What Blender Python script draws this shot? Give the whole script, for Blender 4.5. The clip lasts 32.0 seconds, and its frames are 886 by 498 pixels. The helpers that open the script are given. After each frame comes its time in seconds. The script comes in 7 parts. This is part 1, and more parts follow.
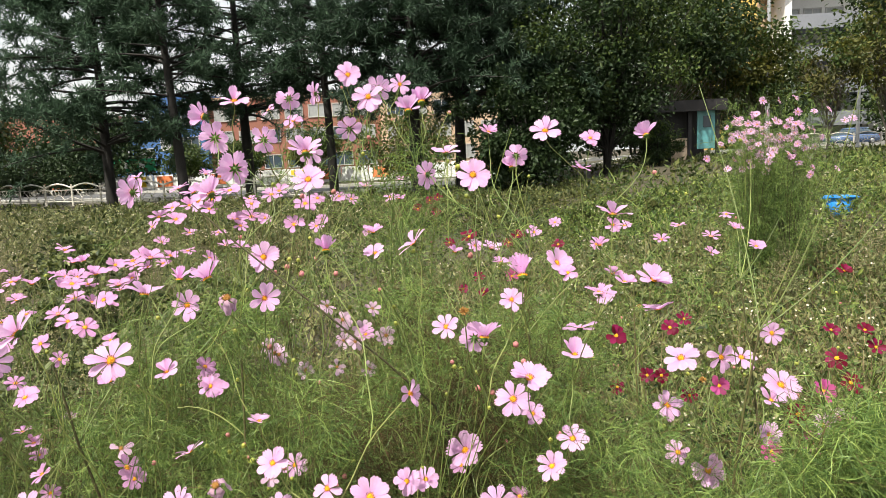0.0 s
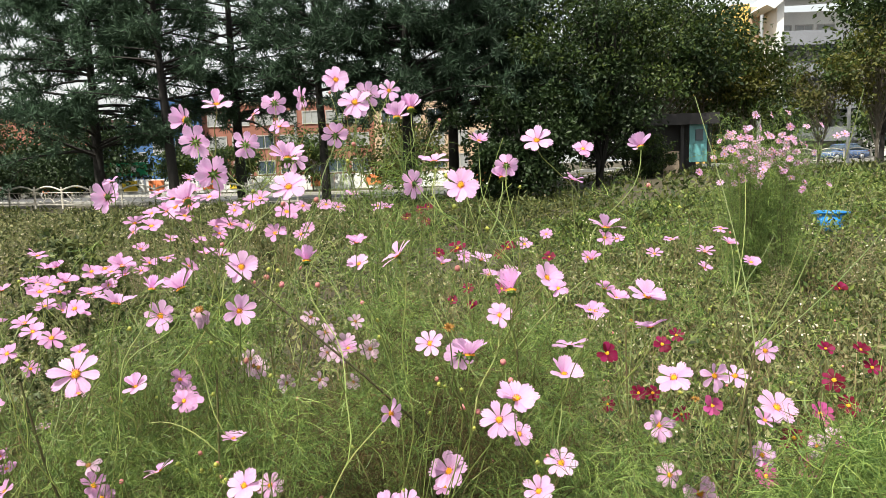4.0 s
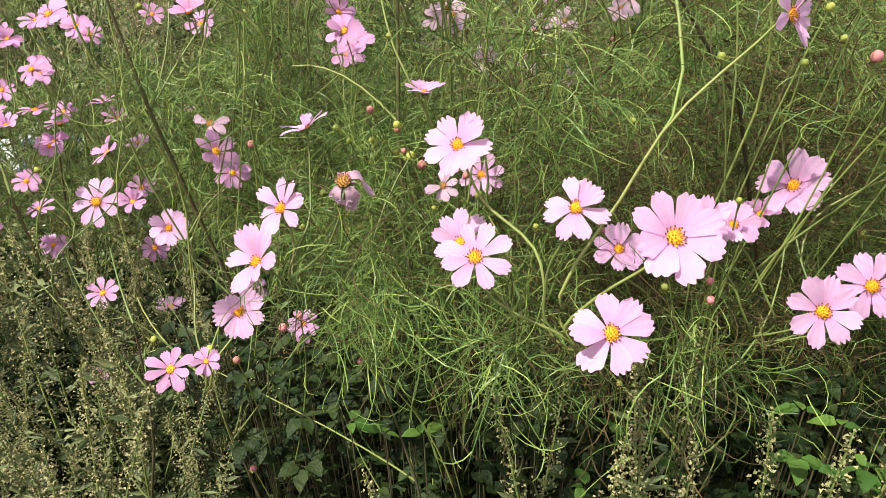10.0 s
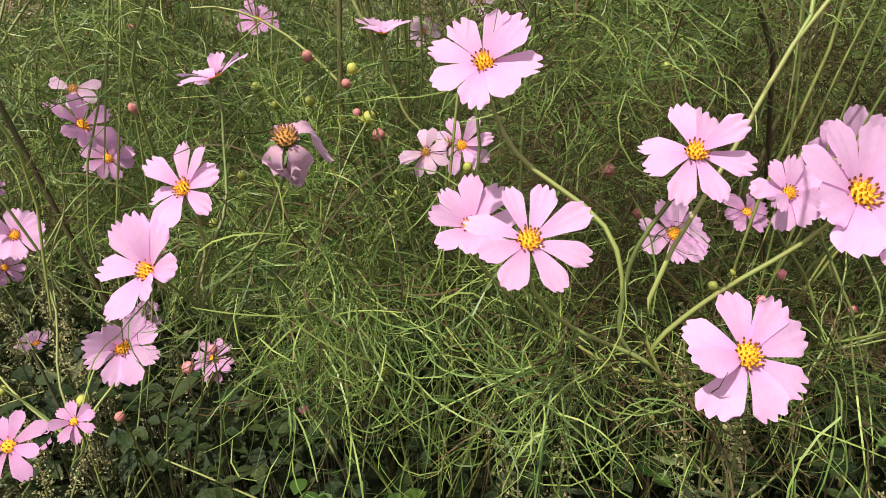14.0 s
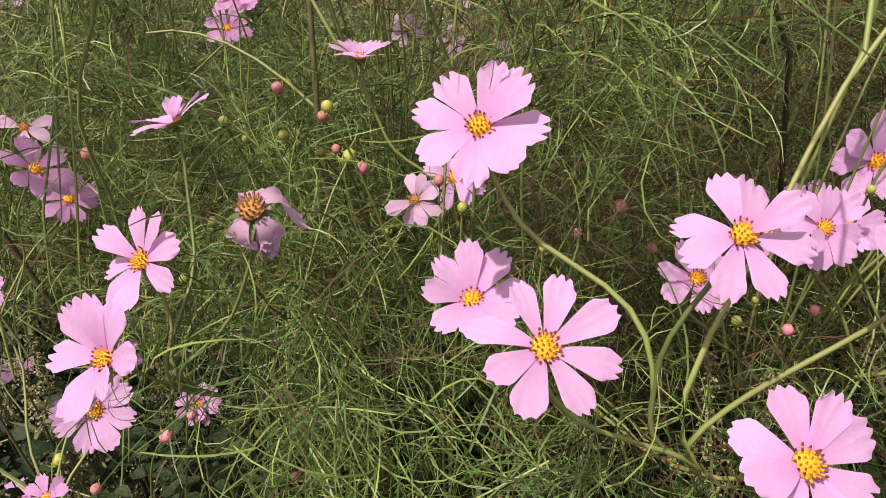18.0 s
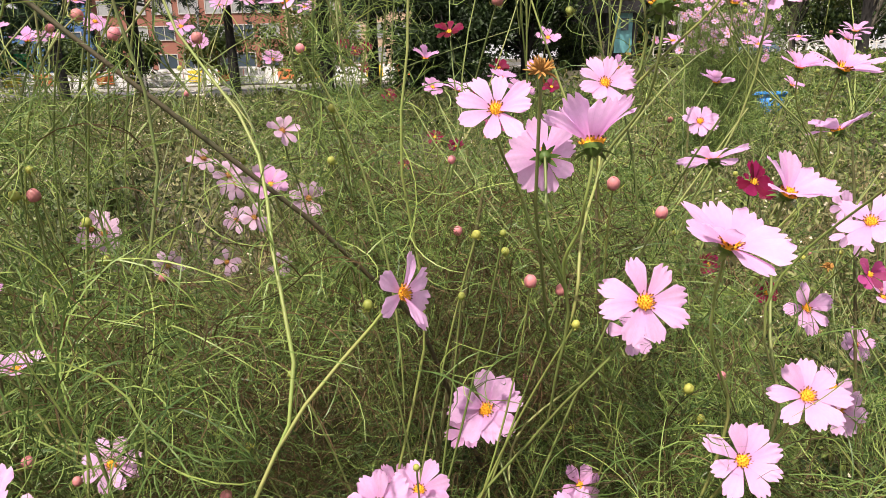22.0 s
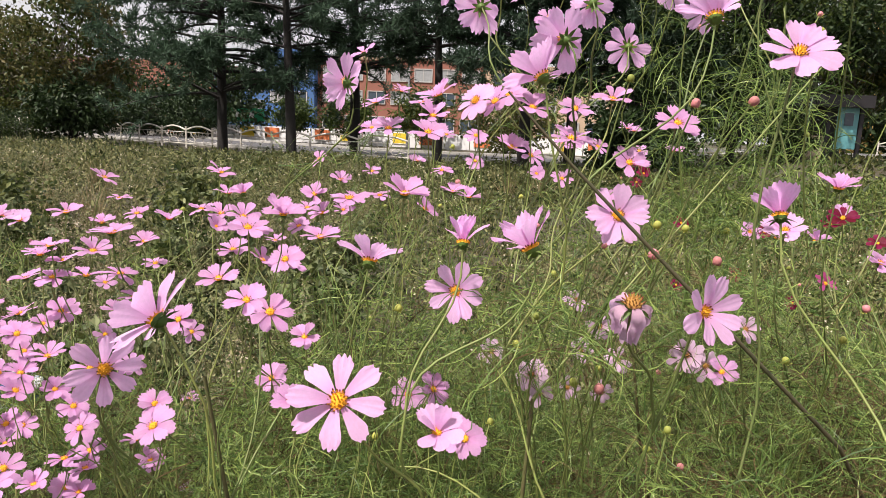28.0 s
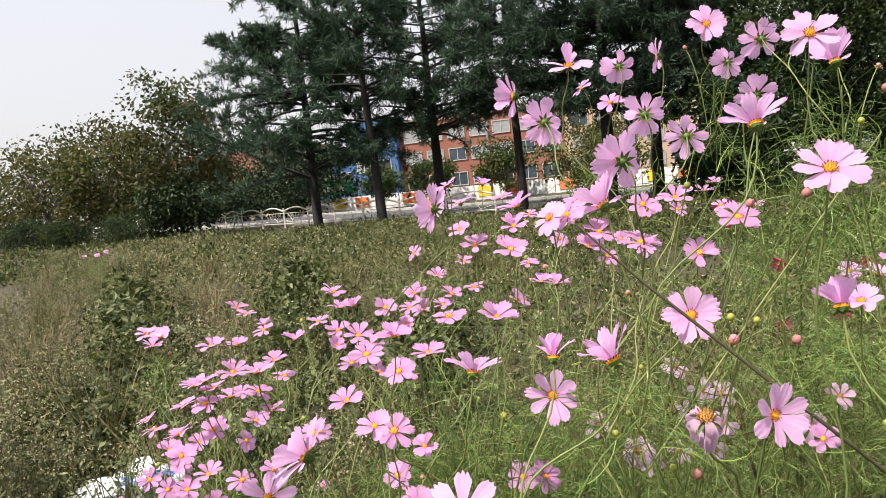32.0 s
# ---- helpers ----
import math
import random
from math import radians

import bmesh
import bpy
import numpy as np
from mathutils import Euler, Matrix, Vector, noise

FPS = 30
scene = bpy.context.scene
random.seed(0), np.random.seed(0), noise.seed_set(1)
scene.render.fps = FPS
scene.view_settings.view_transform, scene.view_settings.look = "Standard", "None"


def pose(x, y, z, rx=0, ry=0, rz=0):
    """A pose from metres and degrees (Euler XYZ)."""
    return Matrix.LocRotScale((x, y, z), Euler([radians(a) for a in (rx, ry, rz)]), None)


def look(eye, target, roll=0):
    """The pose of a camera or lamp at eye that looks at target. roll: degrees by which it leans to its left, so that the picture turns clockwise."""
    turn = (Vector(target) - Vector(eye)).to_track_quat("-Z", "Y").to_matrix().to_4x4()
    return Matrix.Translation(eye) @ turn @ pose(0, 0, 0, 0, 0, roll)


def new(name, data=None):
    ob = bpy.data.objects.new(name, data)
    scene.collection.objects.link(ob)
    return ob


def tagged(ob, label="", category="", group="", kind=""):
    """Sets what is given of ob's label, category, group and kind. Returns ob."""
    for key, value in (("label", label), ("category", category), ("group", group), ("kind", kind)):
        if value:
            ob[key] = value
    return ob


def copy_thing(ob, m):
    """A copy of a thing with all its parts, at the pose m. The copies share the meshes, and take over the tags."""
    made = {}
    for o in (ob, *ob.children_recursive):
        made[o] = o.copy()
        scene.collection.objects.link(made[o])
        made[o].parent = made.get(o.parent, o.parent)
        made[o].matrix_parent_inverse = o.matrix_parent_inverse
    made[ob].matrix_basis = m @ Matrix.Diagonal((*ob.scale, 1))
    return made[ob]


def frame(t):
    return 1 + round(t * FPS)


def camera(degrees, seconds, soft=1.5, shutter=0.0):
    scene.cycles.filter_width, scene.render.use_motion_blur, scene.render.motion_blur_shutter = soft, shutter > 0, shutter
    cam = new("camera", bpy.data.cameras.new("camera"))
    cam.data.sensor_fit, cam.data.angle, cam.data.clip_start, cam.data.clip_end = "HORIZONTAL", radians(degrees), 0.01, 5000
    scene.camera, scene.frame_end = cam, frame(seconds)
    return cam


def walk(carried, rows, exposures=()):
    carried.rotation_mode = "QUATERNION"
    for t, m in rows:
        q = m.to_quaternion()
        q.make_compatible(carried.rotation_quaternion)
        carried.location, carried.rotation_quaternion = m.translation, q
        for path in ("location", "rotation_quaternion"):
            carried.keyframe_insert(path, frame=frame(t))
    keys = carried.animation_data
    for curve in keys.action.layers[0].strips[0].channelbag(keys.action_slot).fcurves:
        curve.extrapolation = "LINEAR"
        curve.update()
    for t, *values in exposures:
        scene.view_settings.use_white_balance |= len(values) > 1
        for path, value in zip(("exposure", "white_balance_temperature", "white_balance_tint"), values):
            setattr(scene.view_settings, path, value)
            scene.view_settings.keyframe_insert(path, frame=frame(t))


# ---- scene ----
cam = camera(66.2, 32.0, soft=0.55)
PATH = [
    (0, (0.064, 0.053, 1.492), (-0.031, 2.033, 1.225), -2.7),
    (0.5, (0.064, 0.062, 1.497), (-0.034, 2.037, 1.197), -2.9),
    (1, (0.069, 0.068, 1.506), (-0.041, 2.052, 1.28), -3.2),
    (1.5, (0.07, 0.07, 1.513), (-0.012, 2.06, 1.336), -3.1),
    (2, (0.071, 0.079, 1.513), (0.008, 2.07, 1.337), -1.7),
    (2.5, (0.069, 0.087, 1.502), (0.015, 2.08, 1.335), -0.5),
    (3, (0.069, 0.096, 1.499), (0.019, 2.081, 1.258), -0.9),
    (3.5, (0.073, 0.096, 1.499), (0.024, 2.079, 1.247), -1.3),
    (5.5, (0.05, 0.179, 1.443), (-0.117, 2.163, 1.255), -3.4),
    (6, (0.024, 0.206, 1.437), (-0.17, 2.179, 1.171), -3.9),
    (6.5, (-0.002, 0.228, 1.418), (-0.305, 2.172, 1.06), -4.0),
    (7, (-0.018, 0.282, 1.389), (-0.448, 2.195, 0.993), -3.7),
    (7.5, (-0.063, 0.318, 1.355), (-0.466, 2.207, 0.836), -4.0),
    (8, (-0.089, 0.377, 1.325), (-0.528, 2.209, 0.653), -4.0),
    (8.5, (-0.103, 0.423, 1.303), (-0.581, 2.216, 0.557), -2.9),
    (9, (-0.112, 0.471, 1.276), (-0.582, 2.229, 0.446), -3.0),
    (9.5, (-0.125, 0.523, 1.244), (-0.625, 2.258, 0.385), -3.0),
    (10, (-0.146, 0.581, 1.188), (-0.632, 2.3, 0.29), -1.0),
    (10.5, (-0.15, 0.614, 1.163), (-0.591, 2.334, 0.243), -0.5),
    (11, (-0.146, 0.634, 1.158), (-0.554, 2.372, 0.257), -0.9),
    (11.5, (-0.155, 0.641, 1.146), (-0.569, 2.364, 0.219), -1.0),
    (12, (-0.155, 0.654, 1.138), (-0.565, 2.364, 0.186), -2.2),
    (12.5, (-0.147, 0.679, 1.134), (-0.478, 2.413, 0.194), -1.9),
    (13, (-0.174, 0.703, 1.12), (-0.49, 2.417, 0.138), -2.9),
    (13.5, (-0.218, 0.722, 1.106), (-0.504, 2.517, 0.272), -1.0),
    (14, (-0.246, 0.732, 1.086), (-0.453, 2.53, 0.234), 1.0),
    (14.5, (-0.267, 0.739, 1.074), (-0.471, 2.563, 0.279), 1.8),
    (16.5, (-0.269, 0.813, 1.093), (-0.43, 2.553, 0.12), -1.8),
    (17, (-0.269, 0.811, 1.096), (-0.455, 2.54, 0.108), -2.4),
    (17.5, (-0.266, 0.803, 1.101), (-0.453, 2.559, 0.164), -1.7),
    (18, (-0.254, 0.797, 1.108), (-0.44, 2.567, 0.196), -1.5),
    (18.5, (-0.232, 0.791, 1.119), (-0.4, 2.587, 0.254), -1.9),
    (19, (-0.21, 0.789, 1.123), (-0.313, 2.598, 0.277), -1.8),
    (19.5, (-0.181, 0.785, 1.117), (-0.165, 2.59, 0.255), -0.5),
    (20, (-0.161, 0.778, 1.13), (-0.09, 2.609, 0.329), -0.5),
    (20.5, (-0.12, 0.74, 1.187), (-0.028, 2.588, 0.428), -0.9),
    (21, (-0.095, 0.733, 1.196), (0.042, 2.641, 0.611), -1.0),
    (21.5, (-0.072, 0.738, 1.224), (0.065, 2.653, 0.664), -1.3),
    (22, (-0.055, 0.742, 1.243), (0.098, 2.663, 0.709), -1.6),
    (22.5, (-0.047, 0.741, 1.295), (0.119, 2.687, 0.866), -1.8),
    (23, (-0.065, 0.73, 1.328), (0.087, 2.692, 0.974), -0.9),
    (23.5, (-0.101, 0.724, 1.351), (0.058, 2.691, 1.024), 0.3),
    (24, (-0.144, 0.71, 1.378), (0.006, 2.685, 1.099), 1.6),
    (24.5, (-0.18, 0.692, 1.406), (-0.077, 2.677, 1.186), 1.6),
    (26.5, (-0.277, 0.653, 1.414), (-0.423, 2.63, 1.15), 1.6),
    (27, (-0.311, 0.65, 1.402), (-0.496, 2.621, 1.116), 2.0),
    (27.5, (-0.348, 0.65, 1.392), (-0.604, 2.607, 1.071), 3.3),
    (28, (-0.384, 0.643, 1.394), (-0.729, 2.583, 1.051), 2.5),
    (28.5, (-0.407, 0.629, 1.4), (-0.833, 2.555, 1.07), 2.4),
    (29, (-0.418, 0.617, 1.404), (-0.889, 2.533, 1.078), 2.4),
    (29.5, (-0.42, 0.612, 1.407), (-0.898, 2.527, 1.082), 2.4),
    (30, (-0.43, 0.592, 1.427), (-0.953, 2.502, 1.148), 1.8),
    (30.5, (-0.43, 0.593, 1.445), (-0.956, 2.505, 1.188), -0.4),
    (31, (-0.409, 0.593, 1.459), (-0.899, 2.518, 1.231), -2.2),
    (31.5, (-0.363, 0.563, 1.464), (-0.928, 2.464, 1.206), -2.1),
    (32, (-0.357, 0.56, 1.483), (-0.975, 2.453, 1.294), -5.6),
]
walk(cam, [(t, look(eye, target, roll)) for t, eye, target, roll in PATH], [(0, 0.84, 6650, 5), (9, 0.86, 6650, 4), (11, 0.80, 6650, 5), (13.2, 0.72, 6800, 7), (15.5, 0.40, 6650, 25), (20, 0.46, 6700, 24), (23, 0.90, 6850, 14), (25, 0.94, 6750, 17), (27, 0.58, 6600, 16), (32, 0.72, 6550, 12)])

# ---- world and light ----
world = bpy.data.worlds.new("sky")
scene.world = world
world.use_nodes = True
wn = world.node_tree.nodes
sky = wn.new("ShaderNodeTexSky")
sky.sky_type = "NISHITA"
sky.sun_disc = False
sky.sun_elevation, sky.sun_rotation = radians(59), radians(216)
sky.air_density, sky.dust_density, sky.ozone_density = 1.0, 7.0, 1.0
cloud = wn.new("ShaderNodeMix")
cloud.data_type = "RGBA"
cloud.inputs["Factor"].default_value, cloud.inputs["B"].default_value = 0.65, (6.6, 6.6, 6.7, 1)
world.node_tree.links.new(sky.outputs[0], cloud.inputs["A"])
world.node_tree.links.new(cloud.outputs["Result"], wn["Background"].inputs[0])
wn["Background"].inputs[1].default_value = 0.105
sun = new("sun", bpy.data.lights.new("sun", "SUN"))
sun.data.energy, sun.data.angle, sun.data.color = 5.0, radians(1.0), (1.0, 0.94, 0.86)
sun.matrix_world = look((-3.2, -4.4, 9.0), (0, 0, 0))


# ---- materials ----
def material(name, color, rough=0.6, metal=0.0, vary=0.25, scale=8.0, second=None, bump=0.0, translucent=0.0, spread=0.0, island=0.0, coat=0.0):
    """A surface with two scales of variation; spread and island shift the brightness from object to object and piece to piece."""
    m = bpy.data.materials.new(name)
    m.use_nodes = True
    t = m.node_tree
    n, link = t.nodes, t.links.new
    bsdf = n["Principled BSDF"]
    bsdf.inputs["Roughness"].default_value, bsdf.inputs["Metallic"].default_value = rough, metal
    bsdf.inputs["Coat Weight"].default_value = coat
    co = n.new("ShaderNodeTexCoord")
    big, fine = n.new("ShaderNodeTexNoise"), n.new("ShaderNodeTexNoise")
    big.inputs["Scale"].default_value, fine.inputs["Scale"].default_value = scale * 0.22, scale * 3.1
    big.inputs["Detail"].default_value, fine.inputs["Detail"].default_value = 3, 4
    for x in (big, fine):
        link(co.outputs["Object"], x.inputs["Vector"])
    add = n.new("ShaderNodeMath")
    add.operation = "ADD"
    link(big.outputs["Fac"], add.inputs[0]), link(fine.outputs["Fac"], add.inputs[1])
    ramp = n.new("ShaderNodeMapRange")
    ramp.inputs["From Min"].default_value, ramp.inputs["From Max"].default_value = 0.7, 1.3
    link(add.outputs[0], ramp.inputs["Value"])
    mix = n.new("ShaderNodeMix")
    mix.data_type = "RGBA"
    other = second or [c * (1 - vary) for c in color]
    mix.inputs["A"].default_value, mix.inputs["B"].default_value = (*color, 1), (*other, 1)
    link(ramp.outputs["Result"], mix.inputs["Factor"])
    out = mix.outputs["Result"]
    if spread or island:
        src = n.new("ShaderNodeObjectInfo").outputs["Random"] if spread else n.new("ShaderNodeNewGeometry").outputs["Random Per Island"]
        k = spread or island
        r = n.new("ShaderNodeMapRange")
        r.inputs["To Min"].default_value, r.inputs["To Max"].default_value = 1 - k, 1 + k
        link(src, r.inputs["Value"])
        hsv = n.new("ShaderNodeHueSaturation")
        link(r.outputs["Result"], hsv.inputs["Value"]), link(out, hsv.inputs["Color"])
        h = n.new("ShaderNodeMapRange")
        h.inputs["To Min"].default_value, h.inputs["To Max"].default_value = 0.5 + 0.05 * k, 0.5 - 0.05 * k
        link(src, h.inputs["Value"]), link(h.outputs["Result"], hsv.inputs["Hue"])
        out = hsv.outputs["Color"]
    link(out, bsdf.inputs["Base Color"])
    if bump:
        b = n.new("ShaderNodeBump")
        b.inputs["Strength"].default_value, b.inputs["Distance"].default_value = bump, 0.02
        link(fine.outputs["Fac"], b.inputs["Height"]), link(b.outputs["Normal"], bsdf.inputs["Normal"])
    if translucent:
        bsdf.inputs["Specular IOR Level"].default_value = 0.25
        tr, mx = n.new("ShaderNodeBsdfTranslucent"), n.new("ShaderNodeMixShader")
        mx.inputs["Fac"].default_value = translucent
        link(out, tr.inputs["Color"])
        link(bsdf.outputs[0], mx.inputs[1]), link(tr.outputs[0], mx.inputs[2])
        link(mx.outputs[0], n["Material Output"].inputs["Surface"])
    return m


def petal_material(name, tip, base, spread):
    """Petal skin: fine lengthwise veins over a slow change from base to tip."""
    m = material(name, tip, 0.55, vary=0.12, scale=60, spread=spread, translucent=0.58)
    t = m.node_tree
    n, link = t.nodes, t.links.new
    uv = n.new("ShaderNodeTexCoord")
    stretch = n.new("ShaderNodeMapping")
    stretch.inputs["Scale"].default_value = (26, 1.2, 1)
    vein = n.new("ShaderNodeTexNoise")
    vein.inputs["Scale"].default_value = 1.0
    link(uv.outputs["UV"], stretch.inputs["Vector"]), link(stretch.outputs[0], vein.inputs["Vector"])
    xyz = n.new("ShaderNodeSeparateXYZ")
    link(uv.outputs["UV"], xyz.inputs[0])
    fade = n.new("ShaderNodeMapRange")
    fade.inputs["From Min"].default_value, fade.inputs["From Max"].default_value = 0.0, 0.55
    link(xyz.outputs["Y"], fade.inputs["Value"])
    mix = n.new("ShaderNodeMix")
    mix.data_type = "RGBA"
    mix.inputs["A"].default_value = (*base, 1)
    link(fade.outputs["Result"], mix.inputs["Factor"])
    for l in [l for l in t.links if l.to_node.type == "HUE_SAT" and l.to_socket.name == "Color"]:
        src = l.from_socket
        link(src, mix.inputs["B"])
        vm = n.new("ShaderNodeMix")
        vm.data_type, vm.blend_type = "RGBA", "MULTIPLY"
        vm.inputs["Factor"].default_value = 0.16
        link(mix.outputs["Result"], vm.inputs["A"]), link(vein.outputs["Fac"], vm.inputs["B"])
        link(vm.outputs["Result"], l.to_socket)
    b = n.new("ShaderNodeBump")
    b.inputs["Strength"].default_value, b.inputs["Distance"].default_value = 0.14, 0.001
    link(vein.outputs["Fac"], b.inputs["Height"]), link(b.outputs["Normal"], n["Principled BSDF"].inputs["Normal"])
    return m


PALE = petal_material("pale_pink_petal", (0.93, 0.57, 0.90), (0.86, 0.42, 0.78), 0.07)
MID = petal_material("rose_pink_petal", (0.81, 0.44, 0.76), (0.73, 0.31, 0.62), 0.13)
RED = petal_material("crimson_petal", (0.24, 0.009, 0.055), (0.16, 0.005, 0.03), 0.3)
MAGENTA = petal_material("magenta_petal", (0.52, 0.09, 0.28), (0.42, 0.05, 0.2), 0.25)
WILTED = petal_material("wilted_petal", (0.78, 0.54, 0.73), (0.62, 0.38, 0.48), 0.15)
DISC = material("flower_disc", (0.82, 0.44, 0.015), 0.8, scale=300, second=(0.66, 0.26, 0.01), bump=0.4)
ANTHER = material("anther", (0.16, 0.045, 0.02), 0.7, island=0.4)
SEED = material("seed_head", (0.28, 0.12, 0.03), 0.8, scale=200, second=(0.40, 0.22, 0.04), bump=0.3)
BUDGREEN = material("bud_green", (0.30, 0.33, 0.07), 0.5, spread=0.25, scale=90, translucent=0.1)
BUDPINK = material("bud_pink", (0.56, 0.17, 0.24), 0.5, spread=0.25, scale=120, second=(0.40, 0.20, 0.14), translucent=0.1)
CALYXGREEN = material("calyx_green", (0.09, 0.15, 0.03), 0.5, spread=0.25, scale=90, translucent=0.1)
PANICLE = material("dry_seed_panicle", (0.33, 0.275, 0.187), 0.8, scale=30, second=(0.198, 0.165, 0.099), island=0.35)
STEM = material("cosmos_stem", (0.125, 0.185, 0.040), 0.55, scale=30, second=(0.140, 0.150, 0.045), spread=0.3)
WOODYSTEM = material("cosmos_old_stem", (0.10, 0.12, 0.03), 0.7, scale=30, second=(0.075, 0.05, 0.025), spread=0.2)
OLDSTEM = material("cosmos_brown_stem", (0.065, 0.045, 0.022), 0.75, scale=30, second=(0.05, 0.055, 0.02))
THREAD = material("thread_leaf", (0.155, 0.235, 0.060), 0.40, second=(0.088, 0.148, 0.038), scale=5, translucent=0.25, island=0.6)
# dead brown leaves, darkened beyond that to paint shaded gaps between the threads
DRYSHADETHREAD = material("dry_shaded_thread_leaf", (0.080, 0.058, 0.022), 0.7, vary=0.4, scale=5, translucent=0.2, island=0.5)
SOIL = material("weedy_soil", (0.0344, 0.0344, 0.01548), 0.95, scale=3, second=(0.0516, 0.0387, 0.0215), bump=0.8)
GRASS = material("grass_blade", (0.092, 0.106, 0.038), 0.6, scale=1.2, second=(0.122, 0.105, 0.046), island=0.65, translucent=0.3)
DRYLEAF = material("dry_weed_leaf", (0.175, 0.170, 0.080), 0.7, scale=0.7, second=(0.085, 0.112, 0.040), island=0.6, translucent=0.25)
DRYGRASS = material("dry_grass", (0.27, 0.225, 0.12), 0.7, scale=0.7, second=(0.1286, 0.1088, 0.04549), island=0.4, translucent=0.25)
WEED = material("weed_leaf", (0.0559, 0.086, 0.02236), 0.55, scale=1.5, second=(0.0817, 0.086, 0.02838), island=0.65, translucent=0.3)
COVERLEAF = material("ground_cover_leaf", (0.09, 0.155, 0.034), 0.5, scale=1.2, second=(0.1204, 0.1548, 0.043), island=0.65, translucent=0.3)
# green lowered to near black: holds the shade under the overhanging cosmos
SHADEDWEED = material("shaded_broad_weed_leaf", (0.016, 0.033, 0.009), 0.6, scale=60, second=(0.024, 0.040, 0.010), island=0.5, translucent=0.25, bump=0.25)
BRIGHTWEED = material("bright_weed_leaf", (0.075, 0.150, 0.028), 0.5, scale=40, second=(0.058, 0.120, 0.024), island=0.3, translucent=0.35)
MUGWORT = material("mugwort_leaf", (0.155, 0.182, 0.088), 0.65, scale=6, second=(0.100, 0.124, 0.052), island=0.6, translucent=0.25)
SEEDSPIKE = material("mugwort_flower_spike", (0.250, 0.235, 0.110), 0.8, scale=40, second=(0.165, 0.165, 0.070), island=0.35)
WHITEFLOWER = material("tiny_weed_flower", (0.50, 0.45, 0.33), 0.7, island=0.2)
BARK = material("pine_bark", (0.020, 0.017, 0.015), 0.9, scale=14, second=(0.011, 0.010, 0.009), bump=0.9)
GREYBARK = material("grey_bark", (0.16, 0.14, 0.11), 0.85, scale=12, second=(0.10, 0.085, 0.07), bump=0.6)
NEEDLE = material("pine_needle", (0.050, 0.088, 0.052), 0.75, scale=0.9, second=(0.038, 0.070, 0.042), island=0.3, translucent=0.2)
# darker copy of the pine needles, with the middle trees' shade in its colour
SHADEDNEEDLE = material("shaded_pine_needle", (0.026, 0.050, 0.028), 0.7, scale=0.9, second=(0.018, 0.037, 0.020), island=0.3, translucent=0.15)
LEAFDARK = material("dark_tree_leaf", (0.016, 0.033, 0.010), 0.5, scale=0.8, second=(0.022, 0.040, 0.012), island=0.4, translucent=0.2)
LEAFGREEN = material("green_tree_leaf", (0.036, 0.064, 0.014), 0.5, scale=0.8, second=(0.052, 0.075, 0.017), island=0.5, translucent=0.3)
LEAFYELLOW = material("yellowing_leaf", (0.10, 0.095, 0.018), 0.5, scale=0.8, second=(0.05, 0.07, 0.014), island=0.45, translucent=0.35)
LEAFOLIVE = material("olive_leaf", (0.062, 0.074, 0.020), 0.55, scale=0.8, second=(0.090, 0.074, 0.024), island=0.5, translucent=0.35)
FENCEPAINT = material("cream_fence_paint", (0.66, 0.62, 0.55), 0.45, metal=0.1, vary=0.2, scale=6)
ASPHALT = material("asphalt", (0.075, 0.075, 0.078), 0.9, scale=2, vary=0.3, bump=0.2)
KERB = material("kerb_stone", (0.42, 0.41, 0.38), 0.85, scale=4, vary=0.25, bump=0.2)
BRICKWALL = material("brick_facade", (0.25, 0.10, 0.07), 0.85, scale=3, second=(0.21, 0.085, 0.06), bump=0.15)
BEIGEWALL = material("beige_facade", (0.46, 0.33, 0.23), 0.85, scale=2, vary=0.15)
BLUEWALL = material("blue_facade", (0.045, 0.12, 0.28), 0.7, scale=2, vary=0.15)
WHITEWALL = material("white_facade", (0.72, 0.71, 0.70), 0.8, scale=2, vary=0.12)
GREYWALL = material("grey_facade", (0.20, 0.21, 0.24), 0.8, scale=2, vary=0.15)
YELLOWWALL = material("yellow_facade", (0.68, 0.44, 0.12), 0.8, scale=2, vary=0.12)
GLASS = material("window_glass", (0.05, 0.07, 0.09), 0.08, vary=0.2, scale=1)
PALEGLASS = material("blind_behind_glass", (0.30, 0.31, 0.31), 0.25, vary=0.25, scale=1)
FRAME = material("white_window_frame", (0.38, 0.37, 0.35), 0.5, vary=0.1)
# dark wood, blackened further to carry the shade of the tree over it
BOOTHSHADED = material("dark_shaded_booth_wood", (0.014, 0.012, 0.014), 0.6, vary=0.3, scale=6, bump=0.15)
TEAL = material("teal_booth_panel", (0.12, 0.34, 0.36), 0.35, vary=0.2, scale=4)
BOOTHTAN = material("tan_booth_panel", (0.42, 0.33, 0.24), 0.7, vary=0.2, scale=4)
BLUEPLASTIC = material("blue_plastic", (0.010, 0.18, 0.50), 0.35, vary=0.15, scale=10)
BAGWHITE = material("white_plastic_sack", (0.68, 0.69, 0.73), 0.4, vary=0.12, scale=12)
BAGBLUE = material("blue_sack_print", (0.08, 0.17, 0.45), 0.4, vary=0.15, scale=12)
CARBLUE = material("blue_car_paint", (0.10, 0.16, 0.30), 0.25, metal=0.3, vary=0.08, coat=0.8)
TYRE = material("tyre_rubber", (0.02, 0.02, 0.02), 0.85, vary=0.2)
HEADLAMP = material("clear_lamp_lens", (0.7, 0.72, 0.75), 0.12, vary=0.1)
REDLAMP = material("red_lamp_lens", (0.45, 0.02, 0.02), 0.2, vary=0.1)
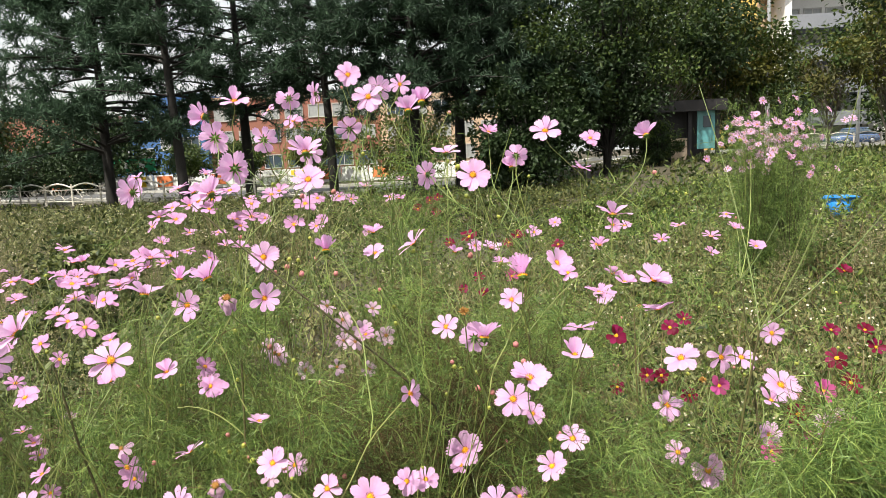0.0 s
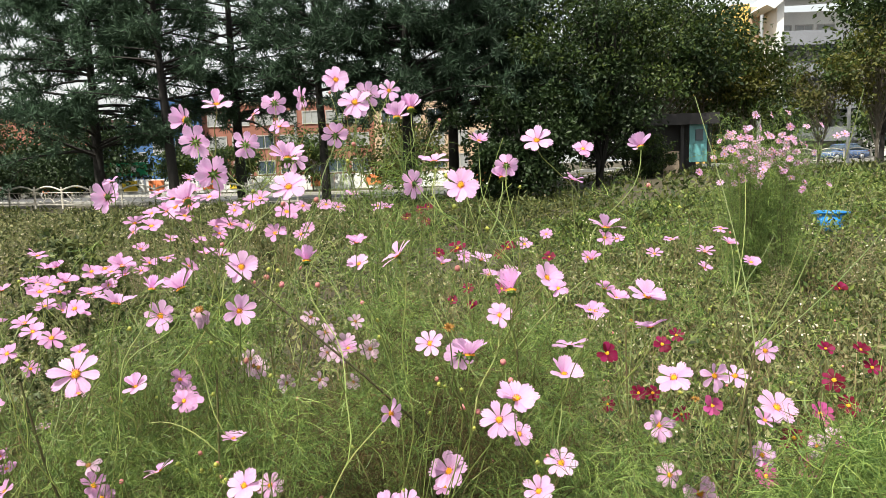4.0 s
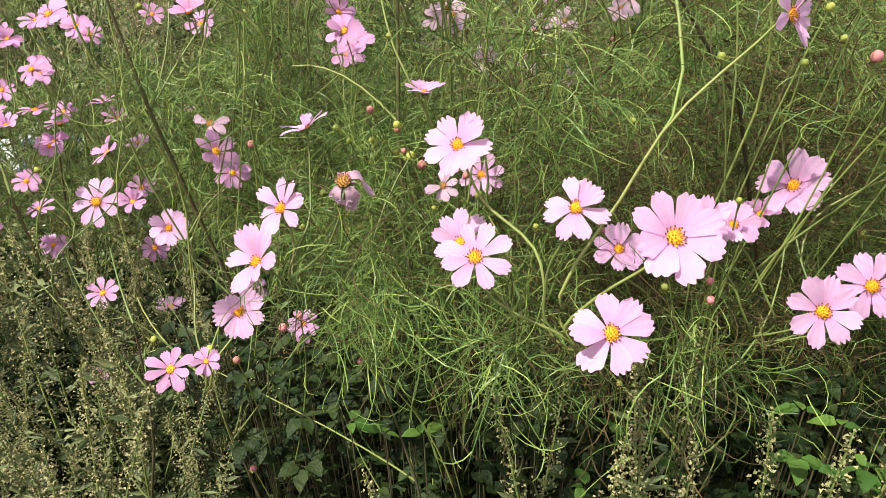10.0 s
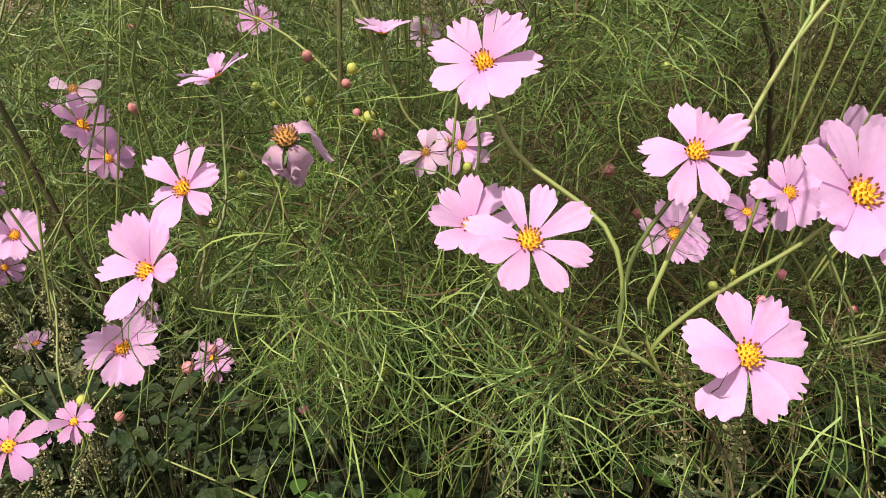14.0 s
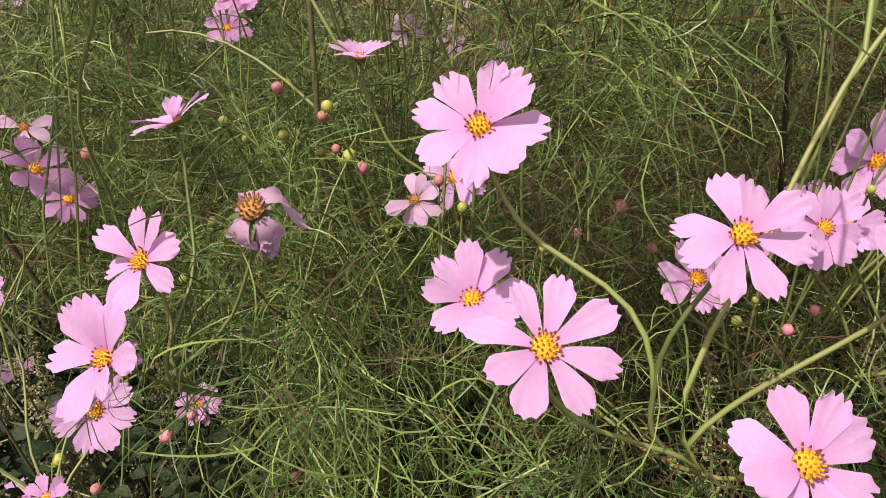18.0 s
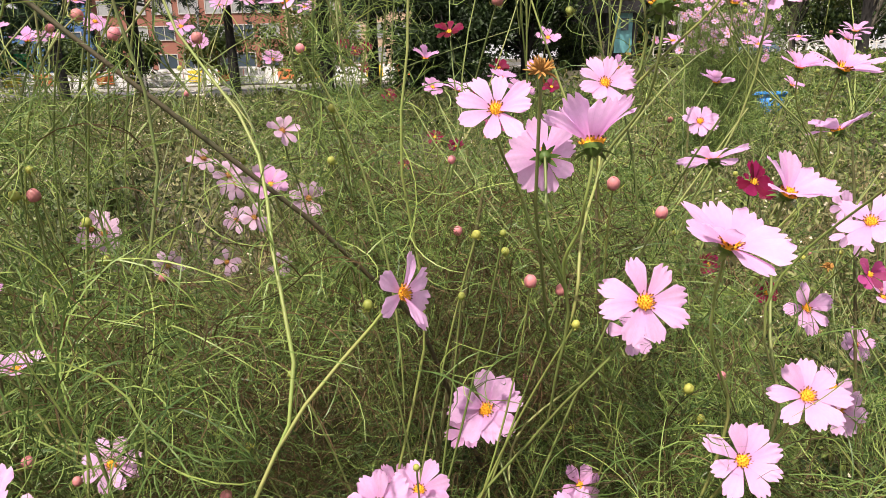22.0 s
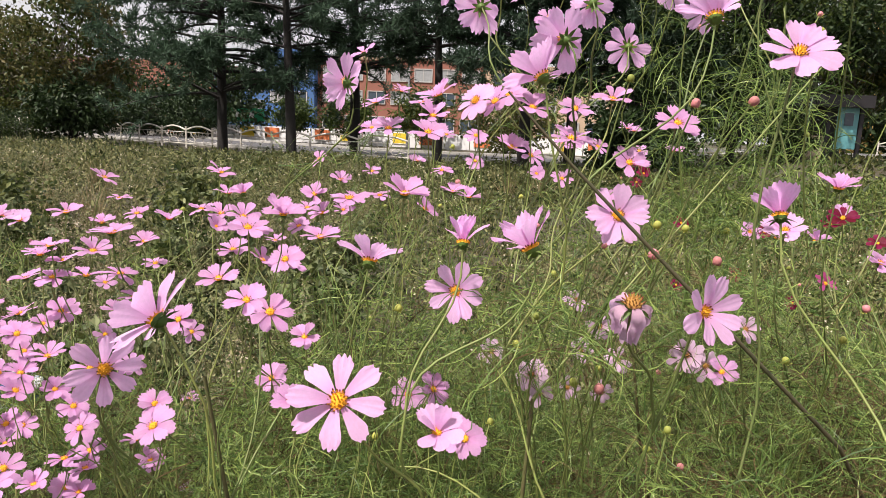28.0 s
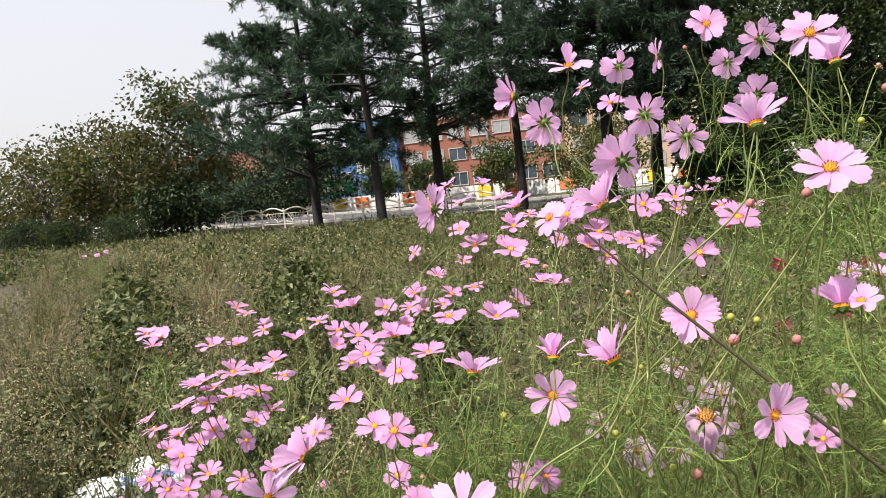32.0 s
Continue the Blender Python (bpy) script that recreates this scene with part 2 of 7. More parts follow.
STEEL = material("galvanised_steel", (0.45, 0.46, 0.47), 0.45, metal=0.6, vary=0.2, scale=5)
GREENSIGN = material("green_sign", (0.02, 0.30, 0.13), 0.5, vary=0.15)
ORANGE = material("orange_banner", (0.75, 0.22, 0.08), 0.6, vary=0.15)
YELLOW = material("yellow_banner", (0.80, 0.58, 0.04), 0.6, vary=0.15)
WHITE = material("white_banner", (0.78, 0.78, 0.78), 0.6, vary=0.1)
RNG = np.random.default_rng(7)


# ---- mesh helpers ----
def mesh(name, verts, faces, mats, index=None, smooth=False, uv=None):
    me = bpy.data.meshes.new(name)
    v = np.asarray(verts, np.float32).reshape(-1, 3)
    f = np.asarray(faces, np.int32)
    me.vertices.add(len(v))
    me.vertices.foreach_set("co", v.ravel())
    k = f.shape[1]
    me.loops.add(f.size)
    me.loops.foreach_set("vertex_index", f.ravel())
    me.polygons.add(len(f))
    me.polygons.foreach_set("loop_start", np.arange(0, f.size, k, dtype=np.int32))
    for m in mats if isinstance(mats, (list, tuple)) else [mats]:
        me.materials.append(m)
    if index is not None:
        me.polygons.foreach_set("material_index", np.asarray(index, np.int32))
    me.polygons.foreach_set("use_smooth", np.full(len(f), bool(smooth)))
    if uv is not None:
        layer = me.uv_layers.new(name="UVMap")
        layer.data.foreach_set("uv", np.asarray(uv, np.float32)[f.ravel()].ravel())
    me.update(calc_edges=True)
    me.validate()
    return me


def part(name, me, parent, label="", m=None):
    """Links a mesh as one part under its thing."""
    ob = new(name, me)
    ob.parent = parent
    if m is not None:
        ob.matrix_basis = m
    return tagged(ob, label)


def thing(name, label, category, group="", place=(0, 0, 0), turn=0.0):
    ob = new(name)
    ob.empty_display_size = 0.1
    ob.matrix_basis = Matrix.Translation(place) @ Matrix.Rotation(turn, 4, "Z")
    return tagged(ob, label, category, group)


def from_bm(name, bm, mat, smooth=False):
    me = bpy.data.meshes.new(name)
    bm.normal_update()
    bm.to_mesh(me)
    bm.free()
    for m in mat if isinstance(mat, (list, tuple)) else [mat]:
        me.materials.append(m)
    if smooth:
        for p in me.polygons:
            p.use_smooth = True
    return me


def box(bm, x0, x1, y0, y1, z0, z1, bevel=0.0):
    r = bmesh.ops.create_cube(bm, size=1)
    for v in r["verts"]:
        v.co = Vector((x0 + (v.co.x + 0.5) * (x1 - x0), y0 + (v.co.y + 0.5) * (y1 - y0), z0 + (v.co.z + 0.5) * (z1 - z0)))
    if bevel:
        edges = list({e for v in r["verts"] for e in v.link_edges})
        bmesh.ops.bevel(bm, geom=edges, offset=bevel, segments=2, affect="EDGES")


def boxed(name, mat, *spans, bevel=0.0):
    bm = bmesh.new()
    for s in spans:
        box(bm, *s, bevel=bevel)
    return from_bm(name, bm, mat)


def unit(v):
    return v / np.maximum(np.linalg.norm(v, axis=-1, keepdims=True), 1e-9)


def strips(paths, widths):
    """Flat ribbons along N paths of K points; widths (N,) or (N, K). Returns verts and quads."""
    p = np.asarray(paths, float)
    n, k, _ = p.shape
    d = unit(np.gradient(p, axis=1))
    side = unit(np.cross(d, unit(RNG.normal(size=(n, 1, 3)))))
    w = np.asarray(widths, float)
    w = (w[:, None] if w.ndim == 1 else w) * np.ones((n, k))
    v = np.stack([p - side * w[..., None] / 2, p + side * w[..., None] / 2], 2).reshape(-1, 3)
    a = (np.arange(n)[:, None] * k + np.arange(k - 1)) * 2
    f = np.stack([a, a + 1, a + 3, a + 2], -1).reshape(-1, 4)
    return v, f


def tubes(paths, radii, sides=5):
    """Round stems along N paths of K points with radii (N, K)."""
    p = np.asarray(paths, float)
    n, k, _ = p.shape
    d = unit(np.gradient(p, axis=1))
    ref = np.where(np.abs(d[:, :1, 2:3]) > 0.9, [[[1.0, 0, 0]]], [[[0, 0, 1.0]]])
    a = unit(np.cross(d, ref))
    b = np.cross(d, a)
    th = np.arange(sides) * 2 * np.pi / sides
    r = np.asarray(radii, float) * np.ones((n, k))
    v = p[:, :, None] + r[..., None, None] * (np.cos(th)[:, None] * a[:, :, None] + np.sin(th)[:, None] * b[:, :, None])
    i = (np.arange(n)[:, None, None] * k + np.arange(k - 1)[None, :, None]) * sides
    s = np.arange(sides)
    t = (s + 1) % sides
    f = np.stack([i + s, i + t, i + sides + t, i + sides + s], -1).reshape(-1, 4)
    return v.reshape(-1, 3), f


def leaves(centers, along, length, width, fold=0.15):
    """Pointed leaves as two folded halves each, four corners."""
    c = np.asarray(centers, float)
    n = len(c)
    d = unit(along)
    side = unit(np.cross(d, unit(RNG.normal(size=(n, 3)) + [0, 0, 0.8])))
    up = np.cross(side, d)
    l, w = np.asarray(length)[:, None] * np.ones((n, 1)), np.asarray(width)[:, None] * np.ones((n, 1))
    mid = c + d * l * 0.45
    v = np.stack([c, mid + side * w / 2 + up * w * fold, c + d * l, mid - side * w / 2 + up * w * fold], 1).reshape(-1, 3)
    a = np.arange(n)[:, None] * 4
    return v, a + np.array([0, 1, 2, 3])


def arcs(start, way, length, droop, k=5, curl=0.3):
    """Paths that leave start along way and bend: droop downward, curl at random."""
    n = len(start)
    s = np.linspace(0, 1, k)[None, :, None]
    l = np.asarray(length)[:, None, None] * np.ones((n, 1, 1))
    bend = RNG.normal(size=(n, 1, 3)) * curl
    bend[:, :, 2] -= np.asarray(droop).reshape(-1, 1)
    return start[:, None] + l * (s * unit(way)[:, None] + s ** 2 * bend)


def curls(start, way, length, turn, k=5, sink=0.6):
    """Threads that bend steadily through an angle, mostly downward."""
    n = len(start)
    d = unit(way)
    side = RNG.normal(size=(n, 3)) - [0, 0, sink]
    side = unit(side - (side * d).sum(-1, keepdims=True) * d)
    s = np.linspace(0, 1, k)[None, :, None]
    a = np.asarray(turn)[:, None, None] * s
    l = np.asarray(length)[:, None, None] / np.asarray(turn)[:, None, None]
    return start[:, None] + l * (np.sin(a) * d[:, None] + (1 - np.cos(a)) * side[:, None])


def joined(groups):
    """Several (verts, quads, material index) laid together."""
    vs, fs, ix, at = [], [], [], 0
    for v, f, m in groups:
        vs.append(v), fs.append(f + at), ix.append(np.full(len(f), m))
        at += len(v)
    return np.concatenate(vs), np.concatenate(fs), np.concatenate(ix)


def rise(x, y):
    """Height of the ground: flat by the bed, gently higher to the east."""
    e = np.clip((np.asarray(x, float) - 0.8) / 8.0, 0, 1)
    return 0.85 * e * e * (3 - 2 * e)


# ---- ground, road and kerbs ----
gx = np.concatenate([np.linspace(-900, -60, 12), np.linspace(-50, 50, 101), np.linspace(60, 900, 12)])
gy = np.concatenate([np.linspace(-900, -30, 10), np.linspace(-20, 70, 91), np.linspace(80, 1500, 14)])
X, Y = np.meshgrid(gx, gy)
near = np.clip(1 - np.hypot(X, Y - 10) / 40, 0, 1)
Z = rise(X, Y) + near * 0.05 * np.sin(X * 1.7 + 0.8 * np.sin(Y)) * np.cos(Y * 1.3)
nx, ny = len(gx), len(gy)
cell = (np.arange(ny - 1)[:, None] * nx + np.arange(nx - 1)).ravel()[:, None] + np.array([0, 1, nx + 1, nx])
ground = new("ground", mesh("ground", np.stack([X, Y, Z], -1), cell, SOIL, smooth=True))
tagged(ground, "weedy dark soil of a neglected flower bed", "ground", kind="structure")


def ribbon_road(name, line, width, lift, mat, label, category):
    """A band along a line on the ground, with a thickness."""
    p = np.array(line, float)
    d = unit(np.gradient(p, axis=0))
    side = np.stack([-d[:, 1], d[:, 0]], -1) * width / 2
    v = []
    for q, s in zip(p, side):
        for e in (q - s, q + s):
            h = float(rise(e[0], e[1]))
            v += [(e[0], e[1], h + lift), (e[0], e[1], h - 0.3)]
    n = len(p)
    f = []
    for i in range(n - 1):
        a = 4 * i
        f += [(a, a + 2, a + 6, a + 4), (a, a + 4, a + 5, a + 1), (a + 2, a + 3, a + 7, a + 6)]
    return tagged(new(name, mesh(name, v, f, mat)), label, category, kind="structure")


ROADLINE = [(-90, 80), (-60, 62.5), (-30, 44.5), (-10, 35.5), (5, 39), (26, 58), (60, 70), (110, 84)]
fine = [tuple(np.array([np.interp(s, range(8), [q[k] for q in ROADLINE]) for k in (0, 1)])) for s in np.linspace(0, 7, 50)]
ribbon_road("road", fine, 7.0, 0.06, ASPHALT, "grey asphalt street beyond the park fence", "road")
for off in (-4.0, 4.0):
    ribbon_road("kerb", [(x, y + off * 1.12) for x, y in fine], 0.5, 0.18, KERB, "pale concrete kerb along the street", "kerb")

# ---- fences ----
def fence(points, label):
    """Cream metal park fence: posts, arched top rail, bottom rails and a fan of rays in each bay."""
    root = thing("metal_fence", label, "fence", place=(0, 0, 0))
    p = np.array(points, float)
    seg = np.linalg.norm(np.diff(p, axis=0), axis=1)
    total, at = seg.sum(), np.r_[0, np.cumsum(seg)]
    bays = int(total // 2.1)
    posts = [np.array([np.interp(i * total / bays, at, p[:, k]) for k in (0, 1)]) for i in range(bays + 1)]
    post_me = boxed("post", FENCEPAINT, (-0.035, 0.035, -0.035, 0.035, -0.2, 1.0), bevel=0.006)
    w = total / bays
    s = np.linspace(0, 1, 13)
    def tube(name, path, r):
        v, f = tubes(np.array([path]), np.full((1, len(path)), r), 5)
        return mesh(name, v, f, FENCEPAINT, smooth=True)
    top_me = tube("top_rail", [(w * q, 0, 0.82 + 0.2 * math.sin(math.pi * q)) for q in s], 0.042)
    low_me = tube("bottom_rail", [(w * q, 0, 0.16) for q in s], 0.025)
    mid_me = tube("middle_rail", [(w * q, 0, 0.72) for q in s], 0.018)
    fan_me = tube("fan_arch", [(w * (0.5 - 0.2 * math.cos(math.pi * q)), 0, 0.16 + 0.3 * math.sin(math.pi * q)) for q in s], 0.016)
    rays = []
    for a in np.radians([12, 36, 60, 90, 120, 144, 168]):
        r1 = min(0.54 / max(math.sin(a), 0.1), 0.46 * w / max(abs(math.cos(a)), 0.1))
        rays.append(tube("ray", [(w / 2 + 0.36 * math.cos(a), 0, 0.16 + 0.3 * math.sin(a)), (w / 2 + r1 * math.cos(a), 0, 0.16 + r1 * math.sin(a))], 0.013))
    for i, q in enumerate(posts):
        h = float(rise(*q)) + 0.05
        part("post", post_me, root, m=Matrix.Translation((q[0], q[1], h)))
        if i < bays:
            d = posts[i + 1] - q
            m = Matrix.Translation((q[0], q[1], h)) @ Matrix.Rotation(math.atan2(d[1], d[0]), 4, "Z")
            for nm, me in (("top_rail", top_me), ("bottom_rail", low_me), ("middle_rail", mid_me), ("fan_arch", fan_me)):
                part(nm, me, root, m=m)
            for me in rays:
                part("ray", me, root, m=m)
    return root


fence([(-46, 47.2), (-30, 38.2), (-23.5, 34.3), (-12.2, 28.7), (-7, 28.6)], "cream metal park fence with arched rails along the street")
fence([(19, 49), (44, 53)], "cream metal park fence with fan rays beside the street")


# ---- trees ----
def trunk_path(x, y, z, h, lean, k=8):
    s = np.linspace(0, 1, k)
    wob = RNG.normal(size=(k, 2)) * 0.05 * s[:, None]
    return np.stack([x + lean[0] * s * h + wob[:, 0], y + lean[1] * s * h + wob[:, 1], z - 0.1 + s * h], -1)


def pine(x, y, h, r, low, reach, lean=(0, 0), tufts=2200, label="tall dark green pine with a bare straight trunk", needles=None):
    z, tufts = float(rise(x, y)), int(tufts * 1.05)
    root = thing("pine_tree", label, "tree", "pines along the park edge", (x, y, z))
    tp = trunk_path(0, 0, 0, h, lean)
    v, f = tubes(tp[None], np.linspace(r, r * 0.25, 8)[None], 9)
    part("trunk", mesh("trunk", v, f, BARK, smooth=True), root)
    n = int((h - low) * 9)
    hs = np.sort(RNG.uniform(low, h * 0.98, n))
    base = np.stack([np.interp(hs, tp[:, 2], tp[:, 0]), np.interp(hs, tp[:, 2], tp[:, 1]), hs], -1)
    az = RNG.uniform(0, 2 * np.pi, n)
    ln = reach * np.clip(1.15 - 0.75 * (hs - low) / (h - low), 0.3, 1) * RNG.uniform(0.55, 1.1, n)
    way = np.stack([np.cos(az), np.sin(az), RNG.uniform(0.0, 0.35, n)], -1)
    limbs = arcs(base, way, ln, np.full(n, 0.12), 6, 0.1)
    v, f = tubes(limbs, np.linspace(1, 0.2, 6)[None] * (0.016 * ln)[:, None], 4)
    twigs_from = limbs[np.repeat(np.arange(n), 5), RNG.integers(2, 6, n * 5)]  # five to a limb
    tw = arcs(twigs_from, unit(np.repeat(way, 5, 0) + RNG.normal(size=(n * 5, 3)) * 0.6), np.repeat(ln, 5) * RNG.uniform(0.15, 0.38, n * 5), np.full(n * 5, 0.15), 4, 0.2)
    v2, f2 = tubes(tw, np.array([[0.012, 0.009, 0.006, 0.004]]) * np.ones((n * 5, 1)), 3)
    vv, ff, ix = joined([(v, f, 0), (v2, f2, 0)])
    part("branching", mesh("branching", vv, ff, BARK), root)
    pick, pos = RNG.integers(0, n * 5, tufts), RNG.uniform(0.2, 1.05, tufts)
    a = np.clip(pos * 3, 0, 2.999)
    i0 = a.astype(int)
    c = tw[pick, i0] * (1 - (a - i0))[:, None] + tw[pick, np.minimum(i0 + 1, 3)] * (a - i0)[:, None]
    d0 = unit(tw[pick, 3] - tw[pick, 0])
    along = RNG.random(tufts) < 0.35
    li, lj = RNG.integers(0, n, tufts), RNG.uniform(2.0, 4.95, tufts)
    l0 = lj.astype(int)
    c = np.where(along[:, None], limbs[li, l0] * (1 - (lj - l0))[:, None] + limbs[li, l0 + 1] * (lj - l0)[:, None] + RNG.normal(size=(tufts, 3)) * [0.12, 0.12, 0.05], c)
    k = 7
    way = unit(np.repeat(d0, k, 0) * 0.55 + RNG.normal(size=(tufts * k, 3)) * 0.7 + [0, 0, 0.1])
    v, f = leaves(np.repeat(c, k, 0) + RNG.normal(size=(tufts * k, 3)) * 0.035, way, RNG.uniform(0.2, 0.42, tufts * k), np.full(tufts * k, 0.043), 0)
    part("crown", mesh("crown", v, f, needles or NEEDLE), root)
    return root


def broadleaf(x, y, h, low, wide, count, mats, leaf=0.11, stems=1, r=0.09, bark=None, label="leafy tree", name="tree", category="tree", clumps=60, group=""):
    z, count, leaf = float(rise(x, y)), int(count * (0.9 if leaf > 0.1 else 1.6)), leaf * (2.0 if leaf > 0.1 else 1.9 if leaf > 0.08 else 1.3)
    root = thing(name, label, category, group, (x, y, z))
    tr = []
    for i in range(stems):
        tr.append(trunk_path(RNG.normal() * 0.08 * (stems > 1), RNG.normal() * 0.08 * (stems > 1), 0, h * 0.8, RNG.normal(size=2) * 0.05 * (1 + 2 * (stems > 1)), 8))
    v, f = tubes(np.array(tr), np.linspace(r, r * 0.2, 8)[None] * np.ones((stems, 1)), 7)
    part("trunk", mesh("trunk", v, f, bark or GREYBARK, smooth=True), root)
    # clumps fill an uneven crown
    u = unit(RNG.normal(size=(clumps, 3)))
    rad = RNG.uniform(0.35, 1.0, clumps) ** 0.6
    c = u * rad[:, None] * [wide, wide, (h - low) / 2] * RNG.uniform(0.75, 1.15, (clumps, 1)) + [0, 0, (h + low) / 2]
    c[:, 2] = np.maximum(c[:, 2], low + RNG.uniform(0, 0.3, clumps))
    t = np.array(tr)[RNG.integers(0, stems, clumps)]
    j = np.clip((RNG.uniform(0.35, 0.8, clumps) * np.clip(c[:, 2] / (h * 0.8), 0.3, 1.2) * 7).astype(int), 1, 7)
    st = t[np.arange(clumps), j]
    s = np.linspace(0, 1, 6)[None, :, None]
    bend = RNG.normal(size=(clumps, 1, 3)) * 0.08 * wide
    limb = st[:, None] * (1 - s) + c[:, None] * s + bend * s * (1 - s) * 2
    v, f = tubes(limb, np.linspace(0.3, 0.07, 6)[None] * r * np.ones((clumps, 1)), 4)
    part("branching", mesh("branching", v, f, bark or GREYBARK), root)
    w = RNG.dirichlet(np.ones(clumps) * 3)
    which = RNG.choice(clumps, count, p=w)
    size = 0.34 * wide * RNG.uniform(0.55, 1.2, clumps)
    g = np.clip(RNG.normal(size=(count, 3)), -1.5, 1.5) * [0.62, 0.62, 0.4]
    p = c[which] + g * size[which][:, None]
    p[:, 2] = np.maximum(p[:, 2], 0.05)
    way = unit(RNG.normal(size=(count, 3)) + g * 0.6 - [0, 0, 0.35])
    v, f = leaves(p, way, leaf * RNG.uniform(0.6, 1.3, count), leaf * 0.55 * RNG.uniform(0.7, 1.2, count))
    mats = mats if isinstance(mats, list) else [mats]
    ix = (np.clip((RNG.random(clumps) * len(mats)).astype(int), 0, len(mats) - 1))[which]
    part("crown", mesh("crown", v, f, mats, ix), root)
    return root


pine(-15.6, 29.0, 12.5, 0.24, 2.3, 5.0, (0.0, 0.0), 10500, "tall dense dark green pine reaching low over the weeds")
pine(-11.5, 27.0, 12.0, 0.22, 4.3, 3.6, (-0.035, 0.0), 3400)
pine(-10.1, 31.0, 12.5, 0.26, 3.6, 4.4, (-0.02, 0.0), 4600)
pine(-6.05, 30.0, 12.0, 0.22, 4.6, 3.9, (-0.015, 0.0), 3800)
# the two middle pines get the shade-darkened needles
pine(-2.1, 27.0, 12.0, 0.27, 3.7, 5.2, (0.0, 0.0), 8000, "broad pine with heavy dense boughs, needles coloured dark for shade", SHADEDNEEDLE)
pine(-0.4, 29.0, 12.5, 0.25, 3.2, 5.2, (0.01, 0.0), 8000, "broad pine with heavy dense boughs, needles coloured dark for shade", SHADEDNEEDLE)
pine(1.6, 33.0, 11.0, 0.2, 3.5, 3.6, (0.0, 0.0), 2600)
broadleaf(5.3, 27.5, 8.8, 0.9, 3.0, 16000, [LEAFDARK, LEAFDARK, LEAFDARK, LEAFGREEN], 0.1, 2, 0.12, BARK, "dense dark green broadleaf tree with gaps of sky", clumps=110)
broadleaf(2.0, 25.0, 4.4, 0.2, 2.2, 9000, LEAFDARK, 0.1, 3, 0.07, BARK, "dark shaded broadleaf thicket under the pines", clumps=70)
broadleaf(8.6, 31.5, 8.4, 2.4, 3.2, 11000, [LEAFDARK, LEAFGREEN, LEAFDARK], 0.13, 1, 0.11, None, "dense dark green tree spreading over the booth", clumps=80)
broadleaf(11.6, 34.0, 8.9, 1.6, 2.7, 8000, [LEAFGREEN, LEAFGREEN, LEAFYELLOW], 0.12, 1, 0.08, None, "young green tree turning yellow", clumps=70)
broadleaf(13.8, 34.0, 6.6, 2.4, 2.1, 4800, [LEAFGREEN, LEAFYELLOW], 0.12, 3, 0.07, None, "small multi-stemmed street tree turning yellow", group="small street trees", clumps=60)
broadleaf(18.2, 36.0, 6.0, 2.5, 2.1, 3600, [LEAFYELLOW, LEAFGREEN, LEAFOLIVE], 0.12, 2, 0.07, None, "small multi-stemmed street tree turning yellow", group="small street trees", clumps=60)
broadleaf(21.8, 37.0, 8.0, 3.0, 2.4, 4600, [LEAFGREEN, LEAFOLIVE, LEAFYELLOW], 0.13, 1, 0.1, None, "green street tree with a thin trunk", group="small street trees", clumps=80)
broadleaf(26.2, 44.0, 15.0, 4.0, 3.5, 9000, [LEAFDARK, LEAFGREEN], 0.2, 1, 0.16, BARK, "tall dense green tree beside the apartment house", clumps=110)
broadleaf(26.5, 38.0, 7.0, 2.6, 2.4, 3600, [LEAFGREEN, LEAFYELLOW], 0.13, 2, 0.08, None, "small street tree turning yellow", group="small street trees", clumps=60)
broadleaf(16.2, 23.4, 9.6, 4.0, 2.8, 9000, [LEAFDARK, LEAFGREEN], 0.1, 1, 0.2, BARK, "tall green tree with a dark straight trunk on the bank", clumps=80)
broadleaf(14.0, 60.0, 7.0, 0.6, 5.0, 6000, LEAFDARK, 0.25, 2, 0.12, BARK, "dark trees across the street", clumps=80)
broadleaf(28.0, 72.0, 8.0, 0.6, 7.0, 7000, [LEAFDARK, LEAFGREEN], 0.3, 2, 0.14, BARK, "dark trees across the street", clumps=90)
broadleaf(46.0, 70.0, 8.0, 0.6, 7.0, 7000, [LEAFDARK, LEAFGREEN], 0.3, 2, 0.14, BARK, "dark trees across the street", clumps=90)
broadleaf(-25.4, 32.0, 8.8, 0.5, 3.2, 9000, [LEAFOLIVE, LEAFGREEN, LEAFOLIVE], 0.14, 3, 0.1, None, "olive green broadleaf tree with a ragged top", clumps=110)
broadleaf(-31.0, 33.0, 7.2, 0.4, 3.6, 8000, [LEAFOLIVE, LEAFYELLOW, LEAFGREEN], 0.14, 3, 0.1, None, "olive broadleaf tree browning at the top", clumps=110)
broadleaf(-37.0, 34.5, 7.0, 0.4, 3.6, 7000, [LEAFOLIVE, LEAFYELLOW], 0.14, 3, 0.1, None, "olive broadleaf tree browning at the top", clumps=100)
broadleaf(-45.0, 36.0, 5.4, 0.4, 3.8, 6000, [LEAFOLIVE, LEAFGREEN], 0.14, 3, 0.1, None, "olive broadleaf tree with sparse top", clumps=100)
broadleaf(-29.0, 52.0, 6.0, 0.2, 4.5, 6000, LEAFDARK, 0.2, 3, 0.1, BARK, "dark trees on the far side of the street", clumps=70)
broadleaf(-38.0, 56.0, 6.5, 0.2, 5.0, 6000, LEAFDARK, 0.2, 3, 0.1, BARK, "dark trees on the far side of the street", clumps=70)
broadleaf(-50.0, 58.0, 6.5, 0.2, 6.0, 6000, [LEAFDARK, LEAFOLIVE], 0.24, 3, 0.1, BARK, "dark trees on the far side of the street", clumps=70)
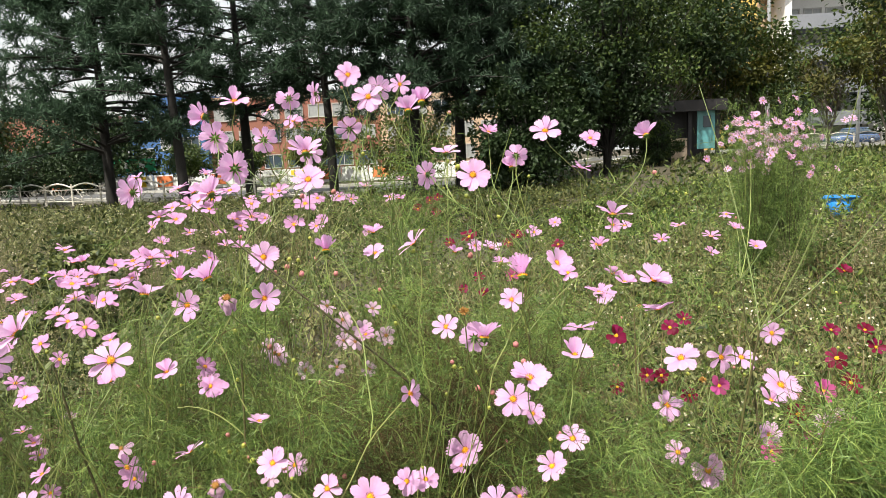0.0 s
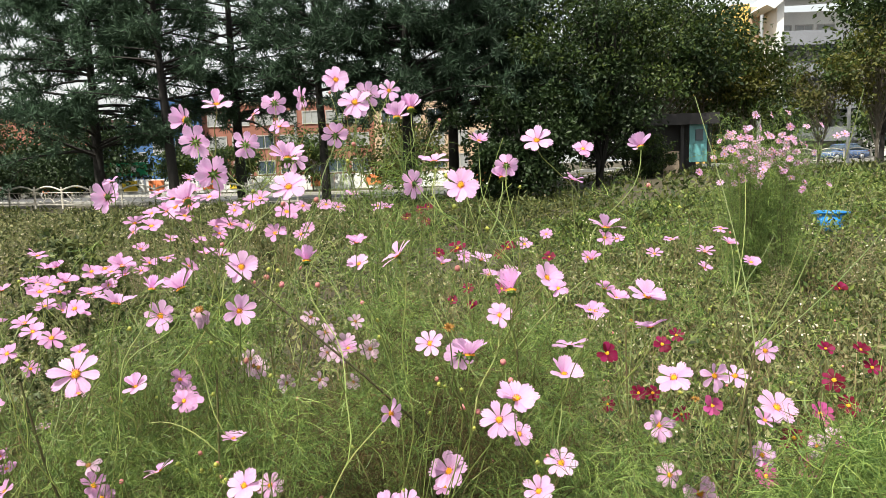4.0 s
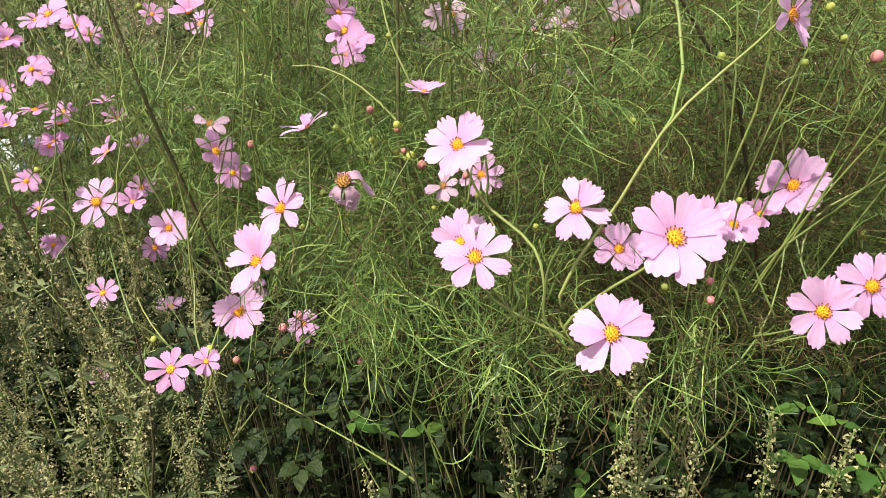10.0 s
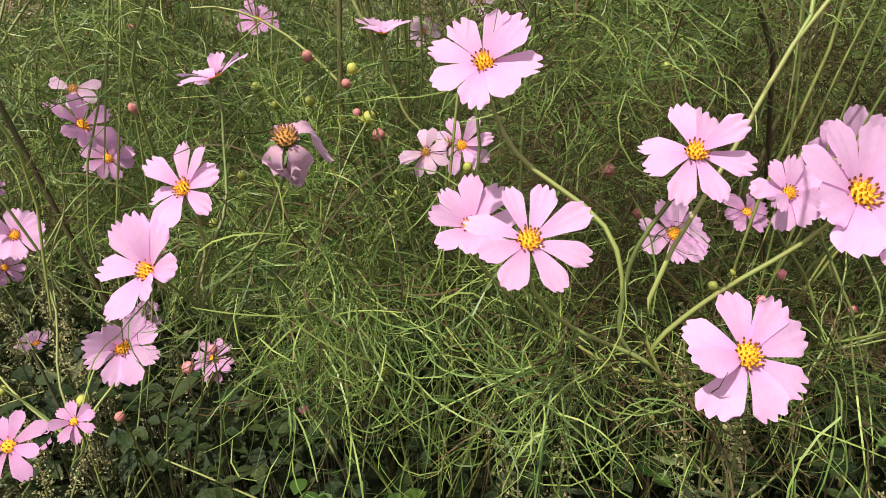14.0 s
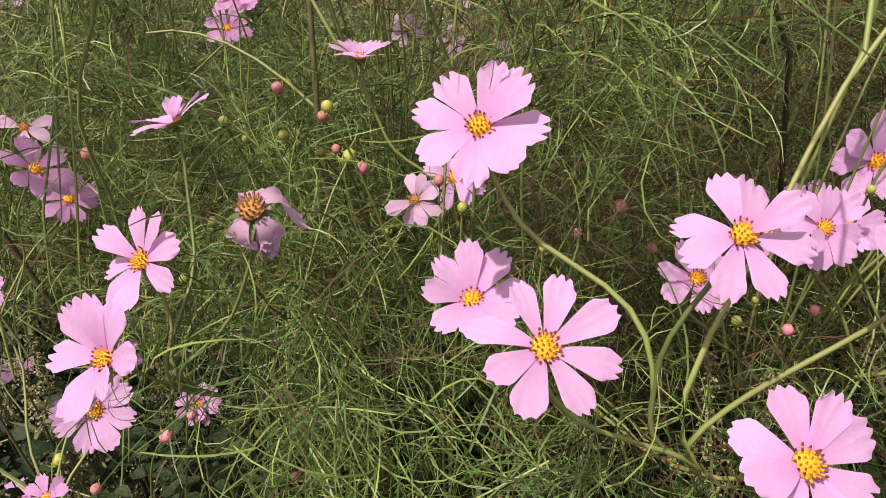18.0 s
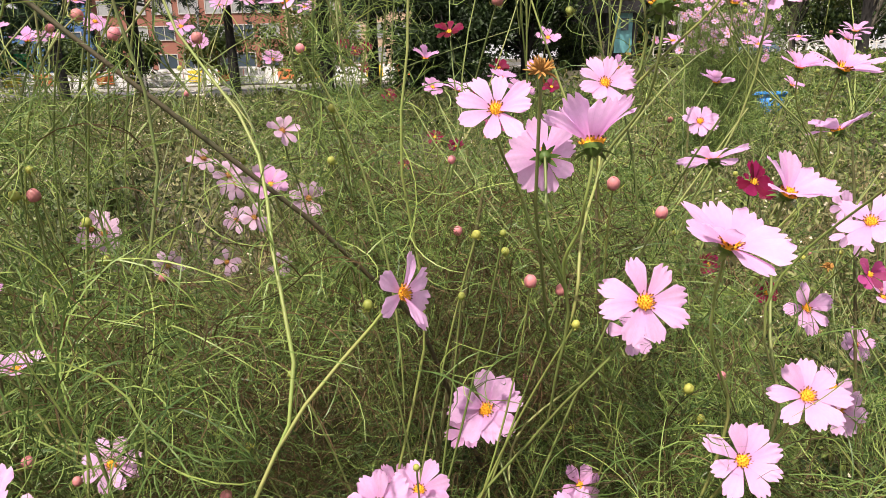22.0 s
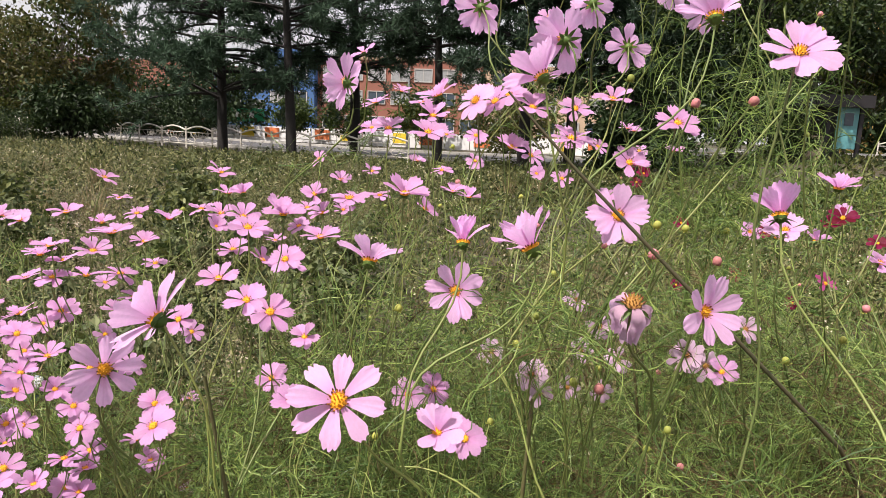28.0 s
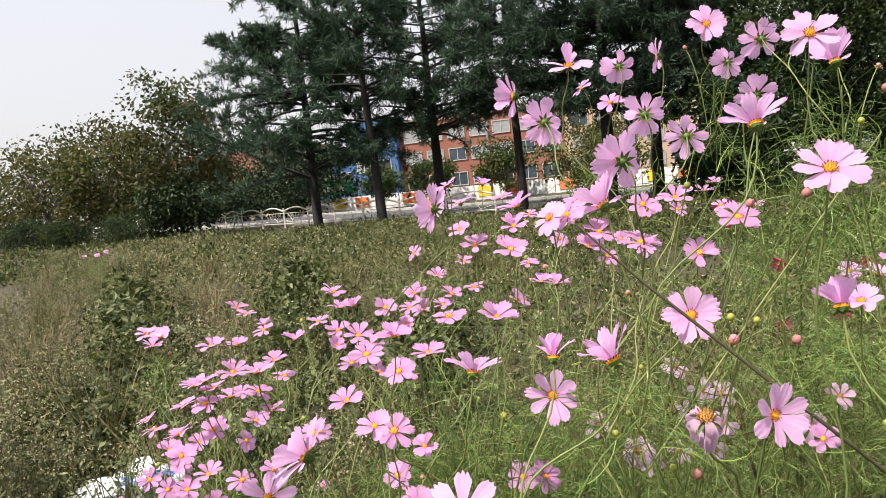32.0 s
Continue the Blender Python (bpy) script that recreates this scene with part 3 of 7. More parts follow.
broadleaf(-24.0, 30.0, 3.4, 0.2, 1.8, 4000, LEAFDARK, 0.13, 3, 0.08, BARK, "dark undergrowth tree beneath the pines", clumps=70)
broadleaf(-4.5, 45.0, 4.6, 0.3, 3.4, 6000, [LEAFYELLOW, LEAFGREEN, LEAFOLIVE], 0.14, 3, 0.08, None, "rounded yellow green shrub before the school", name="shrub", category="shrub", clumps=80)
broadleaf(-16.5, 49.5, 3.6, 0.8, 1.8, 3500, [LEAFGREEN], 0.14, 1, 0.07, None, "small green street tree before the school", group="trees before the school", clumps=40)
broadleaf(-20.8, 49.5, 3.4, 0.8, 1.6, 3500, [LEAFGREEN], 0.14, 1, 0.07, None, "small green street tree before the school", group="trees before the school", clumps=40)
broadleaf(-11.0, 49.5, 4.6, 0.8, 2.0, 3500, [LEAFGREEN, LEAFYELLOW], 0.14, 1, 0.07, None, "small green street tree before the school", group="trees before the school", clumps=40)
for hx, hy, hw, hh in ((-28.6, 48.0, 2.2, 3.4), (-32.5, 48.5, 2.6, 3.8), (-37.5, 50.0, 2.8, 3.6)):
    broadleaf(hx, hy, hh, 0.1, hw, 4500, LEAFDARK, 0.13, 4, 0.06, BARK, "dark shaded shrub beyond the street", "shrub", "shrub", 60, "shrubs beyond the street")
for hx, hy, hw in ((-26.6, 29.6, 1.9), (-31.6, 30.0, 1.5), (-35.6, 30.8, 1.6)):
    broadleaf(hx, hy, 1.6, 0.05, hw, 7500, [LEAFDARK, LEAFDARK, LEAFGREEN], 0.07, 4, 0.03, BARK, "clipped rounded green hedge bush in the weeds", "hedge_bush", "bush", 50, "rounded hedge bushes")


# ---- buildings ----
def windows(root, x0, x1, y, z0, rows, cols, w, h, dz, mats, face=-1):
    """A grid of framed windows set into a front that faces the park."""
    fr = boxed("window", FRAME, (-w / 2 - 0.12, w / 2 + 0.12, -0.1, 0.06, -0.12, 0), (-w / 2 - 0.12, w / 2 + 0.12, -0.1, 0.06, h, h + 0.12),
               (-w / 2 - 0.12, -w / 2, -0.1, 0.06, 0, h), (w / 2, w / 2 + 0.12, -0.1, 0.06, 0, h), (-0.04, 0.04, -0.08, 0.05, 0, h))
    panes = [boxed("pane", m, (-w / 2, w / 2, -0.02, 0.02, 0, h)) for m in mats]
    for r in range(rows):
        for c in range(cols):
            m = Matrix.Translation((x0 + (c + 0.5) * (x1 - x0) / cols, y, z0 + r * dz))
            win = part("window", fr, root, m=m)
            part("pane", panes[(r * 3 + c * 5 + c * r) % len(panes)], win)


school = thing("school_building", "school with a blue stair tower and orange brick wings", "building", place=(0, 90, 0))
part("brick_wing", boxed("wall", BRICKWALL, (-34.4, -11.5, 0, 14, 0, 10.2)), school, "orange brick wall")
part("parapet", boxed("parapet", BEIGEWALL, (-34.4, -11.4, -0.15, 0.3, 10.2, 10.6)), school)
part("blue_tower", boxed("wall", BLUEWALL, (-41.5, -34.4, -1.2, 13, 0, 11.2)), school, "bright blue painted wall")
part("blue_wing", boxed("wall", BLUEWALL, (-50, -41.5, 1.0, 13, 0, 8.2)), school, "bright blue painted wall")
part("far_brick_wing", boxed("wall", BRICKWALL, (-74, -50, 0, 14, 0, 9.5)), school, "orange brick wall")
part("beige_wing", boxed("wall", BEIGEWALL, (-11.5, 8, -1.0, 14, 0, 9.8)), school, "pale beige rendered wall")
windows(school, -34, -12, -0.02, 4.6, 2, 7, 2.2, 1.5, 3.0, [PALEGLASS, GLASS, PALEGLASS])
windows(school, -34, -12, -0.02, 1.2, 1, 7, 2.2, 1.6, 3.0, [GLASS])
windows(school, -41, -35, -1.22, 4.2, 2, 2, 2.0, 1.4, 3.2, [PALEGLASS, GLASS])
windows(school, -49, -42, 0.98, 3.0, 2, 2, 2.2, 1.4, 2.8, [GLASS, PALEGLASS])
windows(school, -11, 7, -1.02, 1.4, 3, 6, 1.9, 1.6, 2.9, [GLASS, PALEGLASS])
for sx in (-37.6, -36.1):
    part("sign_block", boxed("sign_block", WHITE, (sx, sx + 0.95, -1.34, -1.22, 9.4, 10.5), bevel=0.03), school, "white raised sign block")

stall = thing("banner_fence", "low white site fence hung with orange and yellow banners", "fence", place=(0, 52, 0))
for i in range(17):
    bx = -33 + i * 2.1
    part("panel", boxed("panel", WHITE, (bx, bx + 2.04, 0, 0.08, 0, 1.15), bevel=0.01), stall)
    if i % 3 != 2:
        part("banner", boxed("banner", (ORANGE, YELLOW, ORANGE, YELLOW)[i % 4], (bx + 0.3, bx + 1.5, -0.06, -0.02, 0.25, 1.05), bevel=0.01), stall, "orange banner" if i % 2 == 0 else "yellow banner")
sign = thing("shop_sign", "long green sign board with white lettering bars", "sign", place=(-27.5, 53, 0))
part("board", boxed("board", GREENSIGN, (-2.6, 2.6, 0, 0.25, 1.45, 2.5), bevel=0.03), sign)
part("sign_post", boxed("sign_post", STEEL, (-2.2, -2.05, 0.05, 0.2, 0, 1.46)), sign)
part("sign_post", boxed("sign_post", STEEL, (2.05, 2.2, 0.05, 0.2, 0, 1.46)), sign)
for i in range(6):
    part("letter_bar", boxed("letter_bar", WHITE, (-1.9 + i * 0.65, -1.45 + i * 0.65, -0.04, 0.0, 1.75, 2.2)), sign)

flats = thing("apartment_building", "white apartment house with a deep balcony and a yellow side wing", "building", place=(0, 75, 0.8))
part("yellow_wing", boxed("wall", YELLOWWALL, (28.6, 30.4, 0, 12, 0, 16.6)), flats, "sunlit yellow wall")
part("white_wing", boxed("wall", WHITEWALL, (32.6, 33.3, -1.5, 10, 0, 16.4), (33.3, 46, 3.0, 10, 0, 16.2)), flats)
part("beige_wall", boxed("wall", BEIGEWALL, (30.4, 32.6, 2.0, 10, 0, 16.7)), flats)
for k in range(4):
    zf = 3.2 + 3.3 * k
    part("balcony", boxed("balcony", GREYWALL, (33.3, 42, -1.5, -1.35, zf - 0.9, zf + 0.35), (33.3, 42, -1.5, 3, zf - 1.1, zf - 0.9)), flats, "grey balcony front")
bm = bmesh.new()
for y in (-2.2, 9):
    for x, z in ((31.2, 16.0), (34.6, 18.6), (46, 18.9), (46, 18.3), (34.8, 18.0), (32.0, 15.6)):
        bm.verts.new((x, y, z))
bm.verts.ensure_lookup_table()
for i in range(6):
    bm.faces.new([bm.verts[i], bm.verts[(i + 1) % 6], bm.verts[6 + (i + 1) % 6], bm.verts[6 + i]])
bm.faces.new(bm.verts[:6]), bm.faces.new(bm.verts[6:])
bmesh.ops.recalc_face_normals(bm, faces=bm.faces)
part("roof", from_bm("roof", bm, WHITEWALL), flats, "pale folded concrete roof edge")
windows(flats, 34, 41, 2.98, 3.2, 4, 3, 1.7, 1.6, 3.3, [GLASS, PALEGLASS])

far_flats = thing("apartment_building", "pale far apartment block behind trees", "building", place=(62, 105, 0.8))
part("wall", boxed("wall", WHITEWALL, (-14, 14, 0, 12, 0, 20)), far_flats)
windows(far_flats, -13, 13, -0.02, 2, 6, 8, 1.8, 1.5, 3.0, [GLASS, PALEGLASS])

# ---- booth by the trees ----
bz = 0.85
broadleaf(7.3, 27.2, 1.9, 0.05, 0.9, 3500, [LEAFDARK, LEAFGREEN], 0.08, 4, 0.03, BARK, "dark leafy shrub growing before the booth", "shrub", "shrub", 40)
booth = thing("park_booth", "small dark wooden booth with a flat roof and teal glazed side", "booth", place=(8.4, 28, bz))
part("roof", boxed("roof", BOOTHSHADED, (-1.2, 1.75, -0.3, 2.2, 2.15, 2.4), bevel=0.02), booth)
part("back_wall", boxed("back_wall", BOOTHSHADED, (-1.0, 1.6, 1.9, 2.0, 0, 2.15)), booth)
part("roof_edge", boxed("roof_edge", BOOTHSHADED, (-1.22, 1.77, -0.34, -0.3, 1.98, 2.42), bevel=0.008), booth)
for px in (-1.0, 0.35, 1.45):
    part("post", boxed("post", BOOTHSHADED, (px, px + 0.14, 0, 0.14, 0, 2.15), bevel=0.01), booth)
part("low_panel", boxed("low_panel", BOOTHTAN, (-0.3, 0.33, 0.04, 0.1, 0.0, 0.95), bevel=0.01), booth, "tan lower panel")
# added dark sheet that stands for the unlit inside behind the open front
part("inner_panel", boxed("inner_panel", BOOTHSHADED, (-0.84, 0.33, 0.5, 0.56, 0.95, 2.15)), booth)
part("glazed_panel", boxed("glazed_panel", TEAL, (0.72, 1.43, 0.04, 0.09, 0.5, 2.0), bevel=0.01), booth, "teal glazed panel")
part("notice", boxed("notice", GLASS, (0.95, 1.25, 0.0, 0.035, 1.35, 1.8)), booth, "dark framed notice")

for px, py, hh in ((16.9, 40, 8.5), (27.4, 50, 8.0)):
    pole = thing("street_pole", "grey steel street pole with a cap and base plate", "pole", "street poles", (px, py, 0.85))
    v, f = tubes(np.array([[(0, 0, -0.2), (0, 0, hh / 2), (0, 0, hh)]]), np.array([[0.13, 0.115, 0.09]]), 10)
    part("shaft", mesh("shaft", v, f, STEEL, smooth=True), pole)
    part("base_plate", boxed("base_plate", STEEL, (-0.22, 0.22, -0.22, 0.22, 0, 0.04), bevel=0.01), pole)
lamp = thing("street_lamp", "slim pale street lamp pole before the school", "street lamp", place=(-12.2, 50, 0))
v, f = tubes(np.array([[(0, 0, -0.2), (0, 0, 4), (0, 0, 8.0)]]), np.array([[0.1, 0.085, 0.06]]), 8)
part("pole", mesh("pole", v, f, STEEL, smooth=True), lamp)
v, f = tubes(np.array([[(0, 0, 7.9), (-0.5, -0.3, 8.2), (-1.1, -0.6, 8.25)]]), np.array([[0.04, 0.04, 0.07]]), 6)
part("arm", mesh("arm", v, f, STEEL, smooth=True), lamp)

# ---- blue tub in the weeds ----
def lathe(name, profile, mat, n=28):
    v = [(r * math.cos(a), r * math.sin(a), z) for r, z in profile for a in np.arange(n) * 2 * math.pi / n]
    f = [(i * n + j, i * n + (j + 1) % n, (i + 1) * n + (j + 1) % n, (i + 1) * n + j) for i in range(len(profile) - 1) for j in range(n)]
    return mesh(name, v, f, mat, smooth=True)


tub = thing("plastic_tub", "bright blue plastic tub standing in the weeds", "tub", place=(4.98, 9.4, 0.46))
part("tub_body", lathe("tub_body", [(0.001, 0.0), (0.135, 0.0), (0.145, 0.02), (0.175, 0.25), (0.165, 0.25), (0.13, 0.03), (0.001, 0.03)], BLUEPLASTIC), tub)
part("rim", lathe("rim", [(0.172, 0.245), (0.195, 0.248), (0.198, 0.268), (0.19, 0.275), (0.168, 0.272), (0.166, 0.25)], BLUEPLASTIC), tub)
for s in (-1, 1):
    v, f = tubes(np.array([[(s * 0.19, -0.05, 0.25), (s * 0.235, -0.03, 0.25), (s * 0.235, 0.03, 0.25), (s * 0.19, 0.05, 0.25)]]), np.full((1, 4), 0.012), 6)
    part("handle", mesh("handle", v, f, BLUEPLASTIC, smooth=True), tub)


# ---- car on the street ----
def car(x, y, turn, paint, label):
    """A saloon: lofted body, glazed cabin, wheels, lamps and mirrors."""
    root = thing("car", label, "car", place=(x, y, float(rise(x, y)) + 0.06), turn=turn)
    def loft(rows, wide):
        """Cross-sections along the car: place, bottom, top, half width below and above."""
        v, f, k = [], [], 8
        for px, z0, z1, w0, w1 in rows:
            for a, b in ((-1, 0), (-1, 0.55), (-0.97, 0.85), (-0.8, 1), (0.8, 1), (0.97, 0.85), (1, 0.55), (1, 0)):
                v.append((px, a * (w0 + (w1 - w0) * b) * wide, z0 + (z1 - z0) * b))
        for i in range(len(rows) - 1):
            for j in range(k):
                f.append((i * k + j, i * k + (j + 1) % k, (i + 1) * k + (j + 1) % k, (i + 1) * k + j))
        for e in (0, len(rows) - 1):
            f += [(e * k, e * k + 1, e * k + 6, e * k + 7), (e * k + 1, e * k + 2, e * k + 5, e * k + 6), (e * k + 2, e * k + 3, e * k + 4, e * k + 5)]
        return v, f
    v, f = loft([(-2.25, 0.42, 0.78, 0.9, 0.86), (-2.1, 0.25, 0.92, 1, 0.95), (-1.2, 0.22, 0.96, 1, 0.97), (0.9, 0.22, 0.93, 1, 0.97), (1.9, 0.24, 0.80, 1, 0.92), (2.2, 0.36, 0.66, 0.9, 0.84)], 0.9)
    part("body", mesh("body", v, f, paint, smooth=True), root)
    v, f = loft([(-1.75, 0.90, 0.97, 1, 0.95), (-1.1, 0.90, 1.40, 1, 0.76), (0.0, 0.90, 1.45, 1, 0.77), (0.45, 0.90, 1.36, 1, 0.77), (1.15, 0.88, 0.93, 1, 0.95)], 0.82)
    part("cabin_glass", mesh("cabin_glass", v, f, GLASS, smooth=True), root, "dark tinted glass")
    v, f = loft([(-1.2, 1.36, 1.41, 1, 0.9), (-0.6, 1.42, 1.465, 1, 0.9), (0.1, 1.42, 1.465, 1, 0.9), (0.48, 1.35, 1.40, 1, 0.9)], 0.64)
    part("roof", mesh("roof", v, f, paint, smooth=True), root)
    for s in (-1, 1):
        for px in (-0.55, 0.35):
            part("pillar", boxed("pillar", paint, (px - 0.04, px + 0.04, s * 0.70 - 0.03, s * 0.70 + 0.03, 0.9, 1.4), bevel=0.01), root)
        part("headlight", boxed("headlight", HEADLAMP, (1.93, 2.16, s * 0.62 - 0.16, s * 0.62 + 0.16, 0.58, 0.72), bevel=0.03), root)
        part("tail_light", boxed("tail_light", REDLAMP, (-2.24, -2.1, s * 0.68 - 0.13, s * 0.68 + 0.13, 0.68, 0.84), bevel=0.03), root)
        part("mirror", boxed("mirror", paint, (0.55, 0.75, s * 0.95 - 0.1, s * 0.95 + 0.1, 0.92, 1.06), bevel=0.04), root)
        for px in (-1.35, 1.35):
            v, f = tubes(np.array([[(px, s * 0.72, 0.32), (px, s * 0.74, 0.32), (px, s * 0.90, 0.32), (px, s * 0.92, 0.32)]]), np.array([[0.25, 0.32, 0.32, 0.25]]), 20)
            tyre = part("wheel", mesh("wheel", v, f, TYRE, smooth=True), root)
            v, f = tubes(np.array([[(px, s * 0.86, 0.32), (px, s * 0.925, 0.32), (px, s * 0.93, 0.32)]]), np.array([[0.2, 0.2, 0.02]]), 14)
            part("rim", mesh("rim", v, f, STEEL, smooth=True), tyre)


car(32.5, 60.3, radians(199), CARBLUE, "blue saloon car standing on the street beyond the fence")


# ---- cosmos: shared pieces, one unit is half a flower's width ----
def petal_mesh(mat, seed, width=1.0, curl=0.0, nv=8, nu=8):
    r = np.random.default_rng(seed)
    v, u = np.meshgrid(np.linspace(0, 1, nv), np.linspace(-1, 1, nu), indexing="ij")
    half = (0.05 + 0.275 * np.minimum(v / 0.76, 1) ** 0.85 * (1 - 0.24 * np.clip((v - 0.76) / 0.24, 0, 1) ** 2)) * width
    teeth = 0.13 * (1 - np.abs(np.cos(1.5 * np.pi * (u + 0.05 * r.normal())))) * v ** 5 * r.uniform(0.7, 1.3)
    y = 0.10 + 0.90 * v * (1 - 0.09 * u ** 2 * v ** 2 - teeth)
    x = u * half + 0.03 * r.normal() * v ** 2
    z = 0.011 * np.cos(3 * np.pi * u) * v ** 1.5 + 0.10 * v * (1 - v) + (0.06 * r.normal() + curl) * v ** 2 + 0.05 * r.normal() * u * v + 0.05 * u ** 2 * v
    a = (np.arange(nv - 1)[:, None] * nu + np.arange(nu - 1)).ravel()[:, None]
    f = a + np.array([0, 1, nu + 1, nu])
    return mesh("petal", np.stack([x, y, z], -1), f, mat, smooth=True, uv=np.stack([(u + 1) / 2, v], -1).reshape(-1, 2))


def droop_mesh(mat, seed):
    """A spent petal: narrow, hanging and curled."""
    r = np.random.default_rng(seed)
    nv, nu = 9, 5
    v, u = np.meshgrid(np.linspace(0, 1, nv), np.linspace(-1, 1, nu), indexing="ij")
    half = 0.06 + 0.2 * np.sin(np.pi * 0.75 * v) * r.uniform(0.8, 1.15)
    hang = r.uniform(0.8, 1.1)
    y = 0.14 + 0.26 * np.sin(np.pi * np.minimum(v * 1.15, 0.8)) + 0.06 * np.cos(2 * np.pi * u) * v
    z = 0.05 * np.sin(np.pi * v) - hang * np.clip(v - 0.14, 0, 1) ** 1.15
    x = u * half * (1 - 0.45 * v) + 0.10 * r.normal() * v ** 2
    a = (np.arange(nv - 1)[:, None] * nu + np.arange(nu - 1)).ravel()[:, None]
    return mesh("petal", np.stack([x, y, z], -1), a + np.array([0, 1, nu + 1, nu]), mat, smooth=True, uv=np.stack([(u + 1) / 2, v], -1).reshape(-1, 2))


def disc_mesh(core, seed, n=34):
    """The flower's eye: a low dome of florets with dark-tipped anthers round it."""
    r = np.random.default_rng(seed)
    groups = []
    th, ph = np.meshgrid(np.arange(12) * 2 * np.pi / 12, np.linspace(0.02, 1.5, 5), indexing="ij")
    dome = np.stack([0.17 * np.sin(ph) * np.cos(th), 0.17 * np.sin(ph) * np.sin(th), 0.02 + 0.10 * np.cos(ph)], -1)
    i, j = np.meshgrid(np.arange(12), np.arange(4), indexing="ij")
    f = np.stack([i * 5 + j, ((i + 1) % 12) * 5 + j, ((i + 1) % 12) * 5 + j + 1, i * 5 + j + 1], -1).reshape(-1, 4)
    groups.append((dome.reshape(-1, 3), f, 0))
    k = np.arange(n)
    rr, aa = 0.185 * np.sqrt((k + 0.5) / n), k * 2.39996
    base = np.stack([rr * np.cos(aa), rr * np.sin(aa), 0.115 - 1.9 * rr ** 2], -1)
    way = unit(np.stack([np.cos(aa) * rr * 5, np.sin(aa) * rr * 5, np.ones(n)], -1) + r.normal(size=(n, 3)) * 0.15)
    tip = np.where((rr > 0.12)[:, None], 0.085, 0.045) * way
    v, f = tubes(np.stack([base, base + tip * 0.6, base + tip], 1), np.array([[0.017, 0.02, 0.012]]) * np.ones((n, 1)), 4)
    ix = np.tile(np.repeat([0, 1], 4), n)
    ix = np.where(np.repeat(rr > 0.115, 8), ix, 0)
    vv, ff, ii = joined(groups + [(v, f, 0)])
    ii[len(groups[0][1]):] = ix
    return mesh("disc", vv, ff, [core, ANTHER], ii, smooth=True)


def calyx_mesh():
    v1, f1 = tubes(np.array([[(0, 0, -0.17), (0, 0, -0.12), (0, 0, -0.04), (0, 0, 0.03)]]), np.array([[0.035, 0.11, 0.16, 0.17]]), 10)
    a = np.arange(8) * np.pi / 4
    out = np.stack([np.cos(a), np.sin(a), 0 * a], -1)
    s = np.linspace(0, 1, 4)[None, :, None]
    p = out[:, None] * (0.12 + 0.26 * s) + np.array([0, 0, 1.0]) * (-0.06 + 0.0 * s - 0.10 * s ** 2)
    side = np.stack([-np.sin(a), np.cos(a), 0 * a], -1)[:, None]
    w = np.array([0.05, 0.055, 0.035, 0.005])[None, :, None]
    v2 = np.stack([p - side * w, p + side * w], 2).reshape(-1, 3)
    b = (np.arange(8)[:, None] * 4 + np.arange(3)) * 2
    f2 = np.stack([b, b + 1, b + 3, b + 2], -1).reshape(-1, 4)
    v, f, _ = joined([(v1, f1, 0), (v2, f2, 0)])
    return mesh("flower", v, f, CALYXGREEN, smooth=True)


def bud_mesh(mat, seed):
    r = np.random.default_rng(seed)
    prof = [(0.05, -0.55), (0.45, -0.42), (0.52, -0.1), (0.5, 0.2), (0.33, 0.45), (0.05, 0.55)]
    th = np.arange(9) * 2 * np.pi / 9
    wob = 1 + 0.06 * np.cos(4 * th)
    v = np.array([(q * w * math.cos(a), q * w * math.sin(a), z) for q, z in prof for a, w in zip(th, wob)])
    f = np.array([(i * 9 + j, i * 9 + (j + 1) % 9, (i + 1) * 9 + (j + 1) % 9, (i + 1) * 9 + j) for i in range(5) for j in range(9)])
    n = 8
    a = np.arange(n) * 2 * np.pi / n
    o = np.stack([np.cos(a), np.sin(a), 0 * a], -1)
    p = np.stack([o * 0.3 + [0, 0, -0.45], o * 0.62 + [0, 0, -0.5], o * 0.95 + [0, 0, -0.25 + 0.1 * r.normal()]], 1)
    v2, f2 = strips(p, np.array([[0.16, 0.13, 0.02]]) * np.ones((n, 1)))
    vv, ff, ix = joined([(v, f, 0), (v2, f2, 1)])
    return mesh("bud", vv, ff, [mat, BUDGREEN], ix, smooth=True)


def seed_mesh():
    n = 60
    d = unit(RNG.normal(size=(n, 3)) + [0, 0, 0.8])
    v, f = tubes(np.stack([d * 0.15, d * 0.5, d * 0.75 + RNG.normal(size=(n, 3)) * 0.08], 1), np.array([[0.05, 0.07, 0.02]]) * np.ones((n, 1)), 4)
    return mesh("seed_head", v, f, SEED)


FADED = WILTED
PETALS = {m.name: [petal_mesh(m, 11 * i + 3, (0.66, 0.77, 0.87)[i // 3], 0.0, *((8, 10) if m is PALE else (6, 7))) for i in range(9)] for m in (PALE, MID, RED, MAGENTA)}
SPENT = [droop_mesh(WILTED, i) for i in range(6)]
FADEDPETALS = [petal_mesh(WILTED, 70 + i, 0.72, -0.15, 6, 6) for i in range(4)]
DISCS = [disc_mesh(DISC, i) for i in range(3)]
SMALLDISCS = [disc_mesh(DISC, 9 + i, 16) for i in range(2)]
BROWNDISC = disc_mesh(SEED, 5)
CALYX = calyx_mesh()
BUDS = [bud_mesh(BUDGREEN, 1), bud_mesh(BUDGREEN, 2), bud_mesh(BUDPINK, 3)]
SEEDHEAD = seed_mesh()

# ---- cosmos plants: where each one roots, and the colour it bears ----
PLANTS = []
BLOOMS, WAITING = [], []


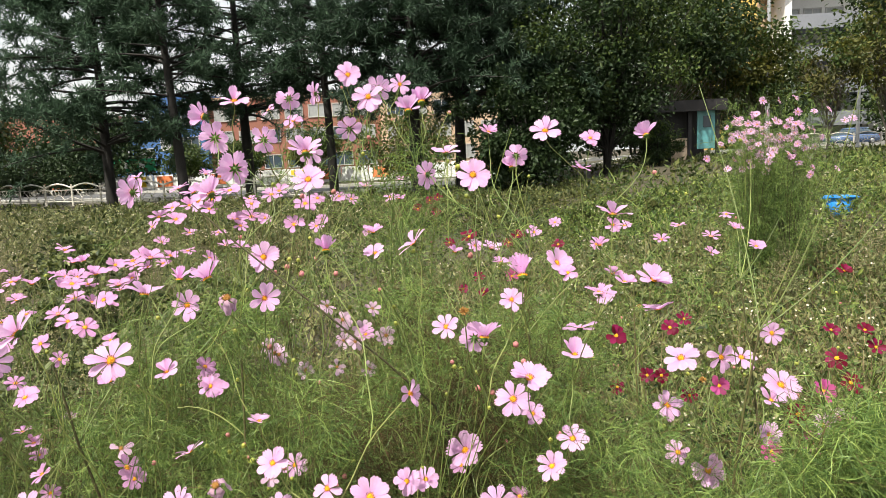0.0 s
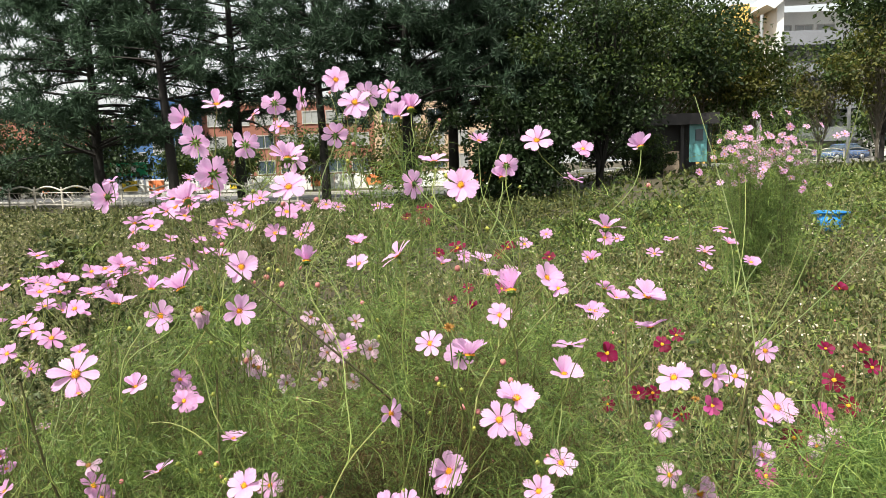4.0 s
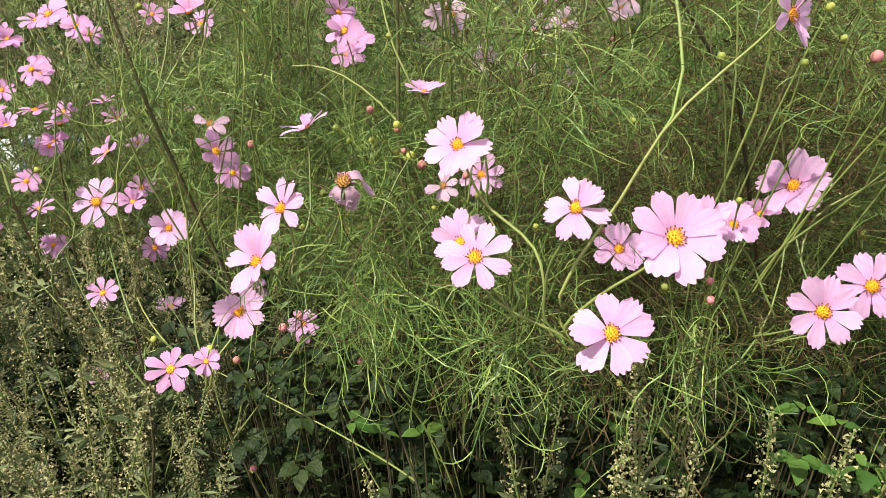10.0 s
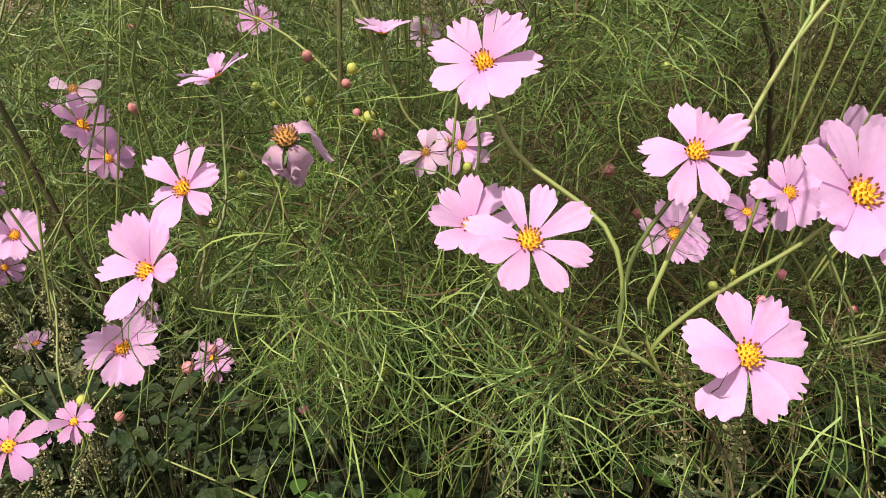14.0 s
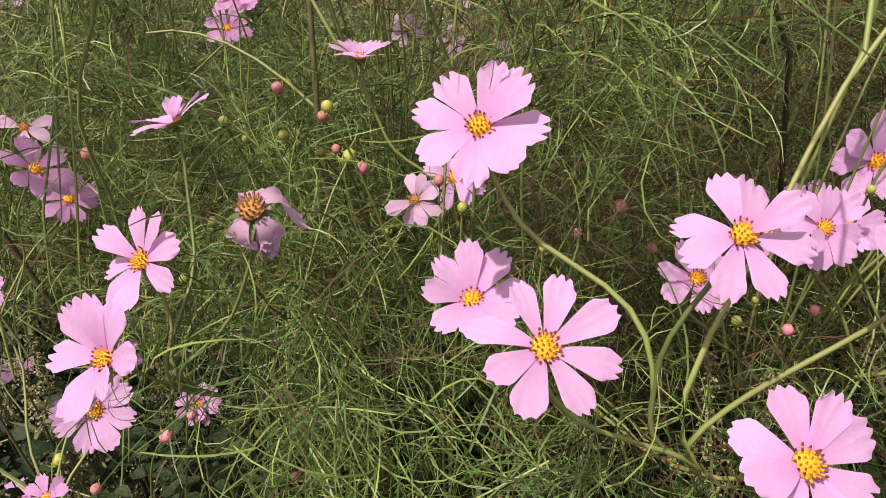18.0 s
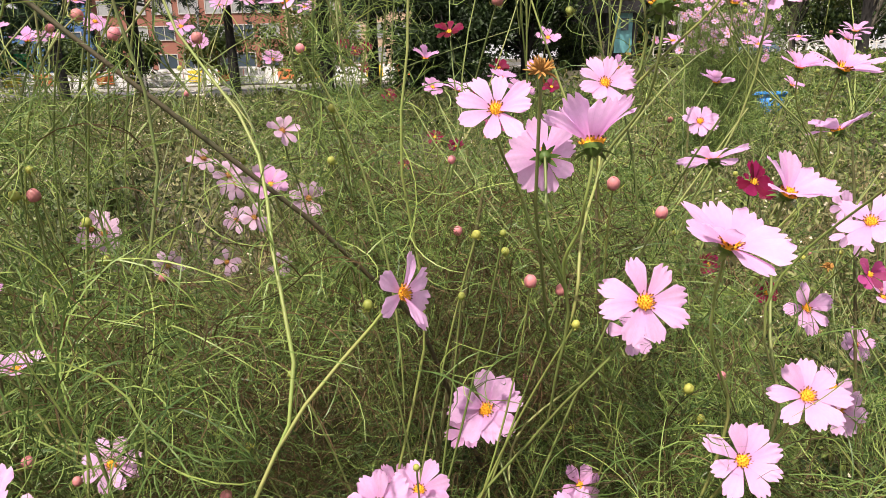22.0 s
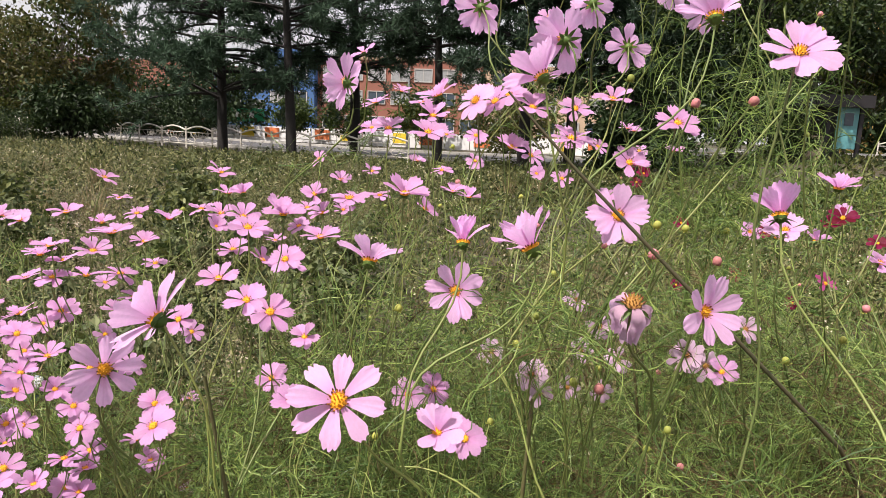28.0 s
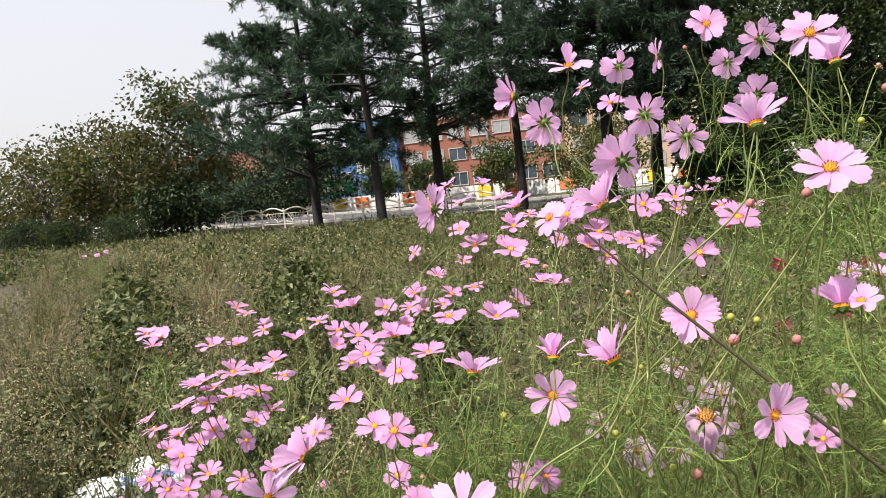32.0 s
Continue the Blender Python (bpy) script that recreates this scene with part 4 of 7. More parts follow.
def plant(x, y, kind, label, name="cosmos_plant"):
    root = thing(name, label, "flower plant", "cosmos plants in the bed", (x, y, float(rise(x, y))))
    PLANTS.append({"root": root, "xy": np.array([x, y]), "kind": kind, "z": float(rise(x, y)), "stalks": []})
    return root


TALL = "tall cosmos with pale pink flowers and feathery green leaves"
ROSE = "bushy cosmos with small rose pink flowers leaning over weeds"
CRIMSON = "low cosmos with dark crimson flowers among green weeds"
for px, py in ((-0.62, 1.42), (-0.36, 1.36), (-0.08, 1.48), (0.22, 1.42), (-0.48, 1.85), (-0.15, 1.95), (0.2, 1.9), (0.55, 1.55), (0.62, 2.05), (0.95, 1.85), (-0.05, 1.22), (-0.3, 1.16), (-0.6, 1.2)):
    plant(px, py, "PALE", TALL)
for px, py in ((-0.95, 1.42), (-1.2, 1.6), (-1.0, 1.9), (-1.45, 1.85), (-0.78, 2.2), (-0.45, 2.4), (-0.05, 2.6), (0.75, 2.5), (1.25, 2.4), (0.4, 2.9), (-0.85, 1.15)):
    plant(px, py, "MID", ROSE)
for px, py in ((0.72, 1.45), (0.98, 1.62), (1.25, 1.8), (1.2, 2.2), (0.15, 2.9), (0.35, 3.3)):
    plant(px, py, "RED", CRIMSON)


def nearest(p, kind):
    """The plant a bloom belongs to: near, and of its colour where one is close."""
    best = min(PLANTS, key=lambda q: np.hypot(*(q["xy"] - p[:2])) + (0 if q["kind"] == kind else (0.9 if "RED" in (kind, q["kind"]) else 0.22)))
    return best


OPEN_SIDE = np.array([-0.2, 0.4, 1.36])  # the flowers lean out over the path


def stalk_paths(p, n, owner, k=12):
    """Ways for a bloom's stalk: off a lower stalk near by, or straight out of the leaves, bending over to the calyx."""
    forks = [(q[j], unit(q[j - 1] - q[j])) for w in PLANTS for q in w["stalks"] for j in range(3, 9)]
    forks = [(e, d) for e, d in forks if 0.07 < p[2] - e[2] < 0.42 and np.hypot(*(e - p)[:2]) < 0.03 + 0.55 * (p[2] - e[2])]
    feet = sorted(forks, key=lambda e: np.linalg.norm(e[0] - p + [0, 0, 0.12]))[:12:2]
    off = owner["xy"] - p[:2]
    for _ in range(5):
        low = max(0.3 + owner["z"], min(0.78, p[2] - 0.16), p[2] - random.uniform(0.5, 0.7))
        run = min(1.0, random.uniform(0.05, 0.24) / max(np.hypot(*off), 0.01))
        feet.append((np.array([*(p[:2] + off * run + [random.gauss(0, 0.03), 0.04]), low]), np.array([0, 0, 1.0])))
    s = np.linspace(0, 1, k)[:, None]
    for i, (root, rising) in enumerate(feet):
        tall = np.linalg.norm(p - root)
        back = p - n * min(0.06, 0.3 * tall) - np.array([0, 0, 0.2 * tall])
        rising = root + (rising + np.array([random.gauss(0, 0.1), random.gauss(0, 0.1), 0])) * 0.42 * tall
        pts = (1 - s) ** 3 * (p - n * 0.004) + 3 * (1 - s) ** 2 * s * back + 3 * (1 - s) * s ** 2 * rising + s ** 3 * root
        yield pts + np.sin(np.pi * s) * np.sin(s * 9 + random.uniform(0, 6)) * 0.03 * tall * np.array([1, 0.6, 0]), 1.2 * (i >= len(feet) - 5)


def in_the_way(pts, p, centres):
    """How much of a stalk would stand before other flowers, seen from the path."""
    out_way = unit(OPEN_SIDE - centres)
    off = pts[:, None] - centres[None]
    out = (off * out_way).sum(-1)
    side = np.linalg.norm(off - out[..., None] * out_way, axis=-1)
    return ((out > 0.005) & (side < 0.032) & (np.linalg.norm(centres - p, axis=1) > 0.01)).sum()


def grow_stalks():
    centres = np.array(BLOOMS)
    for p, n, owner, thick in sorted(WAITING, key=lambda w: w[0][2]):
        pts = min(stalk_paths(p, n, owner), key=lambda w: in_the_way(w[0], p, centres) + w[1])[0]
        owner["stalks"].append(pts)
        r = np.interp(np.linspace(0, 1, len(pts)), [0, 0.85, 1], [0.0009, 0.0012, 0.0008])[None] * thick
        v, f = tubes(local(owner, pts)[None], r, 6)
        part("stalk", mesh("stalk", v, f, STEM, smooth=True), owner["root"])


def local(owner, pts):
    return np.asarray(pts) - np.array([*owner["xy"], owner["z"]])


def bloom(mat, place, facing, width, cup=8, style=None):
    kind = {"pale_pink_petal": "PALE", "rose_pink_petal": "MID", "crimson_petal": "RED", "magenta_petal": "RED", "wilted_petal": "PALE"}[mat.name]
    p, n = np.array(place, float), unit(np.array(facing, float))
    if kind == "PALE":
        width *= 1.07
    owner = nearest(p, kind)
    WAITING.append((p, n, owner, 1.1 if kind == "PALE" else 0.85))
    BLOOMS.append(p)
    m = Vector(n).to_track_quat("Z", "Y").to_matrix().to_4x4() @ Matrix.Rotation(random.uniform(0, 6.3), 4, "Z")
    head = part("flower", CALYX, owner["root"], m=Matrix.Translation(local(owner, p)) @ m @ Matrix.Scale(width / 2, 4))
    spent = mat is WILTED and width > 0.056
    cup += random.gauss(3, 6)
    count = 8 if not spent else 5
    part("disc", BROWNDISC if mat is WILTED else random.choice(DISCS if kind == "PALE" else SMALLDISCS), head, m=Matrix.Scale(1.0 if kind == "PALE" else 1.05, 4))
    bank = SPENT if spent else FADEDPETALS if mat is WILTED else PETALS[mat.name]
    pick = random.choice((0, 1, 1, 2, 2))
    style = pick if style is None else style
    if bank is not SPENT and bank is not FADEDPETALS:
        bank = bank[3 * style:3 * style + 3]
    for i in range(count):
        if mat is WILTED and not spent and random.random() < 0.15:
            continue
        a = i * 2 * math.pi / count + random.gauss(0, 0.06)
        lift = radians(cup + random.gauss(0, 8) + (32 if random.random() < 0.05 else 0)) if mat is not WILTED else radians(random.gauss(15 if not spent else 0, 16))
        s = random.uniform(0.92, 1.05)
        part("petal", random.choice(bank), head, m=Matrix.Rotation(a, 4, "Z") @ Matrix.Translation((0, 0, 0.004 * (i % 2))) @ Matrix.Rotation(lift, 4, "X") @ Matrix.Diagonal((s * random.uniform(0.93, 1.08), s, s, 1)))


# ---- the blooms, one by one: kind, place, facing, width ----
bloom(PALE, (-0.142, 1.158, 0.906), (0.09, -0.68, 0.73), 0.047, 8)
bloom(PALE, (0.028, 1.323, 0.921), (-0.06, -0.90, 0.43), 0.073, 8)
bloom(PALE, (0.211, 1.123, 1.025), (-0.15, -0.74, 0.65), 0.052, 12)
bloom(PALE, (0.177, 1.132, 0.974), (-0.05, -0.79, 0.60), 0.053, 6)
bloom(PALE, (-0.293, 1.259, 0.929), (0.24, -0.84, 0.48), 0.048, 4)
bloom(PALE, (-0.546, 1.120, 1.184), (0.11, -0.78, 0.62), 0.077, 8, 0)
bloom(PALE, (-0.485, 1.297, 1.237), (-0.06, -0.99, 0.09), 0.062, 12, 0)
bloom(PALE, (-0.335, 1.306, 1.321), (0.08, -0.92, 0.39), 0.060, 6)
bloom(WILTED, (-0.335, 1.101, 1.285), (0.06, -0.50, 0.86), 0.066, 7)
bloom(PALE, (-0.218, 1.218, 1.464), (0.00, -0.72, 0.69), 0.058, 14, 2)
bloom(PALE, (-0.284, 1.130, 1.277), (0.59, -0.75, 0.29), 0.055, 26, 0)
bloom(PALE, (-0.205, 1.256, 1.334), (-0.05, 0.38, 0.92), 0.060, 42)
bloom(PALE, (-0.315, 1.647, 1.519), (-0.10, 0.99, 0.11), 0.064, 6)
bloom(PALE, (-0.586, 1.332, 1.251), (0.01, 0.42, 0.91), 0.078, 42)
bloom(MID, (-0.730, 1.459, 1.216), (0.52, -0.40, 0.76), 0.050, 14)
bloom(PALE, (-0.474, 1.162, 1.148), (0.02, -0.47, 0.88), 0.051, 22)
bloom(MID, (-0.474, 1.337, 1.062), (0.10, -0.72, 0.68), 0.049, 8)
bloom(PALE, (-0.472, 1.240, 1.294), (-0.04, 0.39, 0.92), 0.056, 42)
bloom(PALE, (-0.409, 1.216, 1.297), (-0.51, 0.21, 0.83), 0.073, 42)
bloom(PALE, (-0.693, 1.113, 1.237), (-0.88, 0.05, 0.46), 0.079, 30)
bloom(PALE, (-0.752, 1.124, 1.187), (0.82, -0.55, 0.18), 0.060, 12)
bloom(MID, (-0.539, 1.476, 1.061), (0.79, -0.06, 0.61), 0.054, 12)
bloom(MID, (-0.775, 1.503, 1.038), (-0.01, -0.71, 0.70), 0.054, 7)
bloom(MID, (-0.850, 1.340, 1.057), (0.34, -0.65, 0.68), 0.043, 7)
bloom(MID, (-1.021, 1.426, 0.969), (0.08, -0.56, 0.82), 0.050, 7)
bloom(PALE, (-0.669, 1.493, 1.448), (-0.93, 0.36, 0.03), 0.072, 14)
bloom(MID, (-0.630, 1.438, 1.480), (-0.38, -0.01, 0.93), 0.036, 14)
bloom(PALE, (-0.490, 1.408, 1.428), (-0.39, -0.67, 0.63), 0.052, 7)
bloom(MID, (-0.667, 1.936, 1.444), (-0.03, -0.31, 0.95), 0.050, 18)
bloom(MID, (-0.755, 2.126, 1.474), (0.25, -0.26, 0.93), 0.050, 18)
bloom(MID, (-0.752, 1.917, 1.440), (-0.30, -0.11, 0.95), 0.062, 14)
bloom(MID, (-0.420, 1.278, 1.418), (0.27, -0.52, 0.81), 0.037, 7)
bloom(MID, (-0.464, 1.515, 1.441), (-0.08, -0.41, 0.91), 0.050, 18)
bloom(PALE, (-0.396, 1.365, 1.489), (-0.55, 0.81, 0.22), 0.071, 14)
bloom(PALE, (-0.516, 1.594, 1.560), (-0.40, 0.92, 0.06), 0.073, 8)
bloom(PALE, (-0.370, 1.482, 1.546), (-0.10, 0.99, -0.02), 0.059, 6)
bloom(MID, (-0.442, 2.015, 1.615), (-0.08, -0.63, 0.77), 0.062, 10)
bloom(PALE, (-0.255, 1.364, 1.512), (-0.10, 0.38, 0.92), 0.077, 42)
bloom(PALE, (-0.088, 1.765, 1.609), (-0.10, 0.39, 0.91), 0.083, 42)
bloom(MID, (-0.395, 2.003, 1.311), (0.17, -0.62, 0.76), 0.050, 7)
bloom(MID, (-0.376, 2.275, 1.380), (0.40, -0.54, 0.74), 0.050, 7)
bloom(MID, (-0.324, 2.203, 1.374), (0.53, -0.55, 0.64), 0.050, 7)
bloom(MID, (-0.168, 2.163, 1.371), (0.03, -0.10, 0.99), 0.050, 18)
bloom(MID, (-0.562, 1.950, 1.387), (0.09, -0.63, 0.77), 0.050, 7)
bloom(MID, (-0.587, 2.137, 1.331), (0.34, -0.65, 0.68), 0.050, 7)
bloom(MID, (-0.682, 2.300, 1.384), (0.13, -0.29, 0.95), 0.050, 18)
bloom(MID, (-0.212, 2.626, 1.415), (-0.01, -0.31, 0.95), 0.050, 18)
bloom(PALE, (0.119, 2.378, 1.173), (0.19, -0.41, 0.89), 0.075, 18)
bloom(FADED, (-0.163, 1.666, 1.067), (0.42, -0.89, 0.17), 0.050, 7)
bloom(FADED, (-0.283, 1.739, 1.092), (0.28, -0.85, 0.46), 0.050, 7)
bloom(FADED, (-0.414, 1.576, 1.058), (-0.36, -0.80, 0.47), 0.048, 8)
bloom(FADED, (-0.405, 1.800, 0.943), (0.28, -0.85, 0.46), 0.050, 7)
bloom(FADED, (-0.273, 1.840, 1.006), (0.09, -0.84, 0.54), 0.050, 7)
bloom(MID, (-0.607, 1.474, 1.393), (0.02, -0.41, 0.91), 0.050, 18)
bloom(MID, (-0.726, 1.806, 1.393), (-0.15, -0.57, 0.81), 0.050, 7)
bloom(MID, (-0.805, 2.083, 1.299), (0.08, -0.30, 0.95), 0.050, 18)
bloom(MID, (-0.769, 2.370, 1.314), (0.29, -0.35, 0.89), 0.050, 18)
bloom(MID, (-0.565, 1.733, 1.296), (-0.06, -0.14, 0.99), 0.050, 18)
bloom(MID, (-0.545, 1.779, 1.284), (0.03, -0.12, 0.99), 0.050, 18)
bloom(MID, (-0.733, 1.892, 1.267), (0.12, -0.18, 0.98), 0.050, 18)
bloom(MID, (-0.844, 1.806, 1.245), (0.16, -0.29, 0.94), 0.050, 18)
bloom(MID, (-0.826, 1.936, 1.289), (0.23, -0.37, 0.90), 0.050, 18)
bloom(MID, (-0.798, 1.872, 1.237), (-0.05, -0.20, 0.98), 0.050, 18)
bloom(MID, (-0.877, 1.849, 1.204), (-0.04, -0.57, 0.82), 0.050, 7)
bloom(MID, (-0.894, 1.658, 1.280), (-0.29, 0.21, 0.94), 0.050, 34)
bloom(MID, (-0.798, 1.466, 1.271), (0.29, -0.35, 0.89), 0.050, 18)
bloom(MID, (-0.871, 1.544, 1.262), (-0.08, -0.41, 0.91), 0.050, 18)
bloom(MID, (-1.002, 1.718, 1.242), (0.01, -0.11, 0.99), 0.050, 18)
bloom(MID, (-0.970, 1.949, 1.154), (0.02, -0.11, 0.99), 0.050, 18)
bloom(MID, (-0.836, 1.510, 1.217), (-0.04, -0.31, 0.95), 0.050, 18)
bloom(MID, (-0.745, 1.304, 1.226), (-0.02, -0.36, 0.93), 0.050, 18)
bloom(MID, (-0.961, 1.555, 1.246), (0.08, -0.11, 0.99), 0.050, 18)
bloom(MID, (-1.046, 1.647, 1.156), (0.06, -0.19, 0.98), 0.050, 18)
bloom(MID, (-0.848, 1.272, 1.273), (-0.07, -0.11, 0.99), 0.050, 18)
bloom(MID, (-1.061, 1.467, 1.260), (0.12, -0.18, 0.98), 0.050, 18)
bloom(MID, (-1.135, 1.638, 1.219), (-0.02, -0.20, 0.98), 0.050, 18)
bloom(MID, (-1.285, 1.960, 1.189), (-0.02, -0.13, 0.99), 0.050, 18)
bloom(PALE, (-1.923, 2.279, 1.104), (0.14, -0.35, 0.93), 0.075, 18)
bloom(MID, (-1.285, 1.893, 1.228), (0.07, -0.10, 0.99), 0.050, 18)
bloom(MID, (-0.999, 1.362, 1.234), (-0.16, -0.12, 0.98), 0.050, 18)
bloom(MID, (-1.108, 1.441, 1.168), (-0.27, -0.07, 0.96), 0.050, 18)
bloom(MID, (-1.425, 1.700, 1.044), (-0.30, -0.28, 0.91), 0.050, 18)
bloom(MID, (-1.074, 1.517, 1.159), (0.06, -0.10, 0.99), 0.050, 18)
bloom(MID, (-1.259, 1.803, 1.072), (0.32, -0.22, 0.92), 0.050, 18)
bloom(MID, (-1.003, 1.528, 1.131), (-0.05, -0.11, 0.99), 0.050, 18)
bloom(MID, (-1.135, 1.551, 1.090), (0.16, -0.73, 0.66), 0.050, 7)
bloom(MID, (-1.215, 1.738, 0.990), (0.85, -0.28, 0.45), 0.050, 7)
bloom(MID, (-1.244, 1.578, 1.006), (0.17, -0.62, 0.76), 0.050, 7)
bloom(MID, (-1.032, 1.728, 1.016), (0.56, -0.44, 0.70), 0.050, 7)
bloom(MID, (-1.030, 1.383, 1.083), (0.12, -0.18, 0.98), 0.050, 18)
bloom(MID, (-1.084, 1.395, 1.050), (0.19, -0.15, 0.97), 0.050, 18)
bloom(MID, (-1.165, 1.399, 0.993), (0.07, -0.31, 0.95), 0.050, 18)
bloom(MID, (-1.176, 1.491, 0.922), (0.36, -0.49, 0.80), 0.050, 7)
bloom(MID, (-1.075, 1.508, 0.886), (0.09, -0.63, 0.77), 0.050, 7)
bloom(MID, (-1.231, 1.513, 0.874), (0.05, -0.31, 0.95), 0.050, 18)
bloom(MID, (-1.107, 1.491, 0.829), (0.44, -0.61, 0.67), 0.050, 7)
bloom(MID, (-0.949, 1.204, 1.009), (-0.06, -0.20, 0.98), 0.050, 18)
bloom(MID, (-1.181, 1.412, 0.891), (-0.08, -0.41, 0.91), 0.050, 18)
bloom(MID, (-1.081, 1.674, 0.778), (0.15, -0.29, 0.95), 0.050, 18)
bloom(MID, (-1.240, 2.065, 0.732), (0.12, -0.18, 0.98), 0.050, 18)
bloom(MID, (-1.101, 1.412, 1.098), (0.39, -0.49, 0.78), 0.050, 7)
bloom(MID, (-1.095, 1.488, 1.111), (0.22, -0.78, 0.59), 0.050, 7)
bloom(MID, (-0.993, 1.389, 0.986), (0.04, -0.74, 0.68), 0.050, 7)
bloom(MID, (-1.145, 1.382, 0.991), (-0.10, -0.59, 0.80), 0.050, 7)
bloom(MID, (-1.179, 1.275, 0.976), (0.16, -0.71, 0.68), 0.050, 7)
bloom(MID, (-1.133, 1.417, 0.962), (0.02, -0.59, 0.81), 0.050, 7)
bloom(MID, (-1.442, 1.606, 0.895), (0.09, -0.20, 0.98), 0.050, 18)
bloom(PALE, (-1.819, 2.218, 1.107), (-0.00, -0.41, 0.91), 0.075, 18)
bloom(MID, (-1.076, 1.432, 1.205), (0.08, -0.11, 0.99), 0.050, 18)
bloom(MID, (-1.346, 1.655, 1.216), (0.21, -0.10, 0.97), 0.050, 18)
bloom(MID, (-4.329, 4.531, 1.211), (0.33, -0.39, 0.86), 0.050, 18)
bloom(MID, (-4.619, 4.918, 1.210), (0.50, -0.49, 0.72), 0.050, 7)
bloom(MID, (-4.786, 4.860, 1.182), (0.21, -0.42, 0.88), 0.050, 18)
bloom(PALE, (-0.219, 2.005, 1.663), (-0.27, 0.94, 0.19), 0.065, 10)
bloom(MID, (-0.471, 1.430, 1.429), (-0.40, -0.60, 0.69), 0.050, 7)
bloom(PALE, (-0.416, 1.881, 1.666), (-0.28, 0.96, 0.07), 0.066, 8)
bloom(PALE, (-0.175, 1.885, 1.679), (-0.26, 0.93, 0.24), 0.073, 10)
bloom(PALE, (-0.062, 1.878, 1.638), (-0.13, 0.40, 0.91), 0.086, 42)
bloom(MID, (-0.340, 1.461, 1.437), (0.10, -0.43, 0.90), 0.050, 18)
bloom(MID, (-0.544, 1.413, 1.391), (0.11, -0.43, 0.90), 0.050, 18)
bloom(MID, (-0.561, 1.556, 1.438), (-0.34, -0.01, 0.94), 0.062, 16)
bloom(MID, (-0.957, 2.164, 1.316), (-0.59, -0.50, 0.63), 0.050, 7)
bloom(MID, (-0.389, 2.018, 1.391), (0.18, -0.65, 0.74), 0.050, 7)
bloom(MID, (-0.267, 2.132, 1.414), (0.00, -0.13, 0.99), 0.050, 18)
bloom(MID, (-0.462, 2.377, 1.297), (0.19, -0.73, 0.66), 0.050, 7)
bloom(PALE, (-0.144, 1.444, 1.301), (-0.17, -0.51, 0.84), 0.049, 18)
bloom(PALE, (-0.045, 1.257, 1.341), (-0.65, -0.05, 0.76), 0.063, 12)
bloom(PALE, (-0.021, 1.348, 1.461), (-0.77, 0.62, 0.12), 0.053, 14)
bloom(PALE, (0.015, 1.369, 1.499), (-0.11, 0.30, 0.95), 0.059, 16)
bloom(PALE, (0.065, 1.263, 1.458), (-0.03, -0.90, 0.43), 0.063, 8)
bloom(MID, (0.314, 1.510, 1.517), (-0.10, -0.72, 0.68), 0.047, 8)
bloom(MID, (0.291, 1.500, 1.455), (0.24, 0.06, 0.97), 0.045, 12)
bloom(PALE, (0.460, 1.626, 1.519), (-0.11, 0.51, 0.85), 0.067, 42)
bloom(PALE, (0.348, 1.454, 1.358), (0.10, 0.24, 0.97), 0.076, 24)
bloom(PALE, (0.207, 1.253, 1.296), (0.47, -0.66, 0.59), 0.058, 18)
bloom(PALE, (0.145, 1.236, 1.277), (-0.04, 0.46, 0.89), 0.081, 42)
bloom(MID, (0.223, 1.226, 1.283), (-0.10, -0.72, 0.68), 0.036, 8)
bloom(PALE, (0.128, 1.307, 1.221), (-0.07, -0.78, 0.62), 0.049, 12)
bloom(PALE, (0.357, 1.614, 1.157), (-0.08, -0.84, 0.53), 0.047, 8)
bloom(PALE, (0.011, 1.148, 1.214), (-0.06, -0.88, 0.47), 0.047, 5)
bloom(PALE, (0.073, 1.156, 1.189), (0.07, 0.40, 0.91), 0.073, 42)
bloom(FADED, (-0.163, 1.479, 1.176), (0.25, -0.80, 0.55), 0.036, 8)
bloom(FADED, (-0.178, 1.773, 1.039), (0.07, -0.91, 0.41), 0.050, 7)
bloom(FADED, (-0.307, 1.871, 1.056), (0.15, -0.94, 0.31), 0.050, 7)
bloom(FADED, (-0.414, 1.610, 1.044), (-0.11, -0.95, 0.31), 0.050, 7)
bloom(FADED, (-0.354, 1.962, 0.900), (0.07, -0.95, 0.31), 0.050, 7)
bloom(FADED, (-0.279, 2.078, 0.855), (0.15, -0.98, 0.11), 0.050, 7)
bloom(PALE, (0.226, 1.193, 1.145), (0.24, -0.43, 0.87), 0.063, 22)
bloom(PALE, (0.142, 1.110, 1.134), (0.11, -0.41, 0.91), 0.068, 26)
bloom(PALE, (0.118, 1.172, 1.078), (-0.06, -0.85, 0.52), 0.061, 7)
bloom(PALE, (0.160, 1.306, 0.998), (0.21, -0.75, 0.62), 0.047, 8)
bloom(PALE, (0.477, 1.528, 0.922), (0.11, -0.94, 0.32), 0.068, 6)
bloom(PALE, (-0.265, 1.048, 1.031), (0.09, -0.72, 0.69), 0.050, 5)
bloom(PALE, (-0.270, 1.074, 0.938), (-0.02, -0.56, 0.83), 0.054, 10)
bloom(PALE, (-0.240, 0.996, 0.967), (0.18, -0.61, 0.77), 0.053, 12)
bloom(PALE, (-0.174, 1.014, 1.004), (0.08, -0.64, 0.76), 0.047, 8)
bloom(PALE, (-0.109, 1.009, 0.991), (0.20, -0.67, 0.72), 0.066, 14)
bloom(PALE, (-0.142, 0.996, 0.919), (0.09, -0.72, 0.69), 0.059, 6)
bloom(PALE, (-0.072, 1.170, 0.935), (0.04, -0.88, 0.47), 0.047, 10)
